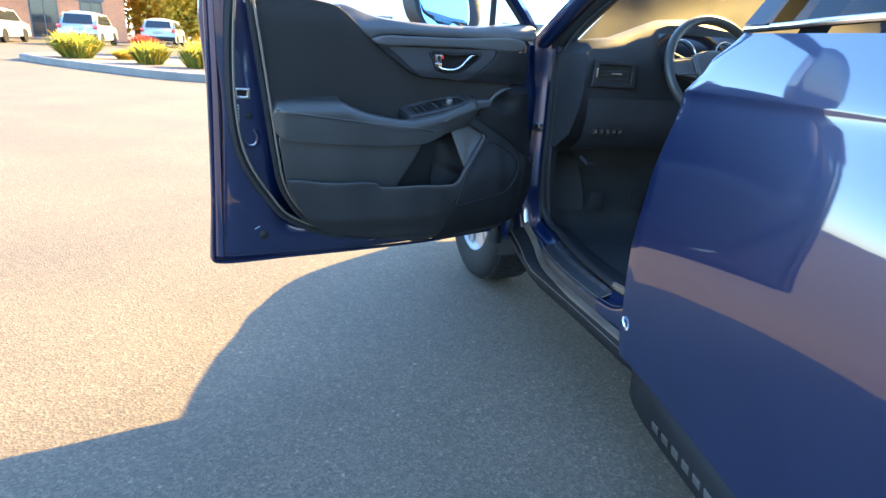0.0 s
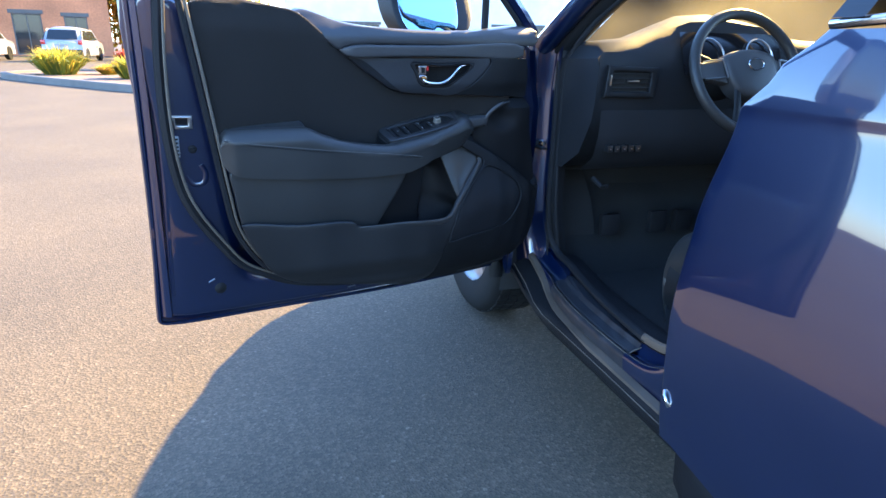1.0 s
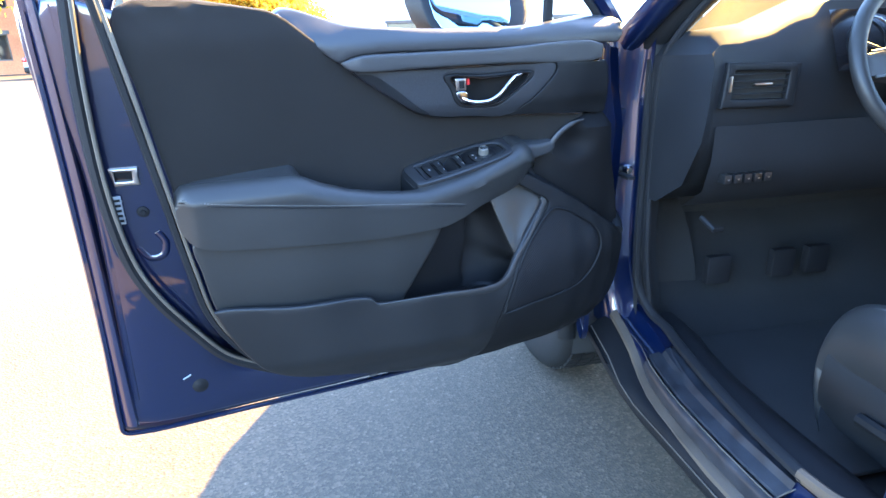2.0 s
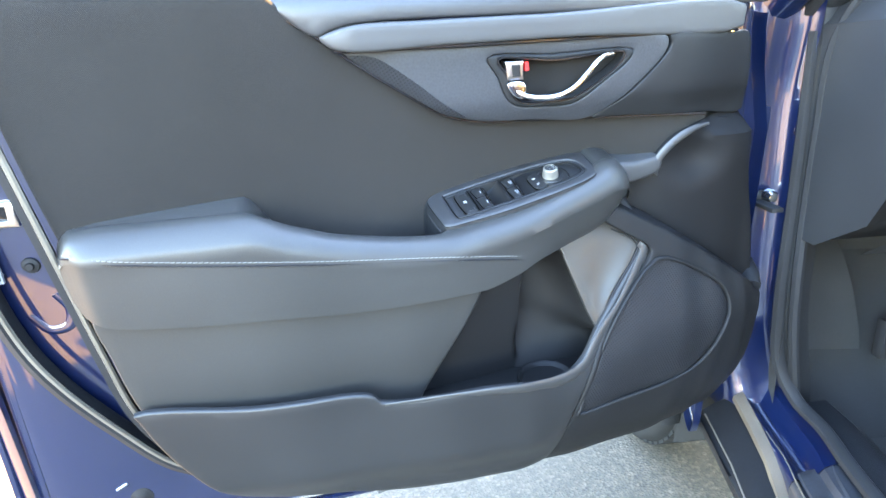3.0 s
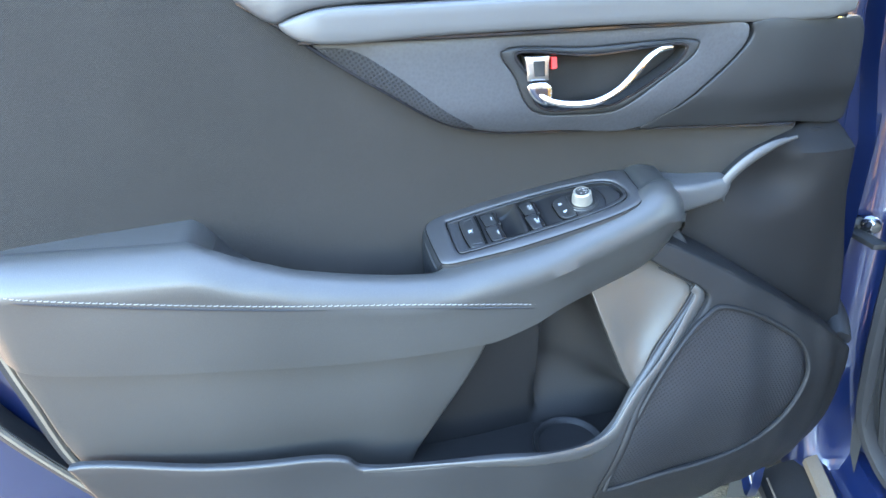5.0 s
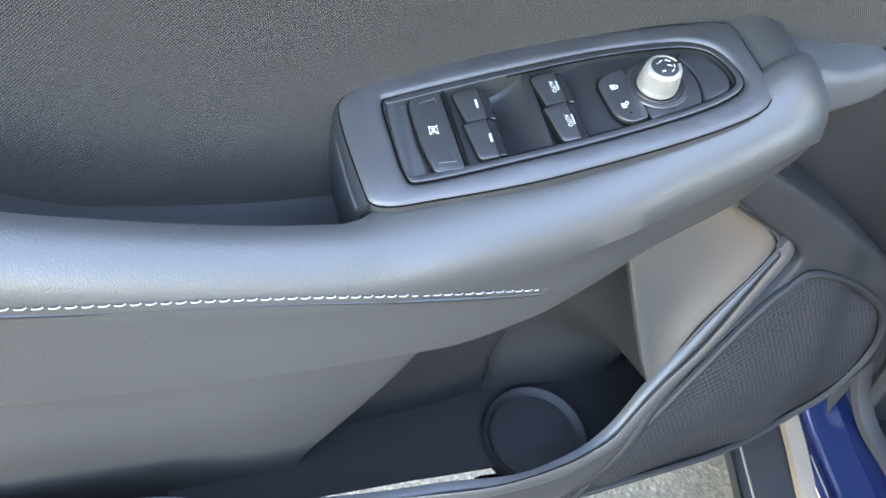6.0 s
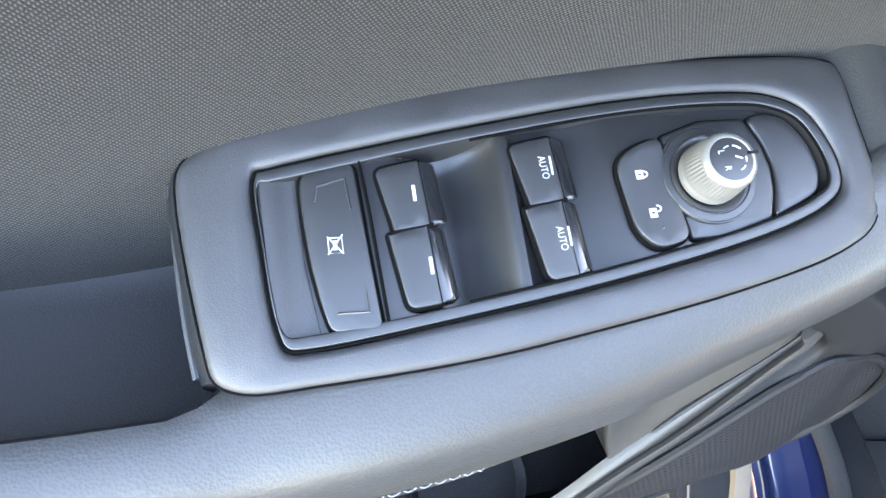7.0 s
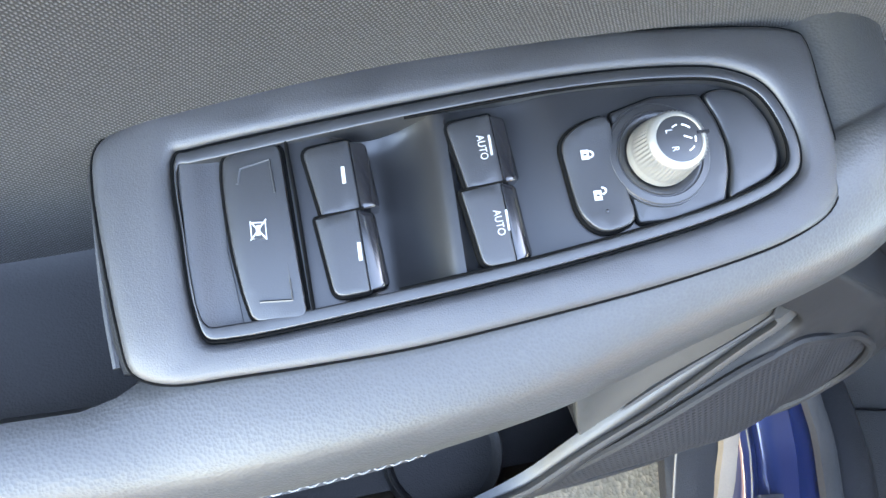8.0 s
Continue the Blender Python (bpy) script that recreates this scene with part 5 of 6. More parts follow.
part("sill_step", loft([[(x + foot(y), y, z + d) for x, z in ((0.034, 0.331), (0.036, 0.339), (0.044, 0.344), (0.053, 0.347), (0.056, 0.338))] for y, d in ((0.22, 0.085), (0.16, 0.062), (0.10, 0.036), (0.04, 0.014), (-0.03, 0.0), (-0.10, 0.0), (-0.2, 0.0), (-0.3, 0.0), (-0.4, -0.002), (-0.74, -0.006))]), STEP, car, "tan step strip along the sill")
part("cladding_line", tube([(0.031, 0.20, 0.405), (0.030, 0.10, 0.372), (0.028, 0.03, 0.335), (0.026, -0.04, 0.322), (0.026, -0.4, 0.320), (0.026, -0.74, 0.314)], 0.0014, 6), WARM_LIT_SEAL, car)

SILL_SECTION = [(0.054, -0.050), (0.050, -0.014), (0.053, -0.004), (0.059, 0.0), (0.065, -0.002), (0.071, -0.008), (0.084, -0.006), (0.094, 0.006), (0.103, 0.019), (0.122, 0.023), (0.148, 0.018), (0.165, -0.040)]
part("sill", loft(along_edge(SILL_SECTION, 0.06, -0.44)), SILL, car, "dark scuffed door sill")
part("pillar_foot", loft(along_edge([(x, n + 0.003) for x, n in SILL_SECTION], 0.25, 0.03)), PAINT, car, "blue painted foot of the hinge pillar")
part("pillar_foot", loft(along_edge([(x, n + 0.003) for x, n in SILL_SECTION], -0.425, -0.9)), PAINT, car, "blue painted foot of the door pillar")
part("sill_side", loft([[(0.057, y, 0.330), (0.0555, y, 0.37), (0.0545, y, z - 0.012)] for y, z in EDGE if -0.655 < y < -0.40]), PAINT, car)
part("sill_edge_line", tube([r[0] for r in along_edge([(0.0585, 0.0012)], 0.15, -0.9, 0.6)], 0.0016, 6), WARM_LIT_SEAL, car, "thin pale edge along the sill")
part("sill_panel", loft([[(x + foot(y), y, z) for x, z in ((0.0655, 0.3865), (0.068, 0.3905), (0.080, 0.3935), (0.092 + 0.2 * foot(y), 0.3960), (0.098 + 0.5 * foot(y), 0.409))] for y in np.linspace(0.045, -0.432, 22)]), SILL, car)
part("sill_panel_end", tube([(0.066, -0.433, 0.3875), (0.080, -0.434, 0.3945), (0.100, -0.435, 0.4000)], 0.0016, 6), WARM_LIT_SEAL, car)
part("opening_seal", tube(spline([(0.150, 0.205, 1.06), (0.150, 0.205, 0.80), (0.150, 0.205, 0.60), (0.158, 0.200, 0.50), (0.176, 0.165, 0.442), (0.184, 0.10, 0.426), (0.168, 0.02, 0.423), (0.136, -0.17, 0.421), (0.118, -0.32, 0.421), (0.110, -0.44, 0.421)], 8), 0.0125, 8, flat=0.8), RUBBER, car, "black rubber seal of the door opening")
# The same seal, its rear curve coloured tan for light off the ground.
part("opening_seal", tube([(x - 0.002, y, z) for x, y, z in (r[0] for r in along_edge([(0.110, 0.036)], -0.425, -0.9, 0.66))], 0.0125, 8, flat=0.8), SEAL, car, "stretch of the door opening seal, tan for ground light")
part("opening_seal", tube([r[0] for r in along_edge([(0.110, 0.036)], -0.655, -0.9)], 0.0125, 8, flat=0.8), RUBBER, car)
part("scuff_plate", loft([[(0.118 + 1.4 * foot(y), y, 0.416), (0.130 + 1.4 * foot(y), y, 0.425), (0.175 + 1.2 * foot(y), y, 0.426), (0.21 + foot(y), y, 0.405), (0.24 + foot(y), y, 0.33)] for y in np.linspace(0.18, -0.58, 22)]), CLAD, car, "black plastic scuff plate")


def hinge_pillar():
    rows = []
    for z in np.linspace(0.38, 1.12, 26):
        lean, foot_in = ease(z, (0.38, -0.03), (0.5, 0.0), (0.95, 0.0), (1.12, -0.02)), ease(z, (0.38, 0.036), (0.64, 0.0))
        rows.append([(x + foot_in, y + lean, z) for x, y in ((0.05, 0.36), (0.052, 0.27), (0.064, 0.245), (0.075, 0.238), (0.10, 0.236), (0.135, 0.234), (0.143, 0.226), (0.146, 0.205))])
    return loft(rows)


part("hinge_pillar", hinge_pillar(), PAINT, car, "blue painted hinge pillar")
part("pillar_inner_trim", loft([[(x + ease(z, (0.38, 0.036), (0.64, 0.0)), y, z) for x, y in ((0.145, 0.206), (0.150, 0.192), (0.165, 0.186), (0.19, 0.192), (0.20, 0.30))] for z in np.linspace(0.33, 1.10, 13)]), HARD, car)
part("pillar_seal", tube(spline([(0.186, 0.185, 0.44), (0.160, 0.180, 0.6), (0.156, 0.180, 0.9), (0.158, 0.165, 1.06), (0.19, 0.10, 1.16), (0.27, -0.12, 1.32)], 8), 0.009, 8), RUBBER, car)
for z in (0.56, 0.93):
    part("door_hinge", merge(box(0.06, 0.10, 0.216, 0.240, z - 0.022, z + 0.022, 0.005), moved(lathe([(0, 0.034), (0.007, 0.033), (0.009, 0.028), (0.009, -0.028), (0.007, -0.033), (0, -0.034)], 12), Matrix.Translation((0.055, 0.232, z)))), PAINT, car)
part("check_strap", merge(box(0.085, 0.105, 0.16, 0.237, 0.792, 0.800, 0.003), moved(lathe([(0, 0.010), (0.006, 0.010), (0.008, 0.006), (0.012, 0.004), (0.012, 0)], 12), Matrix.Translation((0.105, 0.228, 0.802)) @ pose(0, 0, 0, 90))), HARD, car, "black door check strap")
part("pillar_bolt", moved(lathe([(0, 0.016), (0.007, 0.015), (0.011, 0.010), (0.0125, 0.004), (0.0125, 0)], 16), pose(0.113, 0.219, 0.805, 90)), CHROME, car)
part("wiring_boot", tube(spline([(0.085, 0.24, 0.70), (0.07, 0.18, 0.69), (0.06, 0.15, 0.675)], 8), 0.014, 10), RUBBER, car)


# front body: fenders and bonnet, lofted across the car
def front_section(y):
    """From the left sill edge up over the bonnet's left shoulder to the middle; the other half is mirrored."""
    nose = curve(y, (1.15, 0.0), (1.45, 0.12), (1.62, 0.42), (1.66, 0.60))
    shoulder = curve(y, (0.24, 1.0), (0.55, 0.935), (0.99, 0.83), (1.22, 0.78), (1.5, 0.72), (1.66, 0.64))
    arch = ease(abs(y - 0.70), (0.0, 0.74), (0.15, 0.715), (0.30, 0.61), (0.37, 0.48), (0.40, 0.37))
    low = max(0.30 if y > 0.9 else 0.37, arch if abs(y - 0.7) < 0.40 else 0)
    s = [(0.03 + nose, low), (0.0 + nose, low + 0.02), (-0.02 + nose, low + (shoulder - low) * 0.45), (-0.012 + nose, low + (shoulder - low) * 0.75), (0.02 + nose, shoulder - 0.03), (0.06 + nose, shoulder), (0.16 + nose * 0.8, shoulder + 0.025), (0.45 + nose * 0.5, shoulder + 0.045), (0.93, shoulder + 0.055)]
    return [(x, y, z) for x, z in s] + [(1.86 - x, y, z) for x, z in s[-2::-1]]


part("front_body", loft([front_section(y) for y in list(np.linspace(0.27, 1.5, 42)) + [1.54, 1.58, 1.61, 1.64, 1.66]]), PAINT, car, "blue front wings and bonnet")
part("front_bumper", loft([[(0.10 + n, y, 0.22), (0.02 + n, y, 0.30), (0.0 + n, y, 0.5), (0.04 + n, y, 0.72), (0.93, y, 0.76), (1.82 - n, y, 0.72), (1.86 - n, y, 0.5), (1.84 - n, y, 0.30), (1.76 - n, y, 0.22)] for y, n in ((1.12, 0.02), (1.4, 0.09), (1.55, 0.24), (1.62, 0.42))]), HARD, car)
part("wing_corner", sheet([(0.0, 0.0), (0.012, 0.0), (0.075, 0.11), (0.085, 0.20), (0.05, 0.24), (0.0, 0.22)], 0.0, 0.012, 0.003, 0.02), PAINT, car, m=pose(0.02, 0.20, 0.37, 0, 0, 90))
part("arch_liner", loft([[(x, 0.70 + 0.40 * math.cos(a), 0.36 + 0.40 * math.sin(a)) for a in np.linspace(-0.25, math.pi + 0.25, 20)] for x in (0.03, 0.40)]), CARPET, car)
part("arch_cladding", tube([(0.012, 0.70 + 0.395 * math.cos(a), 0.36 + 0.395 * math.sin(a)) for a in np.linspace(-0.1, math.pi + 0.1, 30)], 0.028, 8, flat=0.6), HARD, car)


def wheel_at(x, y):
    turn = pose(x, y, 0.362, 0, -90, 0)
    tyre_profile = [(0.225, 0.105), (0.25, 0.118), (0.30, 0.124), (0.335, 0.116), (0.352, 0.102), (0.3605, 0.075), (0.362, 0.0), (0.3605, -0.075), (0.352, -0.102), (0.335, -0.116), (0.30, -0.124), (0.25, -0.118), (0.225, -0.105)]
    w = part("wheel", moved(lathe([(0.05, 0.07), (0.08, 0.085), (0.20, 0.075), (0.215, 0.085), (0.228, 0.108), (0.228, 0.09), (0.20, 0.02), (0.21, -0.10)], 40), turn), ALLOY, car, "silver alloy wheel")
    part("tyre", moved(lathe(tyre_profile, 72), turn), TYRE, w, "black tyre with tread blocks")
    blocks = []
    for i in range(60):
        a = 2 * math.pi * i / 60
        for j, off in ((-0.066, 0.0), (-0.022, 0.35), (0.022, 0.0), (0.066, 0.35)):
            m = turn @ Matrix.Rotation(a + off * 0.10, 4, "Z") @ Matrix.Translation((0.363, 0, j))
            blocks.append(moved(box(-0.004, 0.004, -0.014, 0.014, -0.017, 0.017), m))
    part("tread", merge(*blocks), TYRE, w, smooth=False)
    for i in range(5):
        a = 2 * math.pi * i / 5 + 0.3
        part("spoke", moved(box(0.04, 0.215, -0.028, 0.028, 0.07, 0.10, 0.008), turn @ Matrix.Rotation(a, 4, "Z")), ALLOY, w)


wheel_at(0.185, 0.775)
wheel_at(1.71, 0.70)
wheel_at(0.15, -2.05)
wheel_at(1.71, -2.05)

# roof, pillars, windscreen, far side and tail
part("roof", loft([[(0.30, y, z - 0.05), (0.36, y, z), (0.93, y, z + 0.03), (1.50, y, z), (1.56, y, z - 0.05)] for y, z in ((-0.42, 1.56), (-0.60, 1.62), (-1.2, 1.65), (-2.2, 1.62), (-2.75, 1.55))]), PAINT, car, "blue roof")
part("windscreen", loft([[(0.20 + 0.13 * s, 0.27 - 0.72 * s, 1.05 + 0.52 * s), (0.93, 0.40 - 0.72 * s, 1.10 + 0.52 * s), (1.66 - 0.13 * s, 0.27 - 0.72 * s, 1.05 + 0.52 * s)] for s in (0, 0.5, 1)]), GLASS, car, "clear windscreen").visible_shadow = False
for name, sx in (("windscreen_pillar", 1), ("windscreen_pillar", -1)):
    o = 0 if sx > 0 else 1.86
    part(name, merge(tube(spline([(o + sx * 0.07, 0.36, 1.00), (o + sx * 0.11, 0.20, 1.13), (o + sx * 0.17, 0.0, 1.29), (o + sx * 0.25, -0.24, 1.46), (o + sx * 0.32, -0.46, 1.575)], 8), 0.034, 10, flat=0.8)), PAINT, car)
    part("pillar_trim", tube(spline([(o + sx * 0.15, 0.28, 1.04), (o + sx * 0.19, 0.13, 1.17), (o + sx * 0.25, -0.06, 1.31), (o + sx * 0.33, -0.30, 1.47), (o + sx * 0.38, -0.46, 1.555)], 8), 0.036, 10, flat=0.7), HARD, car)
part("centre_pillar", loft([[(0.10 + l, -0.80 + s, z), (0.17 + l, -0.80 + s, z)] for z, l, s in ((0.42, 0.0, 0.02), (1.1, 0.0, -0.08), (1.35, 0.09, -0.14), (1.58, 0.22, -0.18))]), HARD, car)
part("far_side", loft([[(1.86 - side_x(z), y, z) for z in (0.28, 0.6, 0.9, 1.12)] for y in (0.27, -0.7, -1.8, -2.9)]), PAINT, car)
part("far_trim", loft([[(1.74, y, z) for z in (0.40, 0.8, 1.12)] for y in (0.27, -0.7, -1.8, -2.9)]), SOFT, car)
part("rear_quarter", loft([[(side_x(z) + 0.02, y, z) for z in (0.74 if abs(y + 2.05) < 0.4 else 0.3, 0.6 if abs(y + 2.05) > 0.4 else 0.8, 0.9, 1.15)] for y in (-1.785, -2.0, -2.3, -2.6, -2.95)]), PAINT, car)
part("tailgate", loft([[(x, y, z) for x in (0.06, 0.93, 1.80)] for y, z in ((-2.95, 0.3), (-3.0, 1.0), (-2.75, 1.55))]), PAINT, car)
# windows, pillars and fittings of the far side and the tail
for y0, y1, t0, t1, name in ((0.10, -0.76, -0.30, -0.78, "far_front_window"), (-0.84, -1.72, -0.86, -1.70, "far_rear_window"), (-1.84, -2.62, -1.82, -2.45, "far_quarter_window")):
    part(name, loft([[(1.86 - side_x(1.12) - 0.03, y0 + (y1 - y0) * s, 1.12), (1.735, (y0 + t0) / 2 + (y1 - y0 + t1 - t0) / 2 * s, 1.34), (1.585, t0 + (t1 - t0) * s, 1.555)] for s in (0, 0.5, 1)]), GLASS, car).visible_shadow = False
for side in (0, 1):
    flip = lambda x: 1.86 - x if side else x
    part("quarter_pillar", tube([(flip(0.05), -1.78, 1.13), (flip(0.14), -1.77, 1.35), (flip(0.27), -1.75, 1.57)], 0.032, 8, flat=0.6), GLOSS, car, "black pillar beside the rear window")
    part("tail_pillar", loft([[(flip(x), y, z), (flip(x + 0.02), y2, z), (flip(x + 0.10), y2 - 0.04, z)] for x, y, y2, z in ((0.03, -2.60, -2.93, 1.12), (0.12, -2.52, -2.88, 1.32), (0.25, -2.44, -2.76, 1.57))]), PAINT, car, "blue tail pillar")
    lamp = part("tail_lamp", box(*sorted((flip(0.035), flip(0.30))), -3.015, -2.90, 0.86, 1.02, 0.02), TAIL, car, "red tail lamp")
    part("reversing_lens", box(*sorted((flip(0.20), flip(0.28))), -3.022, -3.0, 0.885, 0.92, 0.004), WHITE_PAINT, lamp)
part("quarter_window", loft([[(0.055, -1.83 - 0.74 * s, 1.145), (0.15, -1.82 - 0.69 * s, 1.35), (0.255, -1.80 - 0.62 * s, 1.555)] for s in (0, 0.5, 1)]), TINTED, car)
part("tail_window", loft([[(x + k, y, z) for x, k in ((0.22, i), (0.93, 0), (1.64, -i))] for y, z, i in ((-2.992, 1.09, 0.0), (-2.90, 1.30, 0.05), (-2.79, 1.50, 0.12))]), TINTED, car, "dark tailgate window")
part("rear_bumper", loft([[(x, y + d, z) for y, z in ((-2.90, 0.26), (-3.02, 0.30), (-3.06, 0.42), (-3.05, 0.55), (-2.98, 0.60))] for x, d in ((0.02, 0.22), (0.10, 0.05), (0.35, 0.0), (0.93, -0.02), (1.51, 0.0), (1.76, 0.05), (1.84, 0.22))]), CLAD, car, "black rear bumper")
part("tailgate_grip", box(0.62, 1.24, -3.03, -2.985, 0.80, 0.84, 0.008), GLOSS, car)
for x in (0.36, 1.50):
    part("roof_rail", tube(spline([(x, -0.62, 1.60), (x, -0.70, 1.672), (x, -1.5, 1.69), (x, -2.4, 1.668), (x, -2.52, 1.59)], 6), 0.016, 8), HARD, car, "black roof rail")
part("underbody", box(0.14, 1.72, -2.9, 1.5, 0.24, 0.30, 0.01), CARPET, car)

# cabin: floor, dashboard, wheel, seat
part("cabin_floor", loft([[(0.16, y, z + 0.05), (0.24, y, z), (0.7, y, z - 0.02), (1.70, y, z)] for y, z in ((0.45, 0.62), (0.30, 0.44), (0.16, 0.34), (-0.4, 0.33), (-2.9, 0.40))]), CARPET, car, "dark carpeted cabin floor")
part("bulkhead", loft([[(x, y, z) for x in (0.15, 0.9, 1.72)] for y, z in ((0.46, 0.40), (0.44, 0.75), (0.30, 1.02))]), CARPET, car)
part("kick_panel", loft([[(0.152, 0.192, z), (0.165, 0.25, z), (0.175, 0.46, z)] for z in (0.42, 0.60, 0.75, 0.83)]), CARPET, car)
dash = part("dashboard", loft([[(x, y + 0.02 * b, z) for y, z in ((0.36, 0.74), (0.16, 0.74), (0.06, 0.80), (0.005, 0.90), (-0.005, 0.955), (-0.012, 1.05), (0.0, 1.09 + 0.02 * b), (0.04, 1.112 + 0.05 * b), (0.12, 1.118 + 0.06 * b), (0.28, 1.09 + 0.03 * b), (0.34, 1.06))]
                               for x, b in ((0.150, -0.8), (0.165, -0.3), (0.18, 0.0), (0.30, 0.2), (0.42, 0.9), (0.50, 1.35), (0.62, 1.5), (0.76, 1.2), (0.86, 0.5), (1.0, 0.3), (1.7, 0.0))]), DASH, car, "black dashboard with an instrument hood")
part("dash_end", ([(0.1505, y - 0.016, z) for y, z in ((0.36, 0.74), (0.16, 0.74), (0.06, 0.80), (0.005, 0.90), (-0.005, 0.955), (-0.012, 1.05), (0.0, 1.074), (0.04, 1.072), (0.12, 1.07), (0.28, 1.066), (0.34, 1.06))], [tuple(range(11))]), DASH, dash, smooth=False)
part("air_vent", sheet([(0.178, 0.968), (0.345, 0.965), (0.35, 1.05), (0.185, 1.056)], 0.0, 0.02, 0.005, 0.02, smooth=False, holes=[[(0.200, 0.985), (0.325, 0.982), (0.328, 1.036), (0.204, 1.040)]]), HARD, dash, "dashboard air vent", m=pose(0, -0.022, 0))
part("vent_back", box(0.195, 0.33, -0.008, -0.004, 0.975, 1.045), CARPET, dash)
for k in range(4):
    part("vent_slat", box(0.200, 0.328, -0.018, -0.006, 0.991 + 0.013 * k, 0.994 + 0.013 * k), HARD, dash)
part("vent_tab", box(0.245, 0.285, -0.027, -0.016, 1.011, 1.015, 0.001), SATIN, dash)
part("vent_dial", box(0.190, 0.195, -0.026, -0.02, 1.0, 1.03, 0.001), SATIN, dash)
for k in range(5):
    part("dash_button", box(0.215 + 0.024 * k, 0.233 + 0.024 * k, -0.010, 0.02, 0.808, 0.828, 0.003), KEYCAP, dash)
    part("button_mark", box(0.222 + 0.024 * k, 0.226 + 0.024 * k, -0.0115, -0.0095, 0.816, 0.819), SATIN, dash)
part("lower_cover", loft([[(x, y, z) for y, z in ((-0.002, 0.93), (0.0, 0.86), (0.02, 0.79), (0.09, 0.74))] for x in (0.185, 0.36, 0.8)]), DASH, dash)
part("bonnet_release", tube([(0.215, 0.055, 0.72), (0.225, 0.02, 0.70), (0.245, 0.02, 0.70)], 0.007, 8), HARD, dash)
part("instrument_face", loft([[(x, y, z) for x in (0.44, 0.62, 0.80)] for y, z in ((-0.02, 1.03), (0.03, 1.15))]), GLOSS, dash, "dark instrument panel")
for x in (0.53, 0.71):
    part("dial_ring", tube([(x + 0.048 * math.cos(a), -0.008 + 0.022 * math.sin(a), 1.088 + 0.046 * math.sin(a)) for a in np.linspace(0, 2 * math.pi, 29)[:-1]], 0.0025, 6, True), SATIN, dash)
WHEEL = pose(0.605, -0.085, 1.040, -24, 0, 0)
swheel = part("steering_wheel", moved(tube([(0.182 * math.cos(a), 0, 0.178 * math.sin(a)) for a in np.linspace(0, 2 * math.pi, 49)[:-1]], 0.0155, 12, True), WHEEL), LEATHER, car, "black leather steering wheel")
part("wheel_hub", moved(sheet([(-0.085, 0.045), (0.0, 0.062), (0.085, 0.045), (0.09, 0.0), (0.06, -0.06), (0.0, -0.08), (-0.06, -0.06), (-0.09, 0.0)], lambda u, v: 0.034 - 1.6 * (u * u + v * v), 0.04, 0.012, 0.014), WHEEL), SOFT, swheel, "padded wheel hub")
for s in (-1, 1):
    part("spoke", moved(sheet([(s * 0.078, 0.038), (s * 0.175, 0.022), (s * 0.178, -0.022), (s * 0.085, -0.035)], 0.012, 0.02, 0.004, 0.012, smooth=False), WHEEL), SOFT, swheel)
    part("spoke_trim", moved(tube([(s * 0.165, -0.016, 0.024), (s * 0.100, -0.020, 0.032), (s * 0.092, -0.022, -0.022), (s * 0.165, -0.016, -0.026)], 0.0028, 6), WHEEL), SATIN, swheel)
    part("low_spoke", moved(tube([(s * 0.055, -0.012, -0.05), (s * 0.062, -0.006, -0.11), (s * 0.075, 0.0, -0.163)], 0.012, 8, flat=0.5), WHEEL), HARD, swheel)
part("wheel_badge", moved(tube([(0.026 * math.cos(a), -0.036, 0.012 + 0.017 * math.sin(a)) for a in np.linspace(0, 2 * math.pi, 25)[:-1]], 0.0018, 6, True), WHEEL), CHROME, swheel)
part("column_cover", loft([[(0.605 + r * math.cos(a), y, z + 0.8 * r * math.sin(a)) for a in np.linspace(0, 2 * math.pi, 21)[:-1]] for r, y, z in ((0.03, -0.075, 1.035), (0.052, -0.06, 1.03), (0.058, 0.02, 1.0), (0.05, 0.09, 0.97))], True), HARD, swheel)
part("stalk", tube([(0.57, -0.03, 1.05), (0.49, -0.035, 1.075), (0.455, -0.04, 1.085)], 0.008, 8), HARD, swheel)


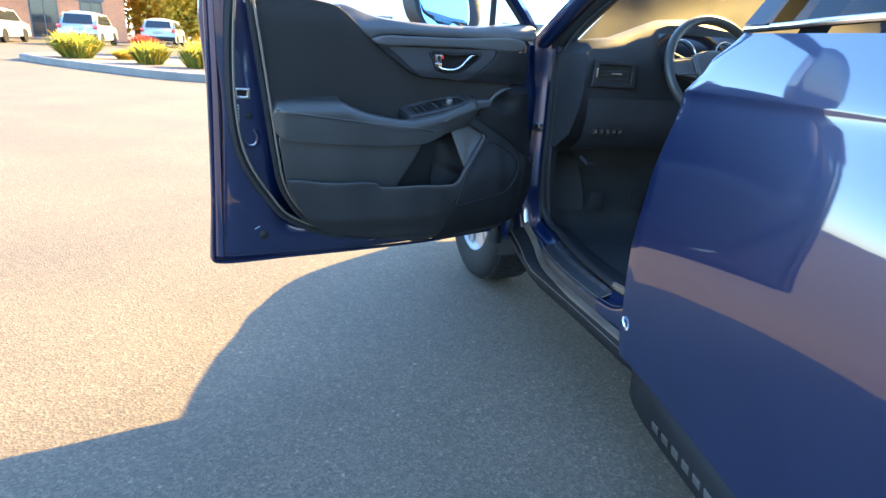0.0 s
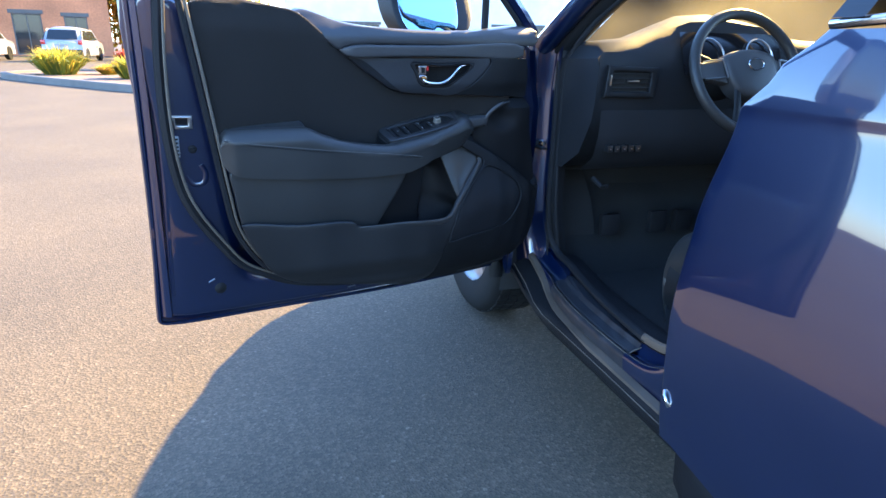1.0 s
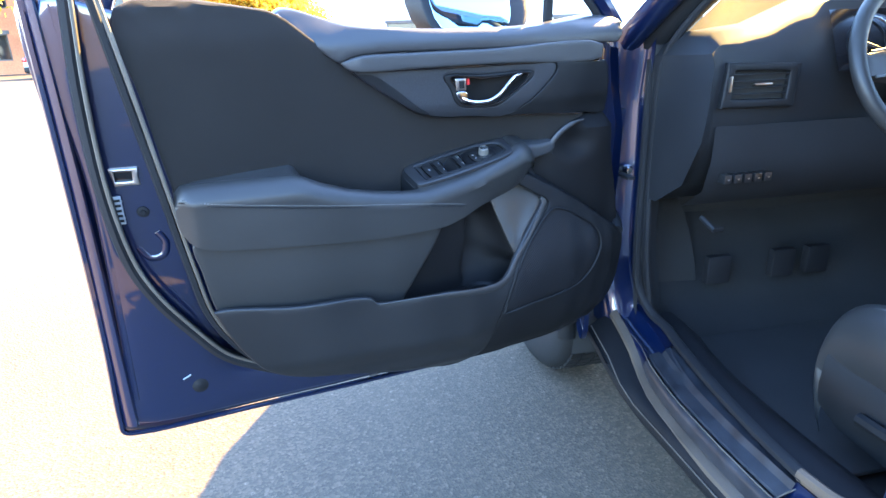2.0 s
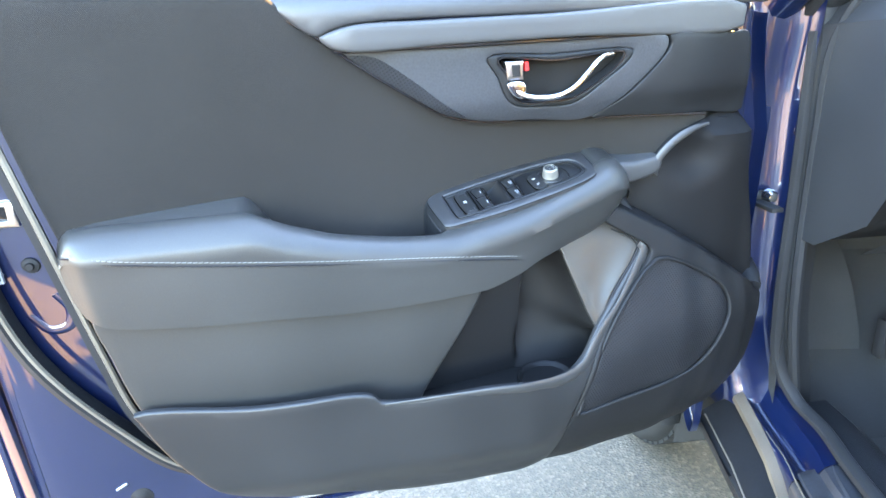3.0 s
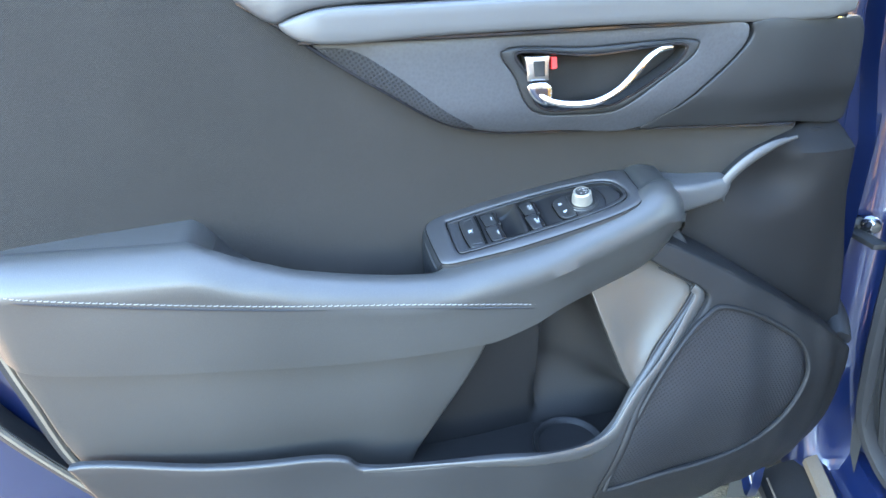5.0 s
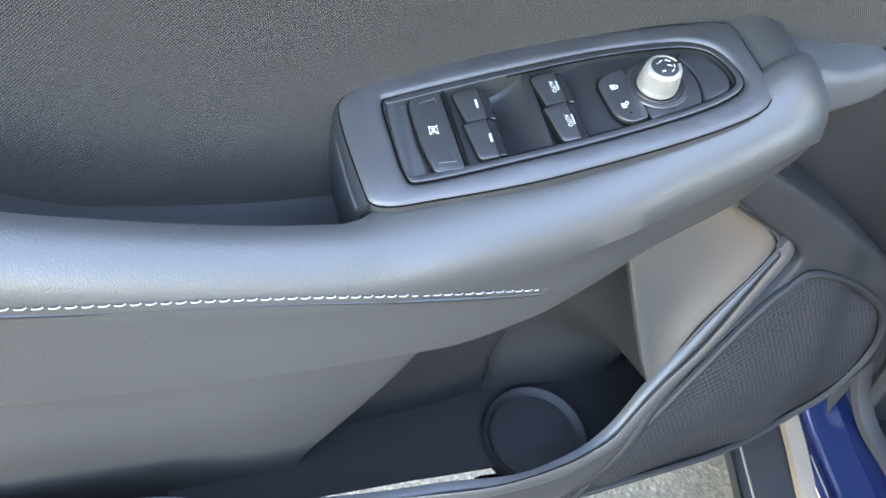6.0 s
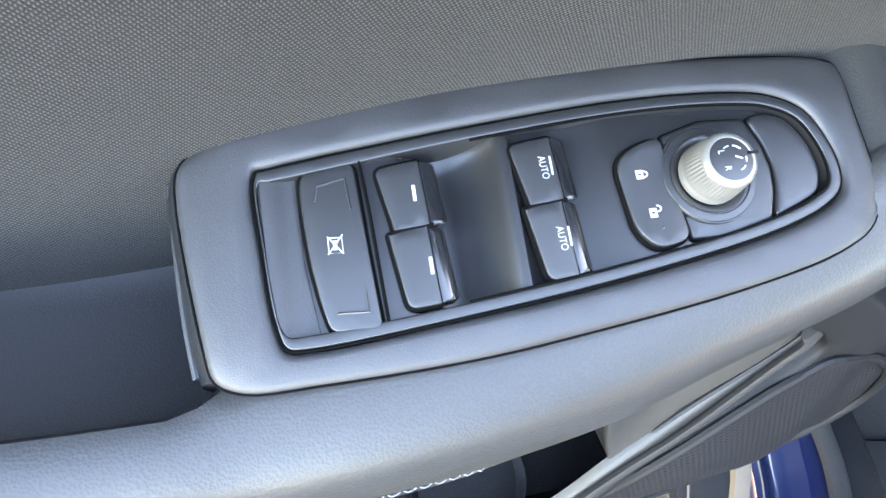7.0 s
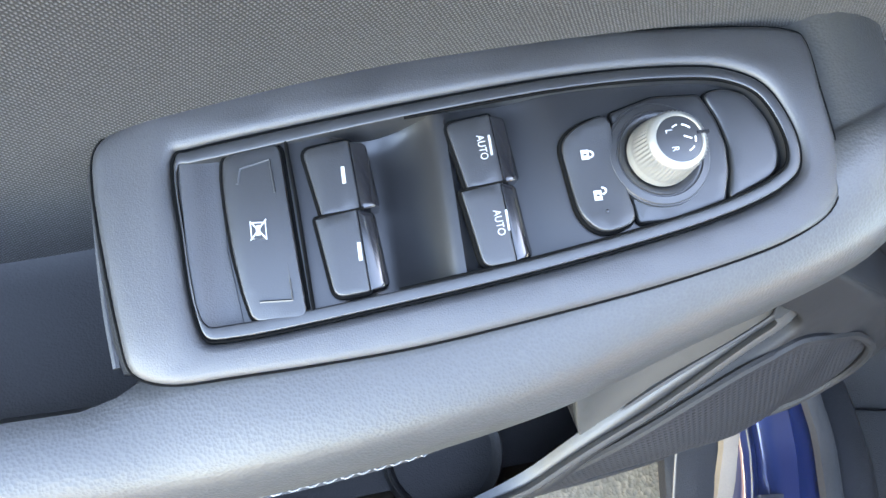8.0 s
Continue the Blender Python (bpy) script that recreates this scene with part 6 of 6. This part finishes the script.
def seat(x):
    """A front seat with rounded side bolsters, a plastic skirt and twin rows of stitching."""
    half = [(0.262, -0.10), (0.270, -0.06), (0.268, -0.02), (0.252, 0.016), (0.225, 0.034), (0.192, 0.030), (0.155, 0.008), (0.08, -0.003), (0.0, -0.005)]
    prof = [(p.x, p.y) for p in spline([(-w, h, 0) for w, h in half] + [(w, h, 0) for w, h in half[-2::-1]], 3)]
    stations = [(p.x, p.y) for p in spline([(-0.285, 0.47, 0), (-0.262, 0.52, 0), (-0.258, 0.56, 0), (-0.275, 0.595, 0), (-0.33, 0.618, 0), (-0.42, 0.625, 0), (-0.60, 0.615, 0), (-0.92, 0.59, 0)], 4)]
    base = part("front_seat", loft([[(x + w, y, z + h) for w, h in prof] for y, z in stations]), LEATHER, car, "dark upholstered front seat")
    part("seat_back", loft([[(x + w, y + d, z) for w, d in ((-0.25, -0.06), (-0.265, -0.01), (-0.25, 0.035), (-0.20, 0.05), (-0.16, 0.03), (-0.13, 0.0), (0.0, -0.01), (0.13, 0.0), (0.16, 0.03), (0.20, 0.05), (0.25, 0.035), (0.265, -0.01), (0.25, -0.06))]
                            for y, z in ((-0.90, 0.55), (-0.905, 0.62), (-0.92, 0.7), (-0.96, 0.83), (-1.0, 0.95), (-1.04, 1.07), (-1.07, 1.15), (-1.10, 1.20), (-1.14, 1.22))]), LEATHER, base)
    part("seat_skirt", loft([[(x - 0.274, y, z), (x - 0.280, y, z + 0.04), (x - 0.276, y, z + 0.09), (x - 0.262, y, z + 0.12)] for y, z in ((-0.28, 0.44), (-0.33, 0.415), (-0.45, 0.405), (-0.6, 0.40), (-0.98, 0.42))]), HARD, base, "black plastic seat skirt")
    for k in (0.0, 0.012):
        part("seat_stitching", tube(spline([(x - 0.243 + k, y, z + k * 0.9) for y, z in ((-0.262, 0.585), (-0.285, 0.618), (-0.34, 0.640), (-0.5, 0.647), (-0.8, 0.630))], 6), 0.0013, 6), THREAD, base)
    part("seat_lever", tube([(x - 0.286, -0.38, 0.47), (x - 0.291, -0.46, 0.475), (x - 0.286, -0.54, 0.465)], 0.012, 8), HARD, base)
    part("seat_rail", box(x - 0.20, x - 0.15, -1.0, -0.40, 0.345, 0.40, 0.005), SATIN, base)


seat(0.545)
seat(1.285)
part("centre_console", loft([[(0.85, y, 0.36), (0.86, y, z), (1.0, y, z + 0.02), (1.0, y, 0.36)] for y, z in ((0.10, 0.85), (-0.2, 0.72), (-0.6, 0.66), (-1.0, 0.70))]), SOFT, car)
for x, n in ((0.62, "brake_pedal"), (0.73, "throttle_pedal"), (0.42, "foot_rest")):
    part(n, box(x - 0.035, x + 0.035, 0.24, 0.265, 0.46, 0.54, 0.006), RUBBER, car)
part("floor_mat", box(0.27, 0.80, -0.38, 0.16, 0.342, 0.352, 0.004), CARPET, car)


# ---- the car park's far side ----
def kerb_run(points, h=0.17, w=0.16):
    P = [Vector((*p, 0)) for p in points]
    rows = []
    for i, p in enumerate(P):
        t = (P[min(i + 1, len(P) - 1)] - P[max(i - 1, 0)]).normalized()
        n = Vector((-t.y, t.x, 0))
        rows.append([p - n * 0.0 + Vector((0, 0, -0.02)), p + n * 0.01 + Vector((0, 0, h - 0.015)), p + n * 0.025 + Vector((0, 0, h)), p + n * (w - 0.02) + Vector((0, 0, h)), p + n * w + Vector((0, 0, h - 0.02)), p + n * w + Vector((0, 0, -0.02))])
    return loft([[tuple(q) for q in r] for r in rows], True)


ISLAND = [(7.0, 9.4), (4.0, 11.2), (0.65, 13.2), (-1.4, 16.5), (-3.05, 20.0), (-3.25, 20.8), (-2.95, 21.6), (-1.8, 22.6), (1.0, 22.0), (8.0, 17.0)]
kerb = part("kerb", kerb_run([tuple(p.xy) for p in spline([(*p, 0) for p in ISLAND], 5)]), CONCRETE, None)
tagged(kerb, "pale concrete kerb round a planted island", "kerb", kind="structure")


def gutter_run(points, w=0.30):
    P = [Vector((*p, 0)) for p in points]
    rows = []
    for i, p in enumerate(P):
        t = (P[min(i + 1, len(P) - 1)] - P[max(i - 1, 0)]).normalized()
        n = Vector((-t.y, t.x, 0))
        rows.append([tuple(p - n * w + Vector((0, 0, -0.02))), tuple(p - n * w + Vector((0, 0, 0.006))), tuple(p - n * 0.004 + Vector((0, 0, 0.006))), tuple(p - n * 0.004 + Vector((0, 0, -0.02)))])
    return loft(rows, True)


gutter = part("gutter", gutter_run([tuple(p.xy) for p in spline([(*p, 0) for p in ISLAND], 5)]), GUTTER, None)
tagged(gutter, "pale concrete gutter strip before the kerb", "gutter", kind="structure")
soil = part("planting_bed", merge(([(x, y, 0.10) for x, y in ISLAND], [tuple(range(len(ISLAND)))])), MULCH, None, smooth=False)
tagged(soil, "brown mulch of the planted island", "planting bed", kind="structure")


def leaf_clump(r, h, count, leaf, seed):
    """Arching narrow blades that spring from a base, longest in the middle."""
    rng = random.Random(seed)
    V, F = [], []
    for i in range(count):
        a, s = rng.uniform(0, 6.283), math.sqrt(rng.random())
        L = h * rng.uniform(0.7, 1.25)
        p = Vector((0.45 * r * s * math.cos(a), 0.45 * r * s * math.sin(a), 0.0))
        a += rng.uniform(-0.5, 0.5)
        out = Vector((math.cos(a), math.sin(a), 0))
        lean = rng.uniform(0.25, 1.25) * s
        side = Vector((-out.y, out.x, 0)) * leaf
        p1, p2 = p + out * lean * r * 0.45 + Vector((0, 0, L * 0.62)), p + out * lean * r * 1.0 + Vector((0, 0, L * (1.0 - 0.45 * lean)))
        k = len(V)
        V += [tuple(p - side), tuple(p + side), tuple(p1 + side), tuple(p1 - side), tuple(p2)]
        F += [(k, k + 1, k + 2, k + 3), (k + 3, k + 2, k + 4)]
    return V, F


def shrub(x, y, r, h, mat, seed, label, dry=None, base=0.10):
    ob = thing("shrub", pose(x, y, base), label, "shrub", "shrubs in the island")
    part("stems", merge(*[tube([(0, 0, 0), (r * 0.4 * math.cos(a), r * 0.4 * math.sin(a), h * 0.5)], 0.012, 5) for a in (0.3, 1.7, 2.9, 4.1, 5.3)]), BARK, ob)
    tagged(part("leaves", leaf_clump(r, h * 0.85, 620, 0.022, seed), mat, ob), kind="stuff")
    if dry:
        tagged(part("bloom", leaf_clump(r * 1.0, h * 0.95, 260, 0.016, seed + 50), dry, ob), kind="stuff")


shrub(-1.9, 20.6, 0.92, 0.86, LEAF, 1, "round green shrub with yellow tips in mulch", LEAF_DRY)
shrub(-0.6, 20.4, 0.45, 0.35, LEAF_DRY, 2, "low dry yellow shrub in mulch")
shrub(0.0, 18.0, 0.70, 0.66, LEAF, 3, "small green shrub with yellow flowers in mulch", LEAF_DRY)
shrub(1.15, 16.6, 0.68, 0.75, LEAF, 4, "bushy green shrub with yellow flowers in mulch", LEAF_DRY)
shrub(2.4, 15.2, 0.7, 0.7, LEAF, 5, "bushy green shrub with yellow flowers in mulch", LEAF_DRY)
shrub(0.55, 36.5, 0.9, 0.8, LEAF_RED, 6, "low red-leaved shrub beside parked cars", None, 0.0)


def parked_suv(x, y, turn, mat, label, h=1.72, length=4.7, tall=1.0):
    """A parked family car: body with waist and cabin, windows, lamps and wheels."""
    ob = thing("parked_car", pose(x, y, 0, 0, 0, turn), label, "car", "cars parked by the building")
    prof = [(-length / 2, 0.45), (-length / 2 + 0.05, 0.95), (-length / 2 + 0.25, 1.08), (-length / 2 + 0.55, h - 0.12), (-length / 2 + 0.9, h), (0.3, h), (0.75, h - 0.08), (1.35, 1.10), (length / 2 - 0.2, 0.98), (length / 2, 0.75), (length / 2, 0.42)]
    rows = []
    for s in np.linspace(-1, 1, 9):
        lean = 1 - 0.12 * abs(s) ** 4
        rows.append([(s * 0.92 * (1 - 0.16 * ease(pz, (1.0, 0.0), (h, 1.0))), py * (1 - 0.03 * s * s), pz * lean + 0.25 * (1 - lean)) for py, pz in prof])
    body = loft(rows)
    part("body", body, mat, ob)
    part("sides", merge(*[([(s * 0.905, -length / 2 + 0.1, 0.3), (s * 0.905, length / 2 - 0.1, 0.3), (s * 0.905, length / 2 - 0.15, 0.9), (s * 0.90, 1.2, 1.05), (s * 0.78, 0.6, h - 0.12), (s * 0.78, -length / 2 + 0.85, h - 0.08), (s * 0.90, -length / 2 + 0.2, 1.05)], [(0, 1, 2, 3, 4, 5, 6)]) for s in (-1, 1)]), mat, ob, smooth=False)
    for s in (-1, 1):
        part("side_window", ([(s * 0.90, 1.0, 1.08), (s * 0.80, 0.55, h - 0.2), (s * 0.80, -length / 2 + 1.0, h - 0.18), (s * 0.89, -length / 2 + 0.5, 1.10)], [(0, 1, 2, 3)]), DARK_GLASS, ob, smooth=False)
        part("tail_light", box(s * 0.83 - 0.09, s * 0.83 + 0.09, -length / 2 - 0.01, -length / 2 + 0.16, 0.86, 1.06, 0.03), TAIL, ob)
        part("headlight", box(s * 0.70 - 0.14, s * 0.70 + 0.14, length / 2 - 0.18, length / 2 + 0.0, 0.74, 0.86, 0.03), MARK, ob)
        for yy in (-1.38, 1.38):
            part("wheel", moved(lathe([(0.0, 0.11), (0.21, 0.10), (0.23, 0.12), (0.34, 0.11), (0.35, 0.08), (0.35, -0.08), (0.3, -0.12)], 20), pose(s * 0.82, yy, 0.35, 0, 90 * s, 0)), TYRE, ob)
    y0 = -length / 2
    part("rear_window", ([(-0.70, y0 + 0.22, 1.10), (0.70, y0 + 0.22, 1.10), (0.62, y0 + 0.50, h - 0.16), (-0.62, y0 + 0.50, h - 0.16)], [(0, 1, 2, 3)]), DARK_GLASS, ob, smooth=False)
    part("windscreen", ([(-0.74, 1.38, 1.12), (0.74, 1.38, 1.12), (0.64, 0.79, h - 0.07), (-0.64, 0.79, h - 0.07)], [(0, 1, 2, 3)]), DARK_GLASS, ob, smooth=False)
    part("plate", box(-0.26, 0.26, y0 - 0.02, y0 + 0.02, 0.78, 0.90, 0.005), MARK, ob)
    part("bumper", box(-0.90, 0.90, y0 - 0.06, y0 + 0.2, 0.36, 0.62, 0.05), HARD, ob)
    return ob


parked_suv(-6.3, 38.5, -12, WHITE_PAINT, "white family car parked before a brick building")
parked_suv(-2.0, 38.0, -12, WHITE_PAINT, "white family car parked before a brick building")
parked_suv(1.9, 41.0, -12, WHITE_PAINT, "white car parked beside a yellow tree", 1.62)
parked_suv(5.6, 40.0, -12, WHITE_PAINT, "white car parked behind the open door", 1.7)
parked_suv(11.5, 36.0, -20, WHITE_PAINT, "white car seen over the door's shoulder", 1.55)
parked_suv(17.0, 37.0, -20, DARK_PAINT, "dark car seen over the door's shoulder", 1.6)
parked_suv(27.0, 34.0, -30, WHITE_PAINT, "white car seen beyond the mirror", 1.6)


def building(name, x0, x1, y, depth, h, mat, label, openings, turn=0, cornice=None):
    """A building whose front wall has real openings with recessed frames and panes."""
    ob = thing(name, pose(x0, y, 0, 0, 0, turn), label, "building")
    W = x1 - x0
    xs = sorted({0, W, *[o[0] for o in openings], *[o[1] for o in openings]})
    zs = sorted({0, h, *[o[2] for o in openings], *[o[3] for o in openings]})
    V, F = [], []
    for a, b in zip(xs, xs[1:]):
        for c, d in zip(zs, zs[1:]):
            if any(o[0] <= a and b <= o[1] and o[2] <= c and d <= o[3] for o in openings):
                continue
            k = len(V)
            V += [(a, 0, c), (b, 0, c), (b, 0, d), (a, 0, d)]
            F.append((k, k + 1, k + 2, k + 3))
    k = len(V)
    V += [(0, 0, 0), (0, depth, 0), (0, depth, h), (0, 0, h), (W, 0, 0), (W, depth, 0), (W, depth, h), (W, 0, h)]
    F += [(k, k + 1, k + 2, k + 3), (k + 4, k + 5, k + 6, k + 7), (k + 1, k + 5, k + 6, k + 2)]
    part("wall", (V, F), mat, ob, smooth=False)
    part("roof", box(-0.15, W + 0.15, -0.15, depth, h, h + 0.3, 0.02), cornice or CONCRETE, ob)
    for o in openings:
        w = part("window" if o[2] > 0.3 else "door", merge(box(o[0], o[0] + 0.08, 0.04, 0.24, o[2], o[3]), box(o[1] - 0.08, o[1], 0.04, 0.24, o[2], o[3]), box(o[0] + 0.08, o[1] - 0.08, 0.04, 0.24, o[3] - 0.08, o[3]), box(o[0] + 0.08, o[1] - 0.08, 0.04, 0.24, o[2], o[2] + 0.08), box((o[0] + o[1]) / 2 - 0.03, (o[0] + o[1]) / 2 + 0.03, 0.06, 0.2, o[2] + 0.08, o[3] - 0.08)), CONCRETE, ob, smooth=False)
        part("pane", box(o[0] + 0.08, o[1] - 0.08, 0.15, 0.17, o[2] + 0.08, o[3] - 0.08), DARK_GLASS, w, smooth=False)
        part("lintel", box(o[0] - 0.15, o[1] + 0.15, -0.04, 0.1, o[3] + 0.004, o[3] + 0.25), CONCRETE, w, smooth=False)
    return ob


building("brick_building", -26, 0.0, 50, 14, 9.0, BRICK, "red brick building with pale stone lintels",
         [(20.2, 21.9, 0.05, 2.7), (21.0, 22.6, 4.2, 6.2), (17.5, 19.0, 4.2, 6.2), (14.0, 15.6, 4.2, 6.2), (23.6, 24.9, 4.2, 6.2), (23.2, 24.6, 0.9, 2.6), (17.0, 18.6, 0.9, 2.6), (13.6, 15.2, 0.9, 2.6), (9, 10.6, 4.2, 6.2), (9, 10.6, 0.9, 2.6)])
building("shop_building", 15, 60, 60, 14, 6.0, STUCCO, "low beige shop building with a brown band", [(4, 9, 0.6, 3.0), (12, 17, 0.6, 3.0), (20, 25, 0.6, 3.0), (29, 34, 0.6, 3.0)], -25, BROWN_WALL)


def tree(x, y, h, spread, mat, seed, label):
    rng = random.Random(seed)
    ob = thing("tree", pose(x, y, 0), label, "tree", "trees behind the car park")
    limbs = [tube(spline([(0, 0, 0), (0.05 * h * 0.3, 0, h * 0.3), (0.0, 0.1, h * 0.8)], 5), 0.035 * h, 8, taper=lambda s: 1.1 - 0.8 * s)]
    tips = []
    for i in range(17):
        a, z = i * 2.4, h * rng.uniform(0.10, 0.65)
        t = Vector((math.cos(a) * spread * rng.uniform(0.4, 0.8), math.sin(a) * spread * rng.uniform(0.4, 0.8), z + h * rng.uniform(0.05, 0.3)))
        limbs.append(tube(spline([(0, 0, z), (t.x * 0.5, t.y * 0.5, z + 0.12 * h), tuple(t)], 4), 0.012 * h, 6, taper=lambda s: 1.1 - 0.9 * s))
        tips.append(t)
    part("trunk", merge(*limbs), BARK, ob)
    V, F = [], []
    for t in tips + [Vector((0, 0, h * 0.9))]:
        for j in range(430):
            d = Vector((rng.gauss(0, 1), rng.gauss(0, 1), rng.gauss(0, 0.8))) * spread * 0.26
            p = t + d
            a = Vector((rng.uniform(-1, 1), rng.uniform(-1, 1), rng.uniform(-1, 1))).normalized() * 0.19
            b = a.cross(Vector((rng.uniform(-1, 1), rng.uniform(-1, 1), rng.uniform(-1, 1)))).normalized() * 0.12
            k = len(V)
            V += [tuple(p - a), tuple(p - b), tuple(p + a), tuple(p + b)]
            F.append((k, k + 1, k + 2, k + 3))
    part("crown", (V, F), mat, ob, smooth=False)


tree(-12.5, 44, 8.0, 3.0, LEAF, 15, "green tree beside the brick building")
tree(3.6, 54, 7.5, 3.3, LEAF_DRY, 11, "yellow autumn tree behind parked cars")
tree(6.2, 52, 7.0, 3.2, LEAF_DRY, 12, "yellow-green autumn tree behind parked cars")
tree(8.6, 53, 6.5, 3.0, LEAF_DRY, 16, "yellow-green autumn tree behind parked cars")
tree(22.5, 66, 5.0, 3.0, LEAF, 13, "low green tree at the car park's far end")
tree(26.5, 66, 5.0, 2.8, LEAF_DRY, 14, "low yellowing tree at the car park's far end")
tree(0.9, 57, 7.5, 2.8, LEAF_DRY, 17, "yellow autumn tree at the brick building's corner")
